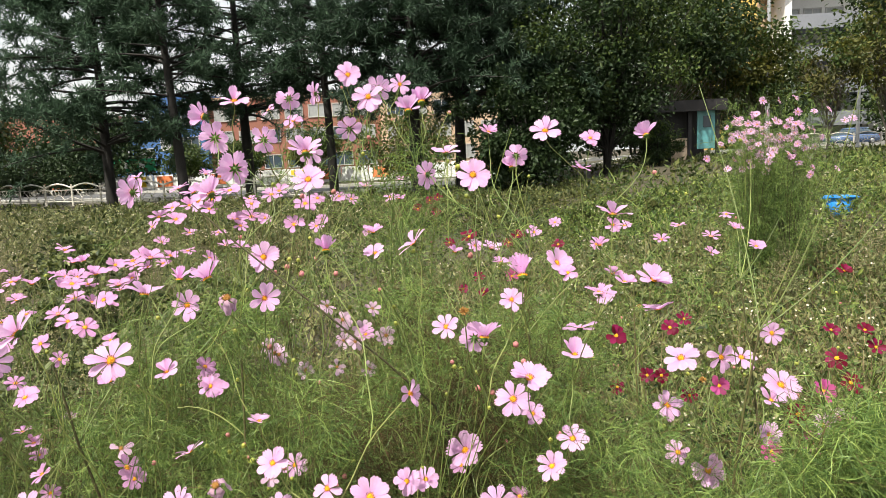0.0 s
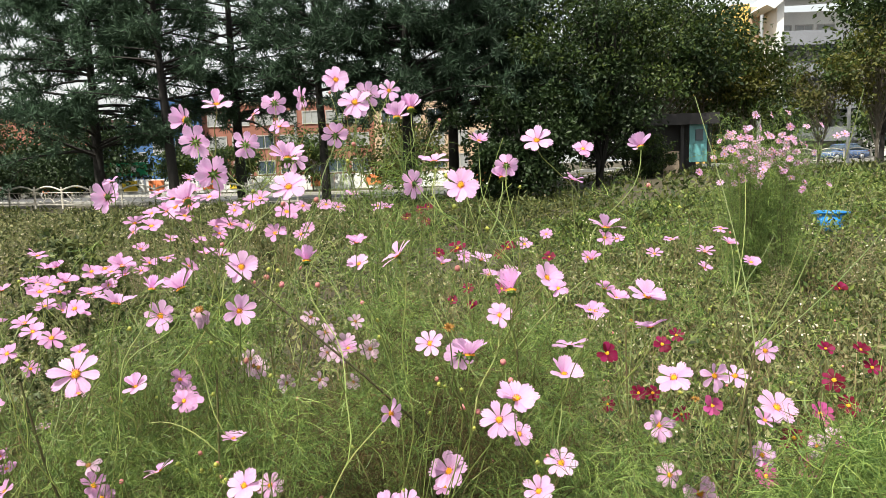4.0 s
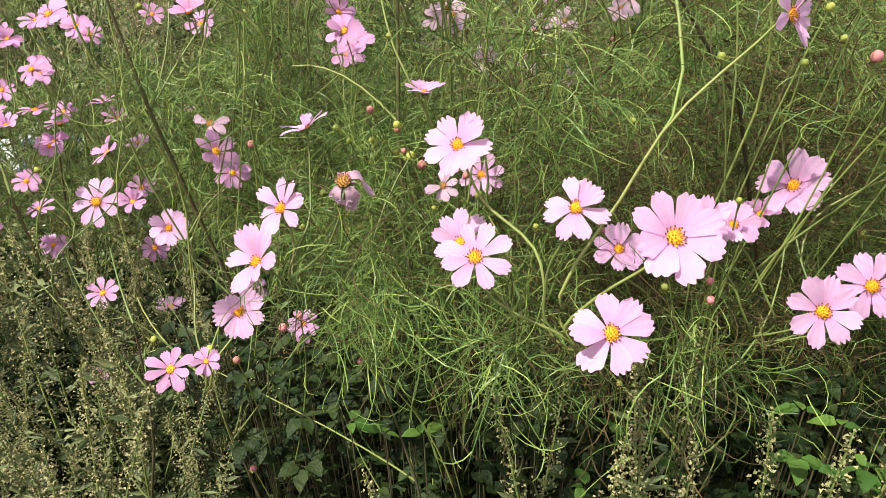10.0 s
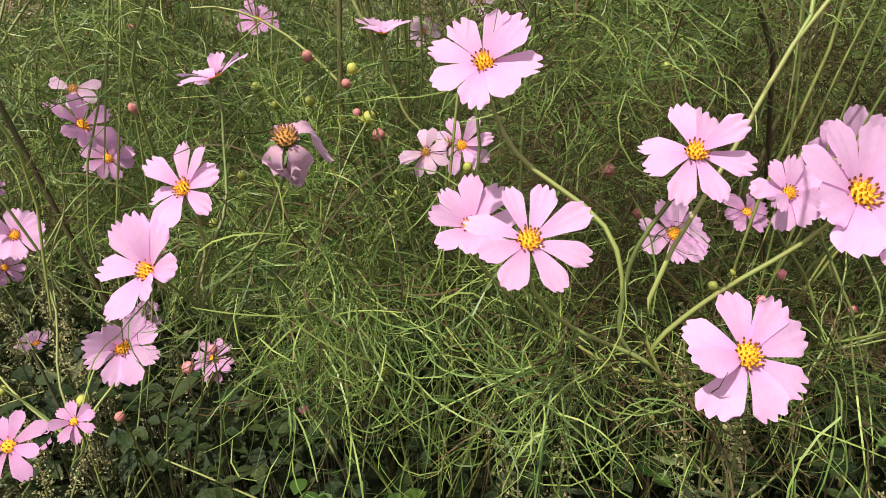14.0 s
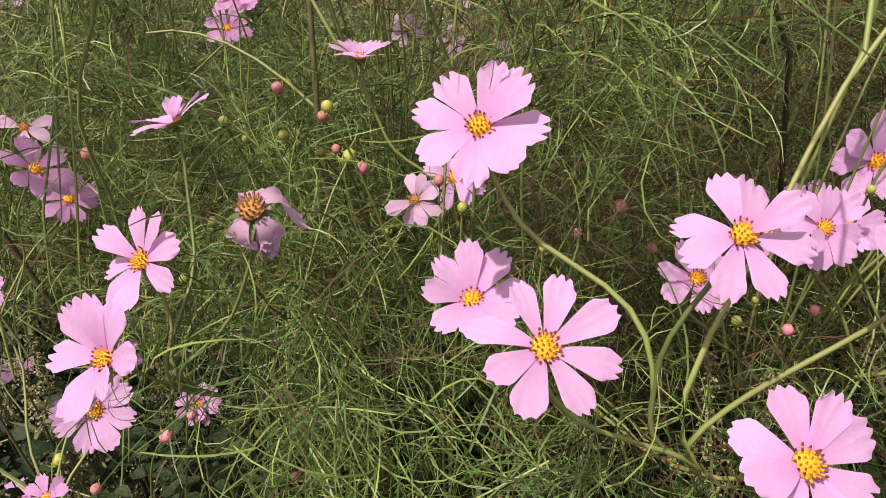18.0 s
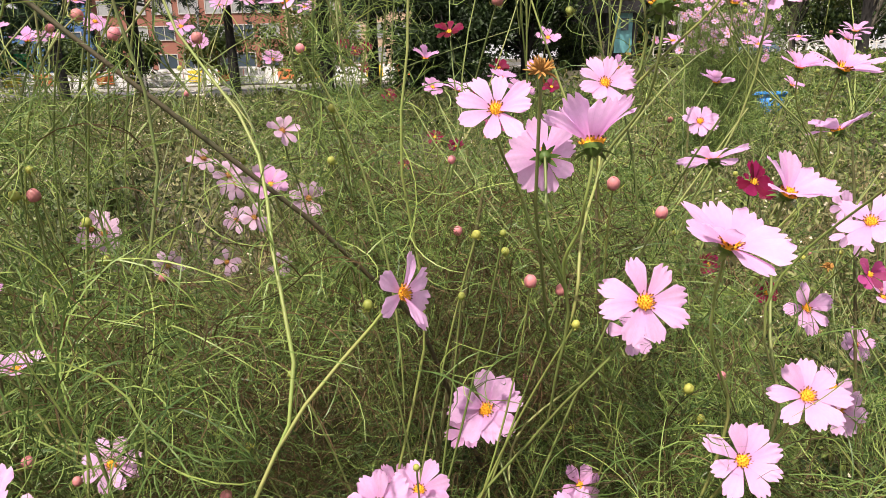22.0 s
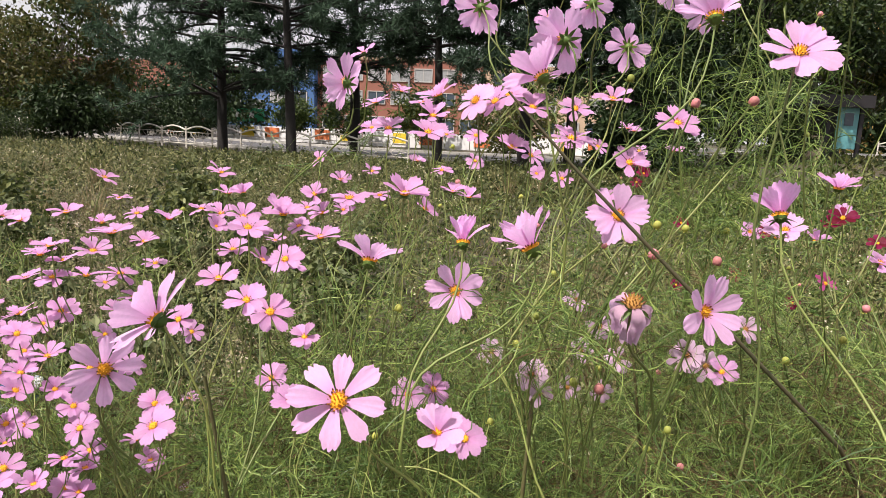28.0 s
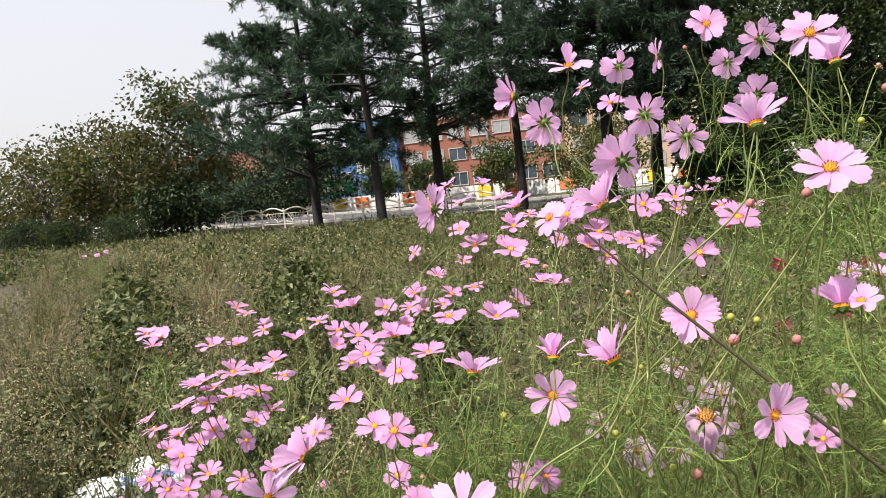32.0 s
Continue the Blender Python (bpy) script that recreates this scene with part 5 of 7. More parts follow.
bloom(PALE, (0.035, 1.156, 0.867), (0.05, -0.81, 0.58), 0.064, 7)
bloom(MID, (0.133, 1.358, 0.803), (0.20, -0.45, 0.87), 0.050, 7)
bloom(MID, (0.017, 1.393, 0.856), (-0.12, -0.44, 0.89), 0.050, 7)
bloom(MID, (-0.061, 1.270, 0.882), (0.29, -0.48, 0.83), 0.045, 7)
bloom(PALE, (-0.449, 1.103, 0.939), (-0.34, -0.70, 0.63), 0.058, 24, 1)
bloom(PALE, (-0.462, 1.072, 0.897), (-0.34, -0.70, 0.63), 0.071, 24, 1)
bloom(PALE, (-0.576, 1.190, 0.755), (0.34, -0.76, 0.55), 0.066, 8)
bloom(WILTED, (-0.372, 1.076, 0.982), (0.06, -0.50, 0.86), 0.066, 7)
bloom(FADED, (-0.307, 1.157, 0.954), (-0.12, -0.85, 0.52), 0.034, 7)
bloom(MID, (-0.677, 1.375, 0.664), (0.00, -0.59, 0.81), 0.050, 7)
bloom(MID, (-0.577, 1.339, 0.637), (-0.11, -0.46, 0.88), 0.050, 7)
bloom(MID, (-0.791, 1.296, 0.527), (-0.12, -0.45, 0.88), 0.050, 7)
bloom(MID, (-0.593, 1.135, 0.717), (0.23, -0.50, 0.84), 0.039, 8)
bloom(MID, (-0.544, 1.022, 0.796), (0.21, -0.47, 0.85), 0.049, 12)
bloom(PALE, (-0.695, 1.243, 0.829), (0.31, -0.75, 0.58), 0.050, 8)
bloom(PALE, (-1.132, 1.720, 0.361), (0.11, -0.18, 0.98), 0.075, 18)
bloom(PALE, (-0.462, 1.192, 0.988), (-0.39, 0.10, 0.92), 0.054, 22)
bloom(MID, (-0.486, 1.392, 1.039), (0.23, -0.50, 0.84), 0.055, 8)
bloom(MID, (-1.502, 2.468, 0.239), (0.26, -0.63, 0.73), 0.050, 7)
bloom(MID, (-0.627, 1.271, 0.926), (0.83, -0.11, 0.55), 0.062, 10)
bloom(PALE, (-0.902, 1.351, 0.801), (0.22, -0.78, 0.59), 0.077, 8)
bloom(MID, (-0.941, 1.495, 0.765), (0.26, -0.56, 0.79), 0.050, 7)
bloom(MID, (-0.849, 1.365, 0.801), (0.42, -0.44, 0.79), 0.050, 7)
bloom(MID, (-0.875, 1.418, 0.695), (0.49, -0.56, 0.67), 0.050, 7)
bloom(MID, (-0.851, 1.267, 0.698), (0.21, -0.47, 0.85), 0.051, 8)
bloom(MID, (-1.081, 1.415, 0.677), (0.35, -0.53, 0.77), 0.050, 7)
bloom(MID, (-1.049, 1.579, 1.003), (0.41, -0.44, 0.80), 0.050, 7)
bloom(MID, (-1.084, 1.489, 0.965), (0.39, -0.46, 0.80), 0.050, 7)
bloom(MID, (-1.017, 1.537, 0.897), (-0.04, 0.03, 1.00), 0.050, 18)
bloom(MID, (-0.931, 1.200, 0.946), (0.39, -0.39, 0.84), 0.050, 7)
bloom(MID, (-1.088, 1.408, 0.797), (0.42, -0.44, 0.79), 0.050, 7)
bloom(MID, (-1.001, 1.272, 0.987), (0.45, -0.50, 0.74), 0.050, 7)
bloom(MID, (-1.146, 1.299, 0.718), (0.39, -0.39, 0.84), 0.050, 7)
bloom(MID, (-1.061, 1.291, 0.763), (0.24, -0.36, 0.90), 0.050, 7)
bloom(MID, (-1.176, 1.615, 0.278), (0.36, -0.60, 0.71), 0.050, 7)
bloom(MID, (-1.075, 1.426, 0.394), (0.38, -0.46, 0.80), 0.050, 7)
bloom(FADED, (-0.205, 1.586, 1.103), (0.08, -0.86, 0.51), 0.050, 7)
bloom(FADED, (-0.495, 1.798, 1.012), (0.36, -0.73, 0.58), 0.050, 7)
bloom(FADED, (-0.352, 1.878, 1.099), (0.47, -0.52, 0.71), 0.050, 7)
bloom(FADED, (-0.333, 1.979, 0.973), (0.12, -0.97, 0.23), 0.050, 7)
bloom(FADED, (-0.655, 1.311, 0.948), (0.15, -0.90, 0.42), 0.050, 7)
bloom(PALE, (-0.116, 1.869, 1.686), (0.28, -0.91, 0.32), 0.057, 8)
bloom(PALE, (-0.260, 1.916, 1.723), (0.27, -0.87, 0.42), 0.074, 8)
bloom(PALE, (-0.345, 1.886, 1.675), (-0.93, 0.30, 0.19), 0.065, 14)
bloom(PALE, (-0.478, 1.633, 1.642), (0.16, -0.43, 0.89), 0.071, 14)
bloom(PALE, (-0.577, 1.699, 1.616), (-0.96, 0.22, 0.19), 0.079, 14)
bloom(MID, (-0.491, 1.945, 1.644), (-0.64, -0.29, 0.71), 0.047, 10)
bloom(PALE, (-0.217, 1.645, 1.567), (-0.24, 0.89, 0.39), 0.062, 12)
bloom(PALE, (-0.158, 1.580, 1.632), (-0.04, -0.85, 0.52), 0.075, 7)
bloom(MID, (0.104, 1.580, 1.542), (0.25, -0.40, 0.88), 0.050, 18)
bloom(PALE, (0.218, 1.485, 1.536), (-0.07, -0.68, 0.73), 0.064, 12)
bloom(PALE, (0.151, 1.398, 1.489), (0.06, 0.96, 0.27), 0.047, 10)
bloom(PALE, (0.144, 1.415, 1.465), (-0.14, 0.47, 0.87), 0.055, 42)
bloom(MID, (0.325, 1.485, 1.293), (0.12, -0.21, 0.97), 0.050, 18)
bloom(MID, (0.506, 2.069, 1.267), (-0.02, -0.21, 0.98), 0.050, 18)
bloom(MID, (0.860, 2.231, 1.272), (-0.01, -0.32, 0.95), 0.050, 18)
bloom(MID, (0.548, 1.831, 1.253), (0.02, -0.42, 0.91), 0.050, 18)
bloom(MID, (0.643, 1.738, 1.268), (0.05, -0.21, 0.98), 0.050, 18)
bloom(MID, (0.782, 1.955, 1.260), (0.16, -0.32, 0.93), 0.050, 18)
bloom(MID, (0.794, 1.839, 1.224), (-0.03, -0.42, 0.91), 0.050, 18)
bloom(MID, (0.757, 2.069, 1.176), (0.25, -0.40, 0.88), 0.050, 18)
bloom(MID, (0.361, 1.412, 1.226), (0.09, -0.21, 0.97), 0.050, 18)
bloom(MID, (0.382, 1.628, 1.205), (0.03, -0.21, 0.98), 0.050, 18)
bloom(MID, (0.238, 1.014, 1.289), (0.03, -0.12, 0.99), 0.050, 18)
bloom(MID, (0.127, 1.805, 1.214), (-0.03, -0.21, 0.98), 0.050, 18)
bloom(MID, (0.011, 1.804, 1.246), (0.03, -0.12, 0.99), 0.050, 18)
bloom(MID, (-0.131, 1.346, 1.355), (0.03, -0.12, 0.99), 0.050, 18)
bloom(MID, (0.228, 1.930, 1.275), (0.18, -0.57, 0.80), 0.050, 7)
bloom(MID, (0.664, 2.076, 1.260), (0.01, -0.12, 0.99), 0.050, 18)
bloom(PALE, (0.438, 1.450, 1.157), (-0.17, 0.22, 0.96), 0.066, 20)
bloom(PALE, (0.481, 1.438, 1.056), (-0.33, -0.58, 0.75), 0.074, 18)
bloom(PALE, (0.655, 1.699, 0.975), (0.44, -0.89, 0.10), 0.075, 7)
bloom(PALE, (0.757, 1.833, 0.928), (-0.03, -0.48, 0.88), 0.075, 18)
bloom(PALE, (0.647, 1.357, 1.020), (0.21, -0.59, 0.78), 0.075, 18)
bloom(PALE, (0.887, 1.961, 0.656), (0.11, -0.92, 0.37), 0.074, 8)
bloom(PALE, (1.002, 1.891, 0.710), (0.25, -0.94, 0.22), 0.075, 7)
bloom(PALE, (1.246, 2.264, 0.575), (-0.07, -0.48, 0.88), 0.075, 18)
bloom(PALE, (0.987, 2.186, 0.894), (0.03, -0.94, 0.33), 0.075, 7)
bloom(MAGENTA, (0.727, 1.356, 1.008), (0.23, -0.69, 0.69), 0.055, 18)
bloom(MAGENTA, (0.727, 1.395, 0.883), (0.25, -0.82, 0.51), 0.055, 7)
bloom(MAGENTA, (0.835, 1.461, 0.889), (-0.05, -0.71, 0.70), 0.055, 18)
bloom(RED, (0.780, 1.409, 1.055), (-0.13, -0.78, 0.62), 0.050, 7)
bloom(RED, (0.698, 1.391, 0.946), (-0.14, -0.84, 0.52), 0.050, 7)
bloom(MAGENTA, (0.617, 1.603, 0.936), (-0.01, -0.90, 0.43), 0.050, 7)
bloom(RED, (0.465, 2.004, 0.798), (0.12, -0.97, 0.23), 0.050, 7)
bloom(RED, (0.524, 1.889, 0.869), (-0.15, -0.89, 0.43), 0.050, 7)
bloom(RED, (0.561, 1.801, 1.026), (-0.12, -0.78, 0.62), 0.050, 7)
bloom(RED, (0.352, 1.461, 1.103), (0.12, -0.79, 0.61), 0.050, 7)
bloom(RED, (0.639, 1.887, 0.809), (-0.09, -0.90, 0.43), 0.050, 7)
bloom(MAGENTA, (0.642, 1.378, 0.875), (-0.07, -0.78, 0.62), 0.050, 7)
bloom(RED, (0.669, 2.039, 0.987), (-0.08, -0.70, 0.71), 0.050, 18)
bloom(RED, (1.067, 1.821, 0.995), (0.19, -0.60, 0.78), 0.050, 18)
bloom(RED, (1.149, 2.078, 1.105), (-0.05, -0.61, 0.79), 0.050, 18)
bloom(RED, (1.094, 1.816, 0.950), (0.04, -0.79, 0.61), 0.050, 7)
bloom(RED, (1.101, 2.052, 0.934), (0.03, -0.61, 0.79), 0.050, 18)
bloom(RED, (0.596, 2.014, 0.825), (0.16, -0.89, 0.42), 0.050, 7)
bloom(RED, (0.049, 1.811, 1.284), (-0.09, -0.60, 0.79), 0.050, 18)
bloom(RED, (-0.039, 2.763, 1.151), (0.23, -0.77, 0.60), 0.050, 7)
bloom(RED, (0.074, 2.525, 1.051), (0.04, -0.71, 0.70), 0.050, 18)
bloom(RED, (0.004, 3.009, 0.911), (0.05, -0.79, 0.61), 0.050, 7)
bloom(RED, (-0.159, 2.777, 1.292), (-0.13, -0.78, 0.62), 0.050, 7)
bloom(RED, (-0.109, 3.393, 1.298), (0.15, -0.84, 0.51), 0.050, 7)
bloom(RED, (-0.120, 3.384, 1.229), (-0.01, -0.85, 0.52), 0.050, 7)
bloom(RED, (0.199, 2.773, 1.140), (-0.13, -0.78, 0.62), 0.050, 7)
bloom(RED, (-0.151, 3.390, 1.286), (0.17, -0.84, 0.51), 0.050, 7)
bloom(MID, (-0.274, 1.407, 1.412), (0.29, -0.62, 0.73), 0.050, 7)
bloom(MID, (-0.315, 1.464, 1.366), (0.26, -0.63, 0.73), 0.050, 7)
bloom(MID, (-0.401, 2.351, 1.374), (0.04, -0.58, 0.81), 0.050, 7)
bloom(MID, (-0.219, 2.359, 1.365), (-0.02, -0.58, 0.81), 0.050, 7)
bloom(MID, (-0.563, 1.531, 1.412), (0.16, -0.42, 0.90), 0.050, 18)
bloom(MID, (-0.459, 1.531, 1.376), (0.23, -0.41, 0.88), 0.050, 18)
bloom(MID, (-0.383, 1.399, 1.391), (0.12, -0.42, 0.90), 0.050, 18)
bloom(MID, (-0.381, 1.542, 1.428), (0.28, -0.55, 0.79), 0.050, 7)
bloom(MID, (-0.535, 1.269, 1.333), (0.16, -0.32, 0.93), 0.050, 18)
bloom(MID, (-0.624, 1.376, 1.314), (-0.01, -0.21, 0.98), 0.050, 18)
bloom(MID, (-0.655, 1.369, 1.268), (0.07, -0.21, 0.97), 0.050, 18)
bloom(MID, (-0.923, 1.664, 1.278), (-0.03, -0.12, 0.99), 0.050, 18)
bloom(MID, (-0.714, 1.310, 1.283), (0.17, -0.42, 0.89), 0.050, 18)
bloom(MID, (-0.701, 1.372, 1.291), (0.05, -0.33, 0.94), 0.050, 18)
bloom(MID, (-0.723, 1.429, 1.227), (-0.07, -0.73, 0.68), 0.050, 7)
bloom(MID, (-0.661, 1.199, 1.235), (0.05, -0.48, 0.88), 0.043, 14)
bloom(MID, (-0.858, 1.408, 1.142), (-0.16, -0.71, 0.68), 0.050, 7)
bloom(MID, (-1.145, 1.746, 1.222), (-0.07, -0.32, 0.94), 0.050, 18)
bloom(MID, (-1.011, 1.568, 1.207), (-0.02, -0.12, 0.99), 0.050, 18)
bloom(MID, (-0.660, 1.246, 1.212), (0.38, -0.52, 0.76), 0.050, 7)
bloom(MID, (-0.775, 1.224, 1.089), (-0.15, -0.57, 0.81), 0.050, 7)
bloom(MID, (-0.823, 1.311, 0.898), (-0.46, -0.46, 0.76), 0.050, 7)
bloom(MID, (-0.980, 1.519, 0.877), (0.18, -0.31, 0.93), 0.050, 18)
bloom(MID, (-0.640, 1.318, 0.881), (0.64, -0.60, 0.48), 0.050, 7)
bloom(MID, (-0.679, 1.342, 1.078), (0.00, -0.42, 0.91), 0.050, 18)
bloom(PALE, (-0.358, 1.269, 1.012), (0.04, -0.01, 1.00), 0.048, 22)
bloom(MID, (-0.548, 1.289, 0.679), (0.09, -0.47, 0.88), 0.047, 8)
bloom(PALE, (0.056, 1.213, 1.176), (0.13, 0.99, 0.07), 0.055, 10)
bloom(PALE, (-0.050, 1.094, 1.121), (0.78, -0.58, 0.25), 0.047, 12)
bloom(PALE, (-0.042, 1.205, 0.920), (-0.16, -0.87, 0.47), 0.047, 10)
bloom(PALE, (0.085, 1.205, 0.872), (-0.06, -0.85, 0.52), 0.063, 8)
bloom(PALE, (0.266, 1.384, 1.141), (0.05, 0.39, 0.92), 0.067, 14)
bloom(MID, (-0.182, 1.487, 1.118), (-0.07, -0.62, 0.78), 0.043, 8)
bloom(MID, (-0.612, 1.662, 0.970), (0.15, -0.62, 0.77), 0.062, 8)
bloom(MID, (0.100, 1.220, 0.850), (0.23, -0.50, 0.84), 0.038, 8)
bloom(MID, (-0.535, 1.463, 1.064), (0.66, -0.38, 0.65), 0.051, 10)
bloom(PALE, (0.425, 1.438, 1.223), (0.21, -0.50, 0.84), 0.077, 16)
bloom(PALE, (0.481, 1.463, 0.840), (0.11, -0.92, 0.37), 0.056, 8)
bloom(PALE, (0.587, 1.587, 0.736), (0.11, -0.92, 0.37), 0.080, 6)
bloom(PALE, (0.846, 1.856, 0.798), (0.20, -0.43, 0.88), 0.082, 16)
bloom(MID, (-1.106, 1.576, 1.184), (0.27, -0.26, 0.93), 0.061, 17)
bloom(MID, (-1.066, 1.441, 1.173), (0.12, -0.29, 0.95), 0.051, 9)
bloom(MID, (-1.034, 1.539, 1.161), (0.33, -0.06, 0.94), 0.052, 9)
bloom(MID, (-1.184, 1.509, 1.093), (-0.33, -0.24, 0.91), 0.056, 12)
bloom(MID, (-1.116, 1.639, 1.071), (0.44, -0.27, 0.86), 0.053, 18)
bloom(MID, (-1.235, 1.538, 1.051), (0.24, -0.30, 0.92), 0.050, 19)
bloom(MID, (-1.220, 1.465, 1.029), (0.40, -0.40, 0.82), 0.047, 8)
bloom(MID, (-1.021, 1.448, 1.045), (0.47, -0.20, 0.86), 0.051, 9)
bloom(MID, (-1.111, 1.413, 1.015), (0.49, -0.11, 0.86), 0.054, 12)
bloom(MID, (-1.210, 1.371, 0.956), (-0.11, -0.20, 0.97), 0.044, 7)
bloom(MID, (-1.113, 1.313, 0.934), (0.36, -0.24, 0.90), 0.045, 17)
bloom(MID, (-1.060, 1.379, 0.901), (-0.05, -0.38, 0.92), 0.047, 11)
bloom(MID, (-1.044, 1.443, 0.857), (0.02, -0.21, 0.98), 0.047, 6)
bloom(MID, (-1.058, 1.476, 0.875), (-0.07, -0.17, 0.98), 0.052, 12)
bloom(MID, (-1.205, 1.328, 0.924), (0.09, -0.10, 0.99), 0.041, 8)
bloom(MID, (-1.084, 1.579, 1.300), (0.42, 0.03, 0.91), 0.047, 19)
bloom(MID, (-0.907, 1.610, 1.315), (-0.04, -0.06, 1.00), 0.050, 18)
bloom(MID, (-0.793, 1.496, 1.250), (0.20, -0.21, 0.96), 0.044, 10)
bloom(MID, (-0.773, 1.468, 1.215), (0.56, -0.02, 0.83), 0.043, 15)
bloom(MID, (-1.050, 1.444, 1.197), (-0.24, -0.14, 0.96), 0.049, 7)
bloom(MID, (-1.190, 1.461, 1.121), (-0.11, -0.10, 0.99), 0.044, 8)
bloom(MID, (-1.063, 1.440, 0.908), (-0.05, -0.12, 0.99), 0.053, 7)
bloom(MID, (-1.127, 1.302, 0.858), (0.10, -0.05, 0.99), 0.043, 15)
bloom(MID, (-1.064, 1.308, 0.823), (-0.09, -0.24, 0.97), 0.042, 20)
bloom(MID, (-1.085, 1.291, 0.785), (0.32, -0.04, 0.95), 0.043, 17)
bloom(MID, (-1.023, 1.360, 0.775), (-0.13, -0.25, 0.96), 0.048, 8)
bloom(MID, (-0.903, 1.818, 1.246), (0.38, -0.47, 0.80), 0.058, 17)
bloom(MID, (-0.852, 1.862, 1.265), (0.21, -0.54, 0.82), 0.057, 9)
bloom(MID, (-0.778, 1.879, 1.257), (0.48, -0.10, 0.87), 0.052, 9)
bloom(MID, (-0.835, 1.861, 1.230), (-0.28, -0.46, 0.84), 0.056, 12)
bloom(MID, (-0.845, 1.481, 1.253), (0.57, -0.47, 0.68), 0.036, 18)
bloom(MID, (-1.135, 1.498, 1.085), (0.34, -0.54, 0.77), 0.040, 19)
bloom(MID, (-1.162, 1.441, 1.026), (0.49, -0.65, 0.58), 0.039, 8)
bloom(MID, (-1.053, 1.418, 1.022), (0.61, -0.36, 0.71), 0.042, 9)
bloom(MID, (-0.612, 1.736, 1.265), (0.65, -0.19, 0.73), 0.051, 12)
bloom(MID, (-0.588, 1.751, 1.329), (-0.03, -0.40, 0.92), 0.042, 7)
bloom(MID, (-0.429, 1.461, 1.369), (0.49, -0.43, 0.76), 0.036, 17)
bloom(MID, (-0.647, 1.304, 1.171), (0.03, -0.66, 0.75), 0.036, 11)
bloom(PALE, (-0.412, 1.275, 1.444), (-0.56, 0.33, 0.76), 0.068, 38)
bloom(RED, (0.806, 1.403, 1.005), (0.14, -0.66, 0.74), 0.050, 10)
bloom(RED, (0.206, 2.300, 1.223), (0.12, -0.7, 0.66), 0.052, 14)
bloom(RED, (0.351, 2.400, 1.174), (-0.24, -0.7, 0.66), 0.050, 14)
bloom(MAGENTA, (0.177, 2.200, 1.105), (0.24, -0.7, 0.66), 0.055, 14)
bloom(RED, (0.085, 2.100, 1.077), (-0.24, -0.7, 0.66), 0.040, 14)
bloom(MID, (0.377, 2.700, 1.221), (-0.12, -0.7, 0.66), 0.055, 14)
bloom(MID, (0.193, 2.000, 1.188), (0.24, -0.7, 0.66), 0.060, 14)
bloom(MID, (0.063, 2.400, 1.182), (0.12, -0.7, 0.66), 0.060, 14)
bloom(MID, (0.578, 2.600, 1.213), (0.24, -0.7, 0.66), 0.075, 14)
bloom(MID, (-0.289, 2.300, 1.255), (0.12, -0.7, 0.66), 0.050, 14)
bloom(MID, (0.480, 2.400, 1.170), (0.24, -0.7, 0.66), 0.050, 14)
grow_stalks()


# ---- stems, buds and feathery leaves of every cosmos ----
def sprigs(at, way, size, dry=None, side=4, km=4, ks=4, thick=1.0):
    """Feathery leaves: a thread with thinner threads branching off."""
    n = len(at)
    main = curls(at, way, size * 1.25, RNG.uniform(0.7, 2.3, n), km)
    v1, f1 = strips(main, thick * size[:, None] * np.interp(np.linspace(0, 1, km), [0, 0.5, 0.9, 1], [0.0115, 0.0110, 0.009, 0.004])[None])
    t = np.tile(np.linspace(0.15, 0.92, side), n) + RNG.normal(size=n * side) * 0.03
    a = np.clip(t * (km - 1), 0, km - 1.01)
    i0 = a.astype(int)
    who = np.repeat(np.arange(n), side)
    st = main[who, i0] * (1 - (a - i0))[:, None] + main[who, i0 + 1] * (a - i0)[:, None]
    d = unit(main[who, i0 + 1] - main[who, i0])
    lat = unit(np.cross(d, RNG.normal(size=(n * side, 3))))
    sub = curls(st, d * 0.75 + lat * 0.8, size[who] * RNG.uniform(0.45, 0.9, n * side), RNG.uniform(0.7, 2.6, n * side), ks)
    v2, f2 = strips(sub, thick * size[who][:, None] * np.interp(np.linspace(0, 1, ks), [0, 0.5, 0.9, 1], [0.0105, 0.0105, 0.0085, 0.004])[None])
    m = np.zeros(n, int) if dry is None else dry.astype(int)
    v, f, _ = joined([(v1, f1, 0), (v2, f2, 0)])
    return v, f, np.r_[np.repeat(m, km - 1), np.repeat(m, side * (ks - 1))]


def bed_top(x, y):
    """Height of the leafy mass over the bed."""
    h = 1.15 + 0.08 * np.sin(3.1 * x + 1.0) * np.cos(2.7 * y) + 0.05 * np.sin(7 * x - 2 * y)
    h = h - 0.28 * np.clip((1.28 - y) / 0.3, 0, 1) ** 1.5
    h = h - 0.5 * np.clip((y - 1.75) / 0.7, 0, 1)
    h = h - 0.27 * np.clip((-0.58 - x) / 0.4, 0, 1) - 0.55 * np.clip((x - 0.36) / 0.35, 0, 1)
    return np.maximum(h, 0.45)


total = 40000
sx = RNG.uniform(-1.5, 1.45, total * 3)
sy = 1.03 + 1.75 * RNG.random(total * 3) ** 1.9
w = np.where(sx < -0.85, 0.6, np.where(sx > 0.42, 0.2, 1.0)) * np.where(sy > 2.0, 0.5, 1.0)
ok = (RNG.random(total * 3) < w) & (sy > 1.03 + 0.10 * np.sin(5 * sx) + 0.25 * np.clip(-0.7 - sx, 0, 1))
sx, sy = sx[ok][:total], sy[ok][:total]
top = bed_top(sx, sy)
floor = np.minimum(np.clip(0.93 - 0.7 * (sy - 1.0), 0.5, 0.95), top - 0.2)
sz = top - (top - floor) * RNG.random(len(sx)) ** 1.3
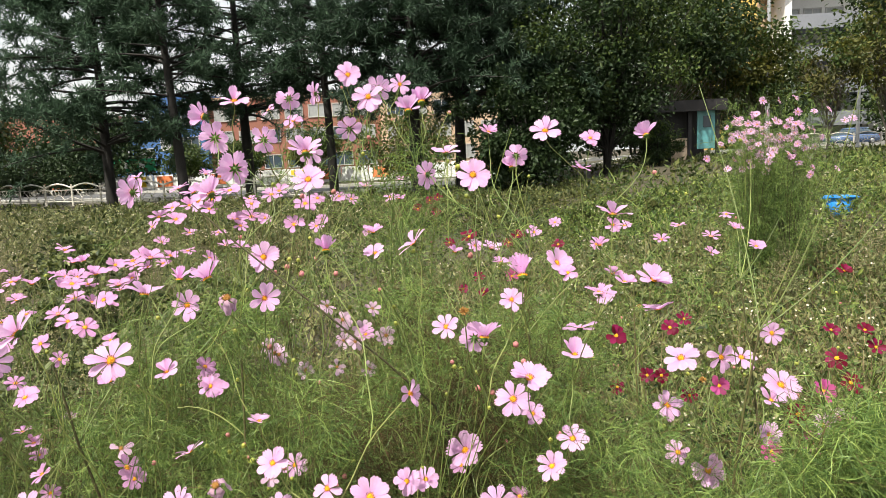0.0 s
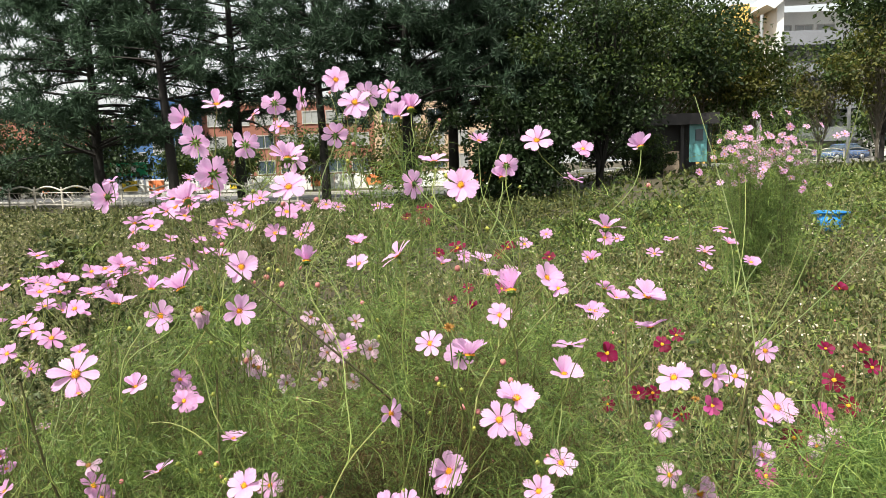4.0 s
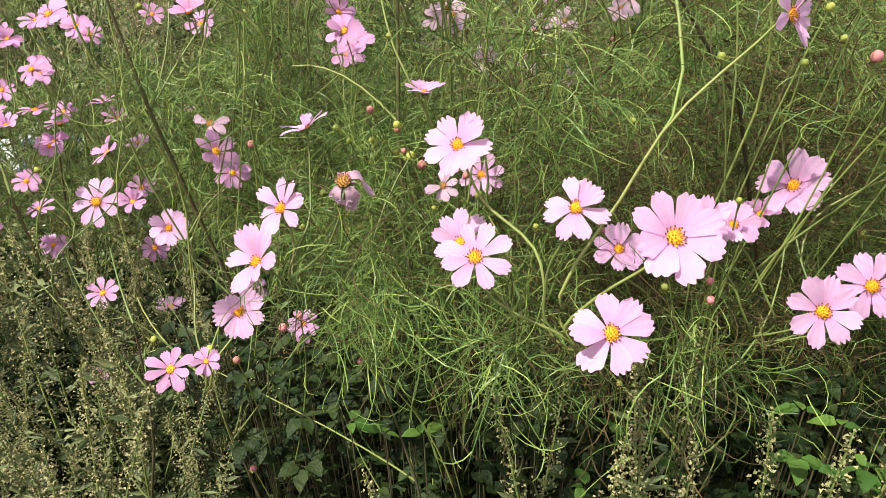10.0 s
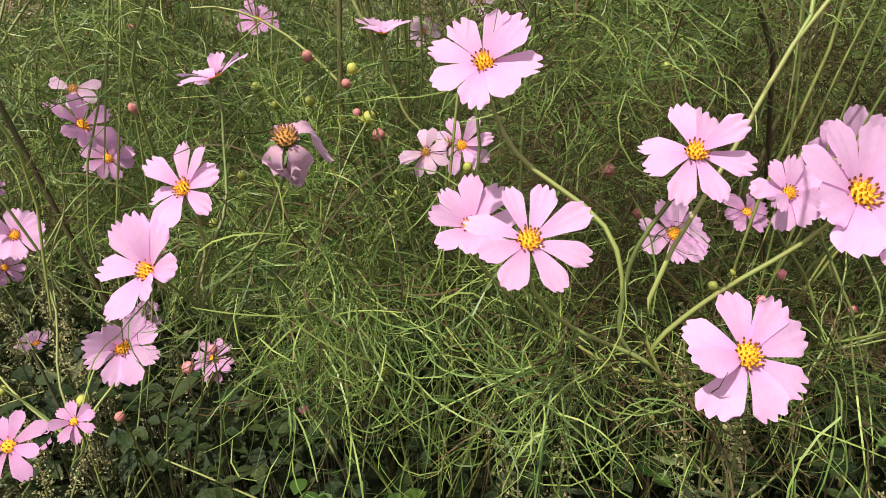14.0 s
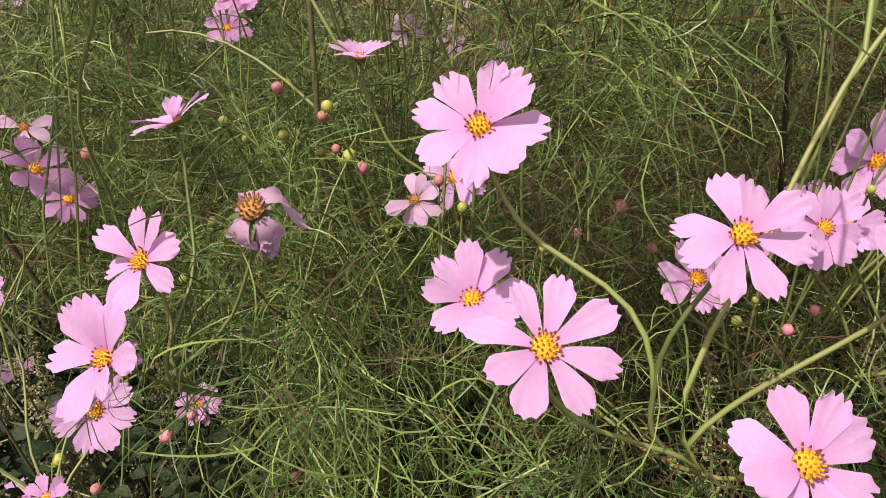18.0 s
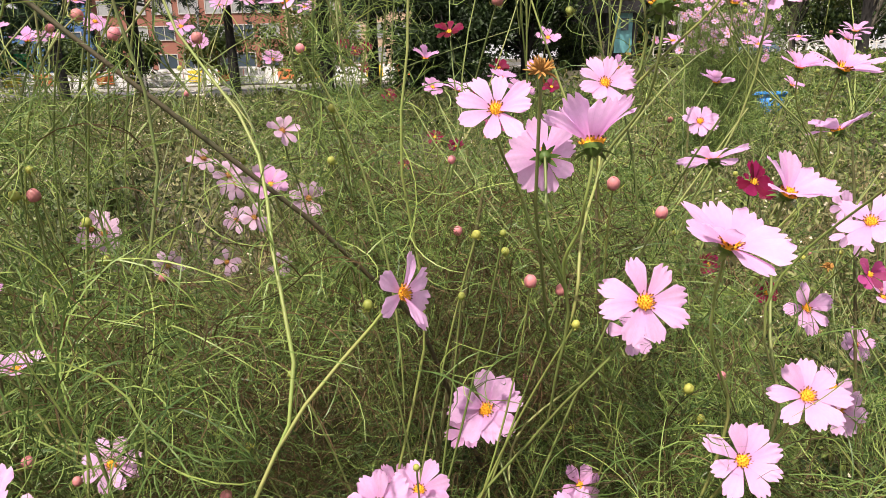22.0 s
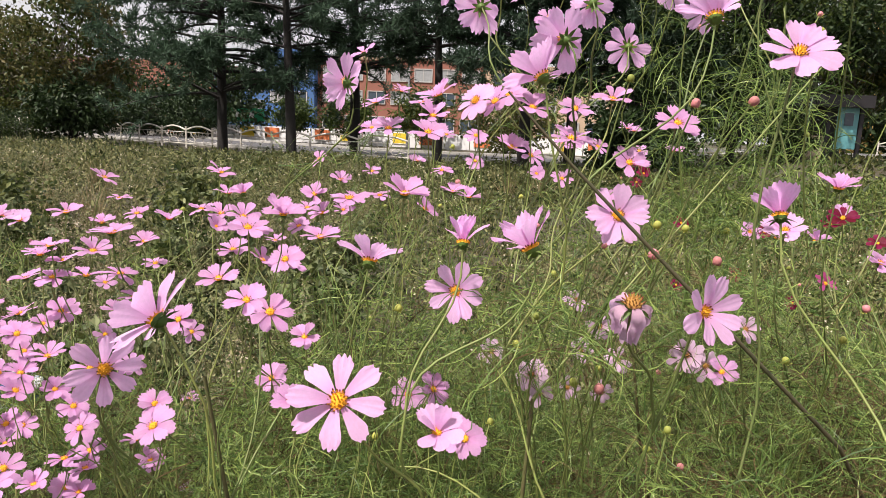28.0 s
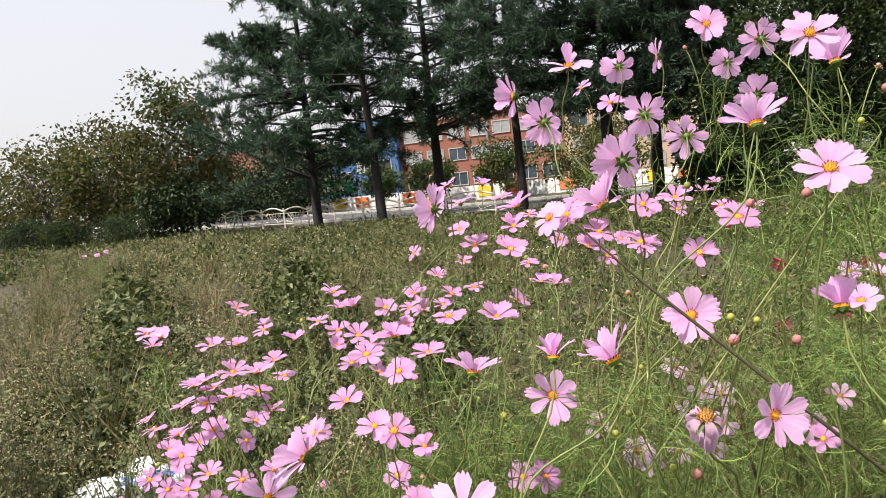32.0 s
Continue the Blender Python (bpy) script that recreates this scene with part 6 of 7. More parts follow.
# the front edge hangs over the weeds
hang = 7000
sx = np.r_[sx, RNG.uniform(-0.66, 0.75, hang)]
fringe = RNG.random(hang) ** 0.9
sz = np.r_[sz, 0.895 + 0.165 * fringe + 0.02 * np.sin(sx[-hang:] * 23)]
sy = np.r_[sy, RNG.uniform(1.0, 1.12, hang) + 0.11 * (1 - fringe)]
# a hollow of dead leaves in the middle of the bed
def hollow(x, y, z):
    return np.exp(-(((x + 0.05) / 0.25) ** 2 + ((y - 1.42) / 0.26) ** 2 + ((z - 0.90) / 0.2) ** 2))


ok = RNG.random(len(sx)) > 0.85 * np.exp(-(((sx + 0.06) / 0.14) ** 2 + ((sy - 1.36) / 0.18) ** 2 + ((sz - 0.95) / 0.14) ** 2))
sx, sy, sz = sx[ok], sy[ok], sz[ok]
SUN_WAY = unit(np.array([-3.2, -4.4, 9.0]))  # and towards the light


def clear_of_blooms(at, reach=0.062):
    """Leaves stand back from each bloom on its open side."""
    ok = np.ones(len(at), bool)
    for q in BLOOMS:
        off = at + [0, 0, 0.02] - q
        for out_way, far, wide in ((unit(OPEN_SIDE - q), 0.5, reach), (SUN_WAY, 0.22, reach * 0.75)):
            out = off @ out_way
            side = np.linalg.norm(off - out[:, None] * out_way, axis=1)
            ok &= ~((out > -0.03) & (out < far) & (side < wide))
    return ok


ok = clear_of_blooms(np.stack([sx, sy, sz], -1)) & (sz > 0.86 - 0.5 * (sy - 1.05))
sx, sy, sz = sx[ok], sy[ok], sz[ok]
home = np.argmin(np.stack([np.hypot(sx - q["xy"][0], sy - q["xy"][1]) for q in PLANTS]), 0)
for i, q in enumerate(PLANTS):
    root, z0 = q["root"], q["z"]
    base = np.array([*q["xy"], z0])
    # woody stem and side branches
    front = q["xy"][1] < 1.27
    high = 0.74 if front else {"PALE": 1.12, "MID": 0.8, "RED": 0.62}[q["kind"]] + z0 * 0.7
    lean = np.array([random.gauss(0, 0.10), random.gauss(0, 0.06)])
    s = np.linspace(0, 1, 8)[:, None]
    main = base + s * np.array([lean[0], lean[1], high - z0]) + 0.02 * np.sin(s * 5 + i) * np.array([1, 0.5, 0])
    v, f = tubes(local(q, main)[None], np.linspace(0.0055, 0.002, 8)[None] * (0.6 if front else 1.0), 7)
    part("stem", mesh("stem", v, f, OLDSTEM if front else WOODYSTEM, smooth=True), root)
    nb = {"PALE": 9, "MID": 7, "RED": 6}[q["kind"]]
    pick = RNG.integers(2, 8, nb)
    az = RNG.uniform(0, 2 * np.pi, nb)
    br = arcs(main[pick], np.stack([np.cos(az), np.abs(np.sin(az)) * 0.7, RNG.uniform(0.5, 1.3, nb)], -1), RNG.uniform(0.2, 0.42, nb) * (1.0 if q["kind"] == "PALE" and not front else 0.5), np.full(nb, -0.15), 7, 0.25)
    for b in br:
        v, f = tubes(b[None] - base, np.linspace(0.0015, 0.0008, 7)[None], 6)
        part("branch", mesh("branch", v, f, STEM, smooth=True), root)
    # buds on thin stalks by the branches' ends
    ends, nbuds = list(br[:, -1]) + [p[4] for p in q["stalks"]], {"PALE": 11, "MID": 6, "RED": 4}[q["kind"]]
    for b in range(nbuds):
        e = ends[random.randrange(len(ends))]
        tip = e + np.array([random.gauss(0, 0.05), random.gauss(0.02, 0.05), random.uniform(0.0, 0.09)])
        if tip[1] < 1.0 + 0.5 * max(0.0, tip[2] - 1.2):
            tip[1] = 1.05 + random.random() * 0.1
        if not clear_of_blooms(tip[None], 0.05)[0]:
            continue
        u = np.linspace(0, 1, 8)[:, None]
        foot = e + np.array([0, 0.04, -0.16])
        path = (1 - u) ** 2 * foot + 2 * u * (1 - u) * (e * 0.7 + tip * 0.3 - [0, 0, 0.02]) + u ** 2 * tip
        up = unit(path[-1] - path[-2])
        v, f = tubes(path[None] - base, np.interp(np.linspace(0, 1, 8), [0, 0.2, 1], [0.0003, 0.0011, 0.0008])[None], 5)
        part("bud_stalk", mesh("bud_stalk", v, f, STEM, smooth=True), root)
        part("bud", BUDS[min(2, int(random.random() * 3.2) % 3)], root, m=Matrix.Translation(tip - base) @ Vector(up).to_track_quat("Z", "Y").to_matrix().to_4x4() @ Matrix.Scale(random.uniform(0.0062, 0.0112), 4))
    if random.random() < 0.25:
        e = br[random.randrange(nb), -1]
        part("seed_head", SEEDHEAD, root, "dry brown seed head", m=Matrix.Translation(e - base) @ Matrix.Scale(0.013, 4))
    # leaves: through the mass, and along the stalks
    mine = home == i
    at = np.stack([sx[mine], sy[mine], sz[mine]], -1)
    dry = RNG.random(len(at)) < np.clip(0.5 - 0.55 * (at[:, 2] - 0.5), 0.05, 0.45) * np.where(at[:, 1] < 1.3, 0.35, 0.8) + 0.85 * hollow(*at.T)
    if q["stalks"]:
        allp = np.concatenate([p[2:10] * (1 - w) + p[1:9] * w for p in q["stalks"] for w in (0.0, 0.5)])
        extra = allp[RNG.integers(0, len(allp), min(len(allp) * 2, 420))]
        extra = extra[clear_of_blooms(extra) & (extra[:, 2] > 0.9 - 0.4 * (extra[:, 1] - 1.05))]
        at, dry = np.concatenate([at, extra]), np.r_[dry, np.zeros(len(extra), bool)]
    if len(at) == 0:
        continue
    way = RNG.normal(size=(len(at), 3)) * 0.9 + [0, -0.25, 0.6]
    way[:, 2] -= 0.65 * (at[:, 1] < 1.15) * (at[:, 2] < 0.98)
    way[:, 1] -= 0.35 * (at[:, 1] < 1.15)
    ok = clear_of_blooms(at + 0.055 * unit(way), 0.058)
    at, way, dry = at[ok], way[ok], dry[ok]
    close = (at[:, 1] < 1.5) & (np.abs(at[:, 0] + 0.05) < 0.6) & (at[:, 2] > 0.75)
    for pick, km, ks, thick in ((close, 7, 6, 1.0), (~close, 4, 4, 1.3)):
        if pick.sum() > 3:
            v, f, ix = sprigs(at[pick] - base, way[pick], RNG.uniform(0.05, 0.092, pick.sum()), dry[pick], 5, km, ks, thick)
            part("foliage", mesh("foliage", v, f, [THREAD, DRYSHADETHREAD], ix), root)

# leafy shoots without flowers rise from the back of the bed
shoots = PLANTS[5]
for sx0, sy0, top_z in ((-0.20, 1.80, 1.60), (-0.13, 1.78, 1.66), (-0.07, 1.84, 1.58), (0.02, 1.9, 1.5)):
    s = np.linspace(0, 1, 9)[:, None]
    path = np.array([*shoots["xy"], 0.75]) * (1 - s) + np.array([sx0, sy0, top_z]) * s + 0.025 * np.sin(s * 5 + sx0 * 30) * np.array([1, 0.4, 0])
    v, f = tubes(local(shoots, path)[None], np.linspace(0.0032, 0.001, 9)[None], 6)
    part("shoot", mesh("shoot", v, f, STEM, smooth=True), shoots["root"])
    u = RNG.uniform(4.0, 8.0, 48)
    i0 = np.minimum(u.astype(int), 7)
    at = path[i0] * (1 - (u - i0))[:, None] + path[i0 + 1] * (u - i0)[:, None]
    v, f, ix = sprigs(local(shoots, at), RNG.normal(size=(48, 3)) * [1, 1, 0.5] + [0, 0, 0.7], RNG.uniform(0.06, 0.11, 48), None, 5, 7, 5, 1.0)
    part("foliage", mesh("foliage", v, f, [THREAD, DRYSHADETHREAD], ix), shoots["root"])

# a spent head stands out of the bed
gone = PLANTS[3]
tip = np.array([0.041, 1.161, 1.235])
path = np.stack([tip, tip + [0.004, 0.03, -0.09], tip + [0.03, 0.09, -0.22], np.array([*gone["xy"], 0.85])])
v, f = tubes(local(gone, path)[None], np.array([[0.0012, 0.0013, 0.0014, 0.0018]]), 6)
part("stalk", mesh("stalk", v, f, STEM, smooth=True), gone["root"])
part("seed_head", SEEDHEAD, gone["root"], "dry orange brown seed head", m=Matrix.Translation(local(gone, tip)) @ Matrix.Scale(0.0125, 4))

# one old stem leans low through the bed
old = PLANTS[2]
lean = np.array([(0.06, 1.52, 0.70), (-0.03, 1.38, 0.99), (-0.119, 1.288, 1.121), (-0.257, 1.272, 1.251), (-0.379, 1.255, 1.367), (-0.44, 1.25, 1.43)])
v, f = tubes(local(old, lean)[None], np.array([[0.0026, 0.0024, 0.0021, 0.0019, 0.0015, 0.0009]]), 8)
part("leaning_stem", mesh("leaning_stem", v, f, OLDSTEM, smooth=True), old["root"], "thick brown leaning stem")
u = RNG.uniform(0.6, 4.9, 70)
i0 = u.astype(int)
at = lean[i0] * (1 - (u - i0))[:, None] + lean[i0 + 1] * (u - i0)[:, None]
ok = clear_of_blooms(at)
v, f, ix = sprigs(local(old, at[ok]), RNG.normal(size=(ok.sum(), 3)) + [0, 0.2, 0.5], RNG.uniform(0.04, 0.08, ok.sum()), None, 5, 7, 5, 0.8)
part("foliage", mesh("foliage", v, f, [THREAD, DRYSHADETHREAD], ix), old["root"])

# ---- buds that stand out of the leaves ----
def bud_at(kind, tip, size):
    """A bud on a thin curved stalk that rises from the nearest plant."""
    tip = np.array(tip)
    owner = min((q for q in PLANTS if q["kind"] != "RED"), key=lambda q: np.hypot(*(q["xy"] - tip[:2])))
    base = np.array([*owner["xy"], owner["z"]])
    off = base[:2] - tip[:2]
    foot = np.array([*(tip[:2] + off * min(1.0, 0.10 / max(np.hypot(*off), 0.01)) + [0, 0.04]), tip[2] - random.uniform(0.26, 0.38)])
    mid = tip * 0.5 + foot * 0.5 + np.array([random.gauss(0, 0.02), 0.02, random.uniform(0.0, 0.05)])
    s = np.linspace(0, 1, 9)[:, None]
    path = (1 - s) ** 2 * tip + 2 * s * (1 - s) * mid + s ** 2 * foot
    v, f = tubes(local(owner, path)[None], np.interp(np.linspace(0, 1, 9), [0, 0.8, 1], [0.0008, 0.0012, 0.0003])[None], 5)
    part("bud_stalk", mesh("bud_stalk", v, f, STEM, smooth=True), owner["root"])
    up = unit(path[0] - path[1])
    part("bud", BUDS[kind], owner["root"], m=Matrix.Translation(tip - base) @ Vector(up).to_track_quat("Z", "Y").to_matrix().to_4x4() @ Matrix.Scale(size, 4))


bud_at(2, (-0.412, 1.247, 0.997), 0.0077)
bud_at(2, (-0.546, 1.223, 0.957), 0.0081)
bud_at(2, (-0.401, 1.143, 0.745), 0.0065)
bud_at(0, (-0.283, 1.200, 0.931), 0.0066)
bud_at(2, (-0.206, 1.219, 0.905), 0.0067)
bud_at(0, (-0.125, 1.199, 0.725), 0.0069)
bud_at(2, (-0.043, 1.244, 0.816), 0.0084)
bud_at(2, (-0.477, 1.159, 0.783), 0.0069)
bud_at(2, (-0.494, 1.149, 0.771), 0.0094)
bud_at(0, (-0.415, 1.255, 0.961), 0.0070)
bud_at(0, (-0.405, 1.268, 0.956), 0.0053)
bud_at(0, (-0.394, 1.271, 0.943), 0.0069)
bud_at(2, (-0.372, 1.235, 0.958), 0.0060)
bud_at(0, (-0.453, 1.279, 0.950), 0.0067)
bud_at(0, (-0.465, 1.272, 0.966), 0.0077)
bud_at(2, (-0.362, 1.264, 0.933), 0.0098)
bud_at(1, (-0.476, 1.188, 0.879), 0.0070)
bud_at(0, (-0.093, 1.213, 0.842), 0.0075)
bud_at(0, (-0.066, 1.256, 0.834), 0.0055)
bud_at(2, (-0.158, 1.208, 0.900), 0.0064)
bud_at(2, (-0.559, 1.145, 0.718), 0.0084)
bud_at(1, (-0.185, 1.272, 0.929), 0.0059)
bud_at(1, (-0.228, 1.231, 0.887), 0.0060)
bud_at(1, (-0.419, 1.138, 0.788), 0.0063)
bud_at(0, (-0.340, 1.162, 0.774), 0.0076)
bud_at(2, (-0.338, 1.305, 1.148), 0.0099)
bud_at(0, (-0.363, 1.324, 1.145), 0.0083)
bud_at(0, (-0.340, 1.310, 1.168), 0.0056)
bud_at(2, (0.059, 1.270, 1.065), 0.0103)
bud_at(2, (0.085, 1.270, 1.056), 0.0089)
bud_at(0, (-0.000, 1.257, 1.060), 0.0058)
bud_at(0, (0.016, 1.282, 1.104), 0.0070)
bud_at(1, (0.029, 1.228, 1.118), 0.0049)
bud_at(2, (0.132, 1.287, 1.141), 0.0104)
bud_at(2, (0.140, 1.204, 1.134), 0.0084)
bud_at(2, (-0.299, 1.212, 0.945), 0.0066)
bud_at(2, (-0.185, 1.189, 0.938), 0.0086)
bud_at(0, (-0.344, 1.247, 0.890), 0.0055)
bud_at(2, (0.201, 1.213, 0.997), 0.0065)
bud_at(0, (0.187, 1.214, 0.960), 0.0062)
bud_at(0, (0.186, 1.236, 0.975), 0.0083)
bud_at(2, (0.253, 1.165, 0.888), 0.0098)
bud_at(0, (-0.044, 1.185, 0.953), 0.0050)
bud_at(2, (-0.055, 1.190, 0.867), 0.0064)
bud_at(0, (0.077, 1.196, 1.055), 0.0058)
bud_at(2, (-0.383, 1.248, 0.977), 0.0069)
bud_at(0, (-0.364, 1.194, 0.999), 0.0068)
bud_at(1, (-0.074, 1.223, 1.069), 0.0074)
bud_at(1, (-0.142, 1.267, 0.996), 0.0065)
bud_at(2, (-0.266, 1.356, 1.431), 0.0088)
bud_at(0, (-0.328, 1.379, 1.455), 0.0075)
bud_at(2, (-0.208, 1.376, 1.436), 0.0093)
bud_at(2, (-0.220, 1.401, 1.269), 0.0095)
bud_at(0, (-0.294, 1.333, 1.312), 0.0076)
bud_at(0, (-0.404, 1.283, 1.222), 0.0061)
bud_at(0, (-0.427, 1.372, 1.165), 0.0077)
bud_at(2, (-0.251, 1.317, 1.070), 0.0070)
bud_at(0, (-0.288, 1.299, 1.093), 0.0071)
bud_at(0, (-0.278, 1.253, 1.135), 0.0067)
bud_at(2, (0.005, 1.365, 1.155), 0.0072)
bud_at(0, (-0.101, 1.362, 1.205), 0.0070)
bud_at(2, (0.009, 1.362, 1.088), 0.0084)
bud_at(0, (0.055, 1.366, 1.064), 0.0081)
bud_at(2, (-0.116, 1.286, 1.255), 0.0064)
bud_at(2, (0.054, 1.396, 1.296), 0.0109)
bud_at(0, (-0.271, 1.311, 1.313), 0.0066)
bud_at(0, (-0.149, 1.396, 1.507), 0.0066)
bud_at(2, (-0.132, 1.371, 1.537), 0.0078)
bud_at(0, (-0.541, 1.287, 1.217), 0.0071)
bud_at(0, (-0.554, 1.259, 1.091), 0.0064)
bud_at(0, (-0.391, 1.360, 1.250), 0.0058)

# ---- tall cosmos by the path to the east ----
east = [(2.60, 6.4), (2.78, 6.6), (2.95, 6.35)]
for k, (ex, ey) in enumerate(east):
    z0 = float(rise(ex, ey))
    root = thing("cosmos_plant", "tall cosmos crowded with pale pink flowers", "flower plant", "cosmos plants by the path", (ex, ey, z0))
    n = 40
    az, tilt = RNG.uniform(0, 2 * np.pi, n), RNG.uniform(0.02, 0.22, n)
    ln = RNG.uniform(1.3, 1.65, n)
    st = arcs(np.zeros((n, 3)), np.stack([np.cos(az) * tilt, np.sin(az) * tilt, np.ones(n)], -1), ln, np.full(n, 0.06), 8, 0.08)
    v, f = tubes(st, np.linspace(0.0022, 0.0012, 8)[None] * np.ones((n, 1)), 5)
    tagged(part("stem_tuft", mesh("stem_tuft", v, f, OLDSTEM), root), kind="stuff")
    who = RNG.integers(0, n, 1100)
    t = RNG.integers(1, 8, 1100)
    v, f, ix = sprigs(st[who, t] + RNG.normal(size=(1100, 3)) * 0.05, RNG.normal(size=(1100, 3)) + [0, 0, 0.6], RNG.uniform(0.09, 0.17, 1100), side=6, thick=1.5)
    part("foliage", mesh("foliage", v, f, [THREAD, DRYSHADETHREAD], ix), root)
    for i in range(n):
        c = random.choice((PALE, PALE, MID))
        e = st[i, -1]
        face = unit(np.array([random.gauss(0, 0.6), -0.7, random.uniform(0.1, 0.9)]))
        head = part("flower", CALYX, root, m=Matrix.Translation(e) @ Vector(face).to_track_quat("Z", "Y").to_matrix().to_4x4() @ Matrix.Scale(random.uniform(0.032, 0.042), 4))
        part("disc", SMALLDISCS[i % 2], head)
        for j in range(8):
            part("petal", random.choice(PETALS[c.name]), head, m=Matrix.Rotation(j * math.pi / 4, 4, "Z") @ Matrix.Rotation(radians(random.gauss(10, 7)), 4, "X"))


# ---- weeds: a carpet of blades, leaves and seed heads ----
def carpet(name, label, category, n, xr, yr, hmin, hmax, mats, leaf, blade, seeds=0.0, dens=None, blades=2):
    """n tufts over a stretch of ground: each some blades, some leaves and, at the tip, pale seed heads."""
    x, y = RNG.uniform(*xr, n * 2), yr[0] + (yr[1] - yr[0]) * RNG.random(n * 2) ** 1.9
    if dens is not None:
        keep = RNG.random(n * 2) < dens(x, y)
        x, y = x[keep], y[keep]
    x, y = x[:n], y[:n]
    n = len(x)
    ragged = np.sin(y * 2.1 + 1.3 * np.sin(y * 0.7)) * 0.25
    x, y = x + ragged + RNG.normal(size=n) * 0.12 * (xr[1] - xr[0] > 3), y + np.abs(RNG.normal(size=n)) * 0.06 + 0.05 * np.sin(x * 5)
    g = rise(x, y)
    scale = 1 + np.clip((y - 3) / 12, 0, 1.6)
    patch = 0.8 + 0.3 * np.sin(x * 0.9 + 2 * np.sin(y * 0.5)) * np.cos(y * 0.7 + x * 0.3) + 0.45 * np.sin(x * 3.1 + 1.7 * np.sin(y * 2.3)) * np.sin(y * 2.6 + 1.3 * np.sin(x * 1.9))
    h = RNG.uniform(hmin, hmax, n) * np.clip(patch, 0.35, 1.5) * RNG.uniform(0.6, 1.2, n)
    st = np.stack([x, y, g], -1)
    groups = []
    k = max(blades, 1)
    who = np.repeat(np.arange(n), k)
    start = st[who] + RNG.normal(size=(n * k, 3)) * [0.04, 0.04, 0] * scale[who][:, None]
    p = arcs(start, RNG.normal(size=(n * k, 3)) * [0.3, 0.3, 0] + [0, 0, 1], h[who] * RNG.uniform(0.6, 1.1, n * k), np.full(n * k, 0.05), 3, 0.22)
    v, f = strips(p, (blade * scale[who])[:, None] * np.array([[1, 0.8, 0.15]]))
    if blades:
        groups.append((v, f, 0))
    k = 7
    who = np.repeat(np.arange(n), k)
    c = st[who] + RNG.normal(size=(n * k, 3)) * [0.05, 0.05, 0] * scale[who][:, None] + np.stack([0 * who, 0 * who, h[who] * RNG.uniform(0.25, 1.0, n * k)], -1)
    v, f = leaves(c, RNG.normal(size=(n * k, 3)) + [0, -0.1, 0.35], leaf * scale[who] * RNG.uniform(0.5, 1.3, n * k), leaf * 0.42 * scale[who] * RNG.uniform(0.6, 1.2, n * k))
    groups.append((v, f, 1))
    if seeds:
        k = 5
        some = np.flatnonzero(RNG.random(n) < seeds)
        who = np.repeat(some, k)
        c = st[who] + RNG.normal(size=(len(who), 3)) * [0.035, 0.035, 0.03] + np.stack([0 * who, 0 * who, h[who] * RNG.uniform(0.9, 1.12, len(who))], -1)
        v, f = leaves(c, RNG.normal(size=(len(who), 3)), 0.018 * scale[who], 0.013 * scale[who])
        groups.append((v, f, 2))
    v, f, ix = joined(groups)
    return tagged(new(name, mesh(name, v, f, mats, ix)), label, category, kind="stuff")


def off_sack(x, y):
    """The weeds part around the sack."""
    return np.hypot((x + 2.72) / 0.5, (y - 2.76) / 0.42) > 1


carpet("dry_weeds", "dry brownish weeds with pale seed heads", "weeds", 9500, (-22, -0.6), (2.0, 25), 0.22, 0.46, [DRYGRASS, DRYLEAF, WHITEFLOWER], 0.055, 0.005, 0.10, lambda x, y: off_sack(x, y) * np.clip((1.1 - np.abs(x + 0.62 * y) / (0.46 * y + 0.9)) * 3, 0, 1), 1)
carpet("green_weeds", "mixed green weeds covering the old bed", "weeds", 5000, (-12, 4), (2.3, 26), 0.22, 0.46, [GRASS, WEED, WHITEFLOWER], 0.052, 0.006, 0.03, lambda x, y: np.clip((1.0 - np.abs(x + 0.15 * y) / (0.42 * y + 0.6)) * 3, 0, 1))
carpet("green_ground_cover", "bright green low weeds on the east bank", "weeds", 8000, (0.7, 9), (1.3, 16), 0.16, 0.34, [GRASS, COVERLEAF, WHITEFLOWER], 0.05, 0.005, 0.02, lambda x, y: np.clip((1.0 - np.abs(x - 0.05 - 0.42 * y) / (0.33 * y + 0.3)) * 3, 0, 1))
carpet("dry_grass_patch", "yellowed grass behind the cosmos bed", "grass", 5200, (-0.9, 4.2), (2.6, 9), 0.25, 0.45, [DRYGRASS, DRYLEAF, WHITEFLOWER], 0.045, 0.006, 0.05, None, 3)
carpet("far_grass", "rough grass below the trees", "grass", 4500, (-38, 30), (13, 36), 0.18, 0.36, [GRASS, WEED, DRYGRASS], 0.09, 0.012, 0.1, lambda x, y: (y < 27 - 0.5 * (x + 12)) | (x > -5))
# both layers under the bed use the leaf colour with shade in it
carpet("bed_undergrowth", "tangled undergrowth below the cosmos, leaves coloured dark for shade", "weeds", 3600, (-1.7, 1.7), (1.22, 3.0), 0.3, 0.55, [DRYGRASS, SHADEDWEED, DRYGRASS], 0.04, 0.002, 0.0, None, 0)
carpet("front_weeds", "leafy weeds along the front of the bed", "weeds", 1500, (-2.3, 1.4), (1.18, 1.7), 0.3, 0.48, [STEM, SHADEDWEED, SEEDSPIKE], 0.04, 0.002, 0.05, None, 0)
carpet("west_weeds", "grey green mugwort weeds beside the flowers", "weeds", 3000, (-5.0, -0.95), (0.8, 3.6), 0.4, 0.66, [STEM, MUGWORT, SEEDSPIKE], 0.042, 0.003, 0.25, off_sack, 1)

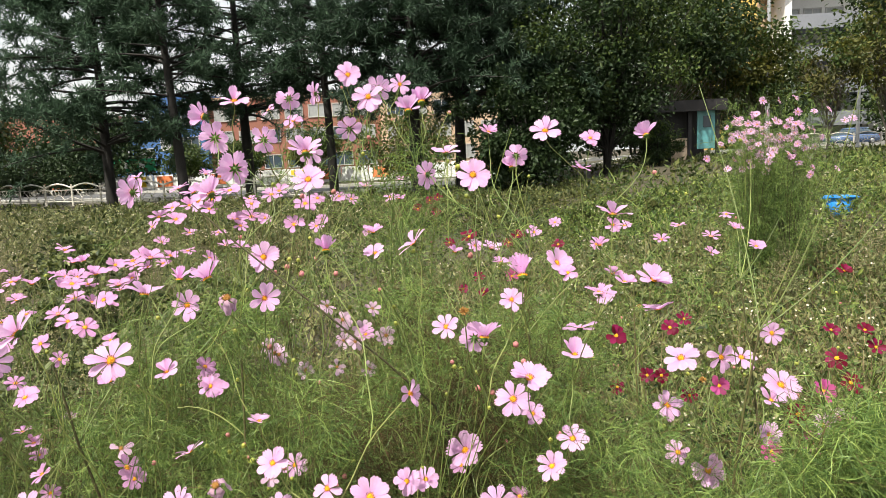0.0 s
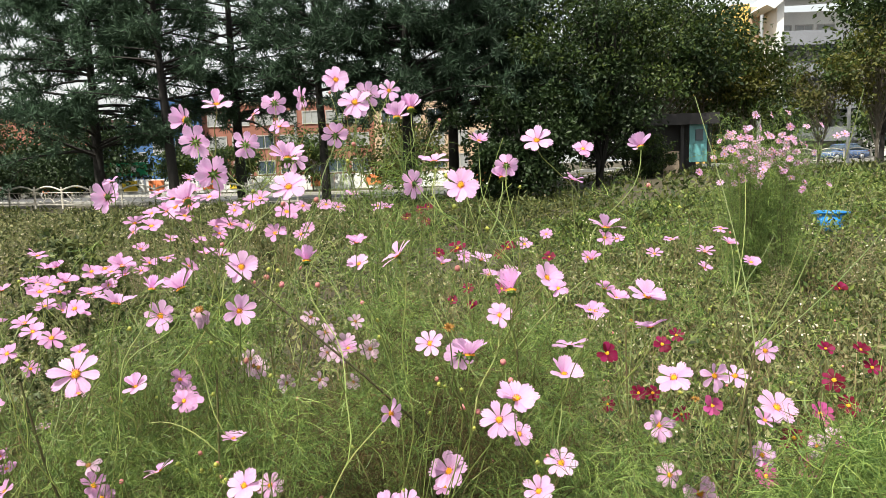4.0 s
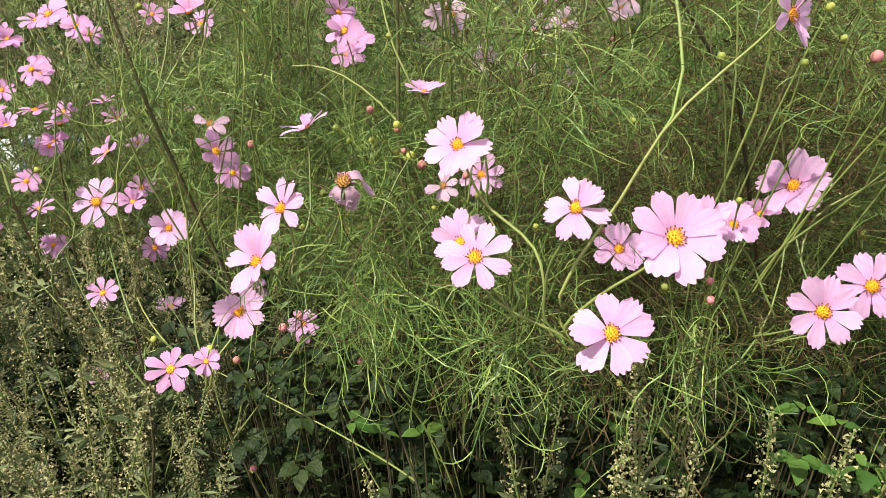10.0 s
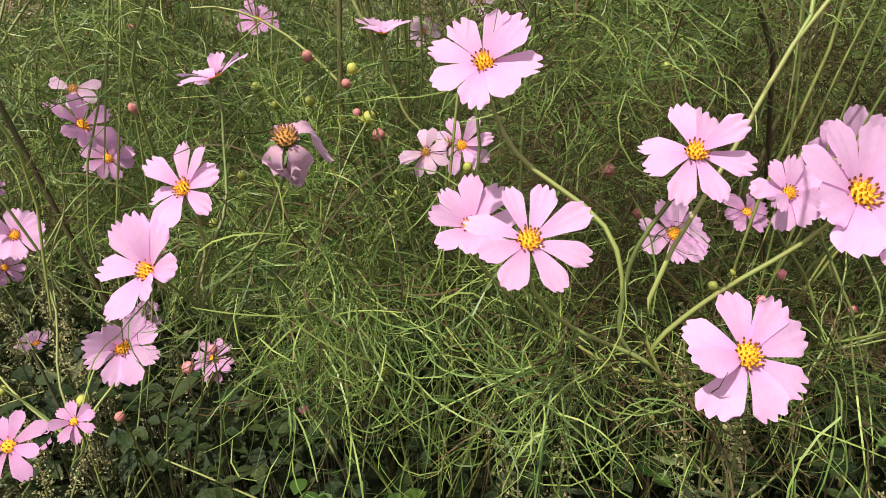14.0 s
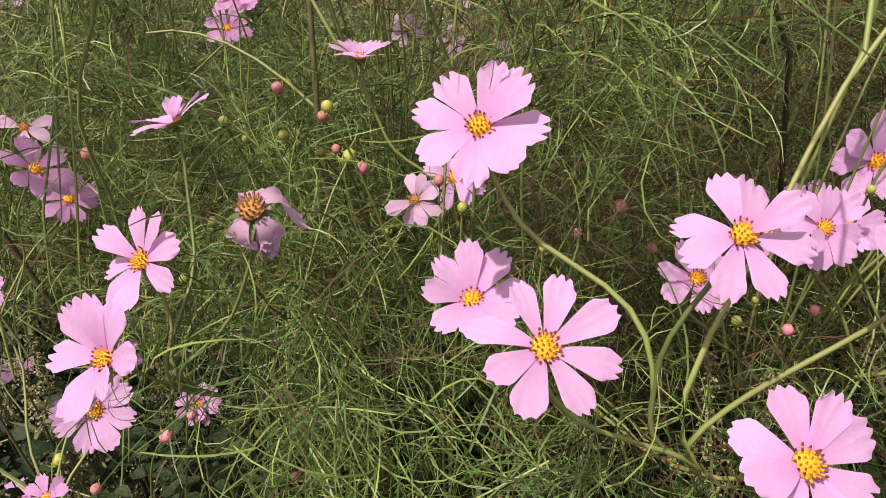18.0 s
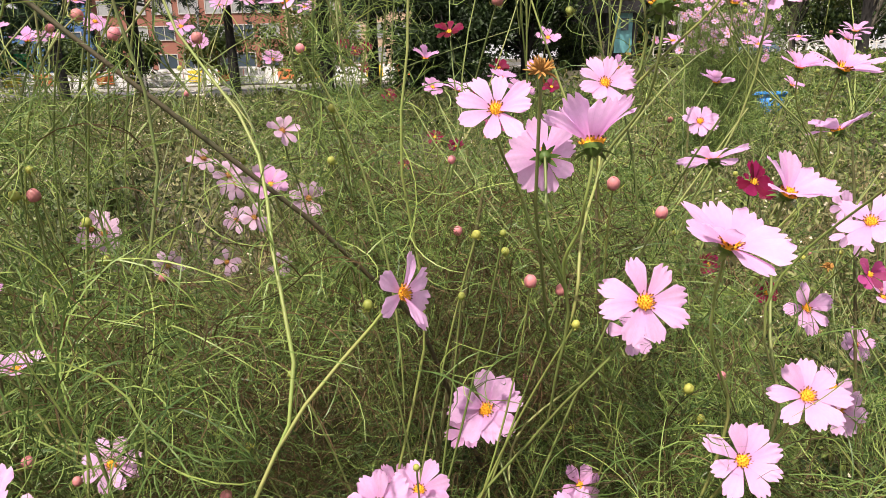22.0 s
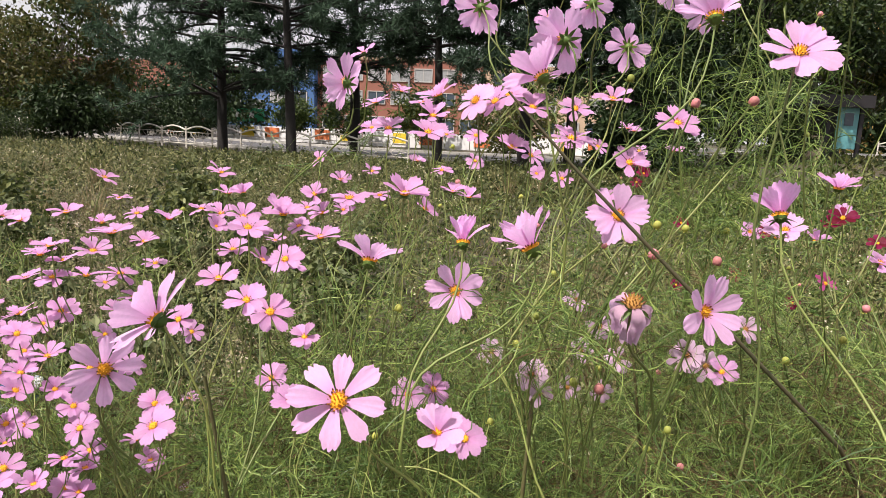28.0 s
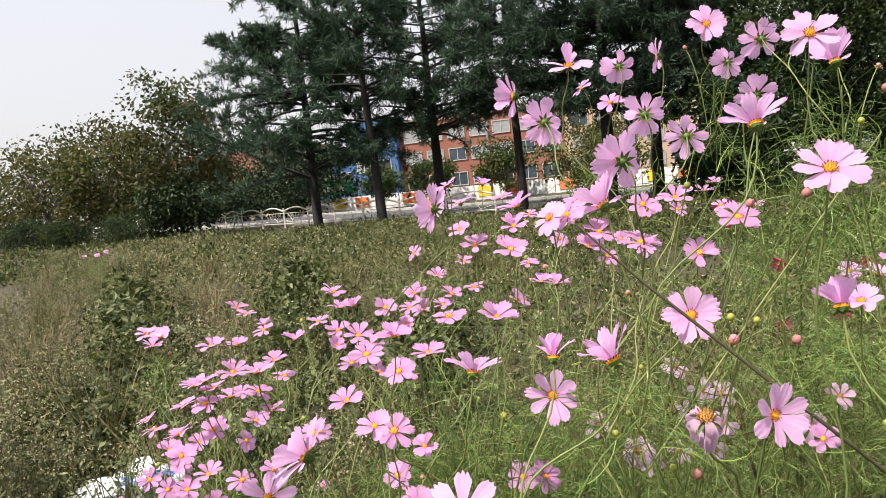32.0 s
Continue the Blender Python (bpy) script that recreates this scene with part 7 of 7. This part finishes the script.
def broad_patch(n, xr, yr, zr, label, leaf=None, size=1.0):
    """Weeds with leaves in threes on thin stems."""
    x, y = RNG.uniform(*xr, n), RNG.uniform(*yr, n)
    z = RNG.uniform(*zr, n)
    az = RNG.uniform(0, 2 * np.pi, n)
    groups = []
    for turn in (-1.0, 0.0, 1.0):
        way = np.stack([np.cos(az + turn * 1.2), np.sin(az + turn * 1.2) - 0.2, RNG.uniform(-0.25, 0.45, n)], -1)
        c = np.stack([x, y, z], -1)
        ln = RNG.uniform(0.015, 0.034, n) * size
        d = unit(way)
        side = unit(np.cross(d, [0, 0, 1.0]) + RNG.normal(size=(n, 3)) * 0.2)
        s = np.array([0.0, 0.22, 0.5, 0.78, 1.0])
        wd = np.array([0.02, 0.30, 0.34, 0.2, 0.01])
        mid = c[:, None] + d[:, None] * (ln[:, None] * (0.15 + s))[..., None] - np.array([0, 0, 1.0]) * (ln[:, None] * 0.3 * s ** 2)[..., None]
        o = side[:, None] * (ln[:, None] * wd)[..., None]
        lift = np.array([0, 0, 1.0]) * (ln[:, None] * wd * 0.35)[..., None]
        v = np.stack([mid - o + lift, mid, mid + o + lift], 2).reshape(-1, 3)
        a = (np.arange(n)[:, None] * 5 + np.arange(4)) * 3
        f = np.concatenate([np.stack([a, a + 1, a + 4, a + 3], -1).reshape(-1, 4), np.stack([a + 1, a + 2, a + 5, a + 4], -1).reshape(-1, 4)])
        groups.append((v, f, 0))
    s0 = np.stack([np.stack([x, y + 0.02, 0 * x], -1), np.stack([x, y + 0.02, z * 0.6], -1), np.stack([x, y, z], -1)], 1)
    v, f = tubes(s0, np.full((n, 3), 0.0009), 4)
    groups.append((v, f, 1))
    v, f, ix = joined(groups)
    tagged(new("broadleaf_weeds", mesh("broadleaf_weeds", v, f, [leaf or SHADEDWEED, OLDSTEM], ix, smooth=True)), label, "weeds", kind="stuff")


# overhang shade comes with the default leaf colour here
broad_patch(1500, (-0.75, 1.1), (1.2, 1.55), (0.34, 0.66), "three-leaved weeds below the cosmos, their green darkened for shade")
broad_patch(34, (0.02, 0.3), (1.06, 1.14), (0.66, 0.80), "bright green three-leaved weeds at the bed's edge", BRIGHTWEED, 0.85)
broad_patch(10, (-0.4, -0.02), (1.05, 1.14), (0.62, 0.74), "bright green three-leaved weeds at the bed's edge", BRIGHTWEED, 0.75)
broad_patch(420, (-3.2, -1.7), (1.2, 2.3), (0.3, 0.5), "green three-leaved weeds around the plastic sack")


# ---- mugwort with flower spikes along the front ----
def mugwort(seed):
    r = np.random.default_rng(seed)
    root = thing("mugwort_plant", "grey green mugwort with pale flower spikes before the cosmos", "weed plant", "mugwort along the front of the bed")
    n = 5
    az = r.uniform(0, 2 * np.pi, n)
    st = arcs(np.zeros((n, 3)), np.stack([np.cos(az) * 0.25, np.sin(az) * 0.2, np.ones(n)], -1), r.uniform(0.85, 1.0, n), np.full(n, 0.04), 9, 0.08)
    for i in range(n):
        v, f = tubes(st[i][None], np.linspace(0.0028, 0.0010, 9)[None], 5)
        part("stem", mesh("stem", v, f, STEM), root)
    m = 220
    who, t = r.integers(0, n, m), r.uniform(2.5, 7.0, m)
    i0 = t.astype(int)
    c = st[who, i0] * (1 - (t - i0))[:, None] + st[who, i0 + 1] * (t - i0)[:, None]
    a = r.uniform(0, 2 * np.pi, m)
    v, f = leaves(c, np.stack([np.cos(a), np.sin(a), r.uniform(0, 0.8, m)], -1), r.uniform(0.02, 0.05, m), r.uniform(0.005, 0.012, m))
    tagged(part("foliage", mesh("foliage", v, f, MUGWORT), root), kind="stuff")
    for i in range(n):
        m = 480
        t = 5.0 + 2.99 * r.random(m)
        i0 = t.astype(int)
        c = st[i, i0] * (1 - (t - i0))[:, None] + st[i, i0 + 1] * (t - i0)[:, None]
        c = c + r.normal(size=(m, 3)) * 0.014 * (1.1 - 0.3 * (t - 5))[:, None]
        v, f = leaves(c, r.normal(size=(m, 3)) + [0, 0, -0.3], r.uniform(0.0032, 0.0062, m), r.uniform(0.0028, 0.0045, m), 0.5)
        tagged(part("flower_spike", mesh("flower_spike", v, f, SEEDSPIKE), root, "pale yellow green flower spike"), kind="stuff")
    return root


moulds = [mugwort(s) for s in (1, 2, 3)]
for i in range(46):
    mx = random.uniform(-0.28, 0.6) if i < 15 else random.uniform(-1.7, -0.68)
    my = random.uniform(0.94, 1.0) if i < 15 else random.uniform(0.85, 1.5)
    h = random.uniform(0.82, 0.91) if i < 15 else random.uniform(0.66, 0.88)
    m = Matrix.Translation((mx, my, 0)) @ Matrix.Rotation(random.uniform(0, 6.3), 4, "Z") @ Matrix.Scale(h, 4)
    if i < 3:
        moulds[i].matrix_basis = m
    else:
        q = copy_thing(moulds[i % 3], m)
        q.scale = (h, h, h)

# taller dry grass tufts and mugwort standing in the field
def tuft(label, mat, x, y, h, blades):
    root = thing("grass_tuft", label, "grass tuft", "tufts in the weedy field", (x, y, float(rise(x, y))))
    st = RNG.normal(size=(blades, 3)) * [0.035, 0.035, 0]
    p = arcs(st, st * [6, 6, 0] + RNG.normal(size=(blades, 3)) * [0.15, 0.15, 0] + [0, 0, 1], h * RNG.uniform(0.6, 1.1, blades), np.full(blades, 0.15), 5, 0.18)
    v, f = strips(p, np.array([[0.007, 0.006, 0.005, 0.004, 0.001]]) * np.ones((blades, 1)) * (1 + y / 12))
    tagged(part("blade_tuft", mesh("blade_tuft", v, f, mat), root), kind="stuff")


for i in range(46):
    ty = 2.6 + 13 * random.random() ** 1.5
    tx = random.uniform(-1.15, 0.1) * ty - 0.4
    tuft("pale dry grass tuft in the weedy field" if i % 3 else "green grass tuft in the weedy field", DRYGRASS if i % 3 else GRASS, tx, ty, random.uniform(0.45, 0.75), 60)
for i in range(22):
    ty = 2.4 + 8 * random.random()
    q = copy_thing(moulds[i % 3], Matrix.Translation((random.uniform(-1.1, -0.35) * ty - 0.3, ty, 0)) @ Matrix.Rotation(random.uniform(0, 6.3), 4, "Z"))
    s = random.uniform(0.6, 0.85)
    q.scale = (s, s, s)
    tagged(q, "grey green mugwort in flower standing in the weedy field", group="mugwort in the field")

for tx, ty, th in ((-3.5, 3.5, 0.55), (-3.9, 3.6, 0.5), (-3.3, 4.1, 0.5), (-2.5, 3.9, 0.45), (-2.2, 3.1, 0.55), (-2.9, 4.9, 0.7), (-4.1, 4.6, 0.75), (-1.9, 4.4, 0.6), (-5.0, 5.4, 0.8), (-3.5, 6.0, 0.8), (-2.3, 5.9, 0.7), (-5.9, 6.6, 0.85), (-4.3, 7.2, 0.85)):
    broadleaf(tx, ty, th, 0.03, 0.34 + 0.03 * (ty - 3), 900, [MUGWORT, WEED, WEED], 0.04 + 0.006 * (ty - 3), 5, 0.006, STEM, "bushy green weed standing in the weedy field", "weed_bush", "weed plant", 30, "weed bushes in the field")

# ---- bushy weeds with seed panicles standing out of the field ----
def panicle_weed(label, leaf_mat, head_mat, stalks=16):
    root = thing("panicle_weed", label, "weed plant", "weeds with seed panicles")
    az, tilt = RNG.uniform(0, 2 * np.pi, stalks), RNG.uniform(0.05, 0.55, stalks)
    st = arcs(np.zeros((stalks, 3)), np.stack([np.cos(az) * tilt, np.sin(az) * tilt, np.ones(stalks)], -1), RNG.uniform(0.55, 0.95, stalks), np.full(stalks, 0.08), 7, 0.1)
    v, f = tubes(st, np.linspace(0.0035, 0.0012, 7)[None] * np.ones((stalks, 1)), 4)
    tagged(part("stem_tuft", mesh("stem_tuft", v, f, WOODYSTEM), root), kind="stuff")
    m = 520
    who, t = RNG.integers(0, stalks, m), RNG.uniform(1.0, 5.5, m)
    i0 = t.astype(int)
    c = st[who, i0] * (1 - (t - i0))[:, None] + st[who, i0 + 1] * (t - i0)[:, None] + RNG.normal(size=(m, 3)) * 0.02
    v, f = leaves(c, RNG.normal(size=(m, 3)) + [0, 0, 0.2], RNG.uniform(0.025, 0.06, m), RNG.uniform(0.008, 0.018, m))
    tagged(part("foliage", mesh("foliage", v, f, leaf_mat), root), kind="stuff")
    m = 620
    who, t = RNG.integers(0, stalks, m), 3.6 + 2.39 * RNG.random(m) ** 0.7
    i0 = t.astype(int)
    c = st[who, i0] * (1 - (t - i0))[:, None] + st[who, i0 + 1] * (t - i0)[:, None] + RNG.normal(size=(m, 3)) * 0.028
    v, f = leaves(c, RNG.normal(size=(m, 3)), RNG.uniform(0.009, 0.017, m), RNG.uniform(0.006, 0.011, m), 0.5)
    tagged(part("seed_panicle", mesh("seed_panicle", v, f, head_mat), root), kind="stuff")
    return root


dryl, greenl = "dry grey brown weed with pale seed panicles in the field", "grey green weed with seed panicles in the field"
weed_moulds = [panicle_weed(dryl, DRYLEAF, PANICLE), panicle_weed(dryl, DRYLEAF, PANICLE, 11), panicle_weed(greenl, MUGWORT, SEEDSPIKE), panicle_weed(greenl, WEED, SEEDSPIKE, 11)]
for i in range(125):
    if i < 95:
        wy = 2.7 + 15 * random.random() ** 1.6
        wx, s, j = random.uniform(-1.2, -0.25) * wy - 0.3, random.uniform(0.65, 1.0), random.choice((0, 0, 1, 2, 3))
    else:
        wy = 4.0 + 11 * random.random()
        wx, s, j = random.uniform(0.1, 0.62) * wy, random.uniform(0.4, 0.65), random.choice((2, 3, 3, 1))
    m = Matrix.Translation((wx, wy, float(rise(wx, wy)) - 0.02)) @ Matrix.Rotation(random.uniform(0, 6.3), 4, "Z")
    if i < 4:
        weed_moulds[i].matrix_basis = m @ Matrix.Scale(s, 4)
    else:
        q = copy_thing(weed_moulds[j], m)
        q.scale = (s, s, s)

# ---- crumpled sack in the weeds ----
sack = thing("plastic_sack", "crumpled white plastic sack with blue print in the weeds", "sack", place=(-2.86, 3.10, 0.06))
bm = bmesh.new()
bmesh.ops.create_icosphere(bm, subdivisions=5, radius=1)
for v in bm.verts:
    q = v.co.copy()
    k = 0.82 + 0.55 * noise.noise(q * 1.6) + 0.34 * abs(noise.noise(q * 4.0)) - 0.2 * abs(noise.noise(q * 9.0))
    v.co = Vector((q.x * 0.26 * k, q.y * 0.22 * k, max(q.z, -0.5) * 0.115 * k + 0.08))
me = from_bm("sack_body", bm, [BAGWHITE, BAGBLUE], smooth=True)
for p in me.polygons:
    p.material_index = int(noise.noise(p.center * 7.0 + Vector((3, 1, 0))) > 0.06 + 1.5 * max(0, p.center.z - 0.08))
part("sack_body", me, sack)
v, f = strips(np.array([[(-0.05, 0, 0.16), (-0.02, 0.02, 0.20), (0.03, 0.0, 0.22), (0.1, -0.03, 0.18)]]), np.array([[0.05, 0.09, 0.12, 0.14]]))
part("tied_end", mesh("tied_end", v, f, BAGWHITE, smooth=True), sack)
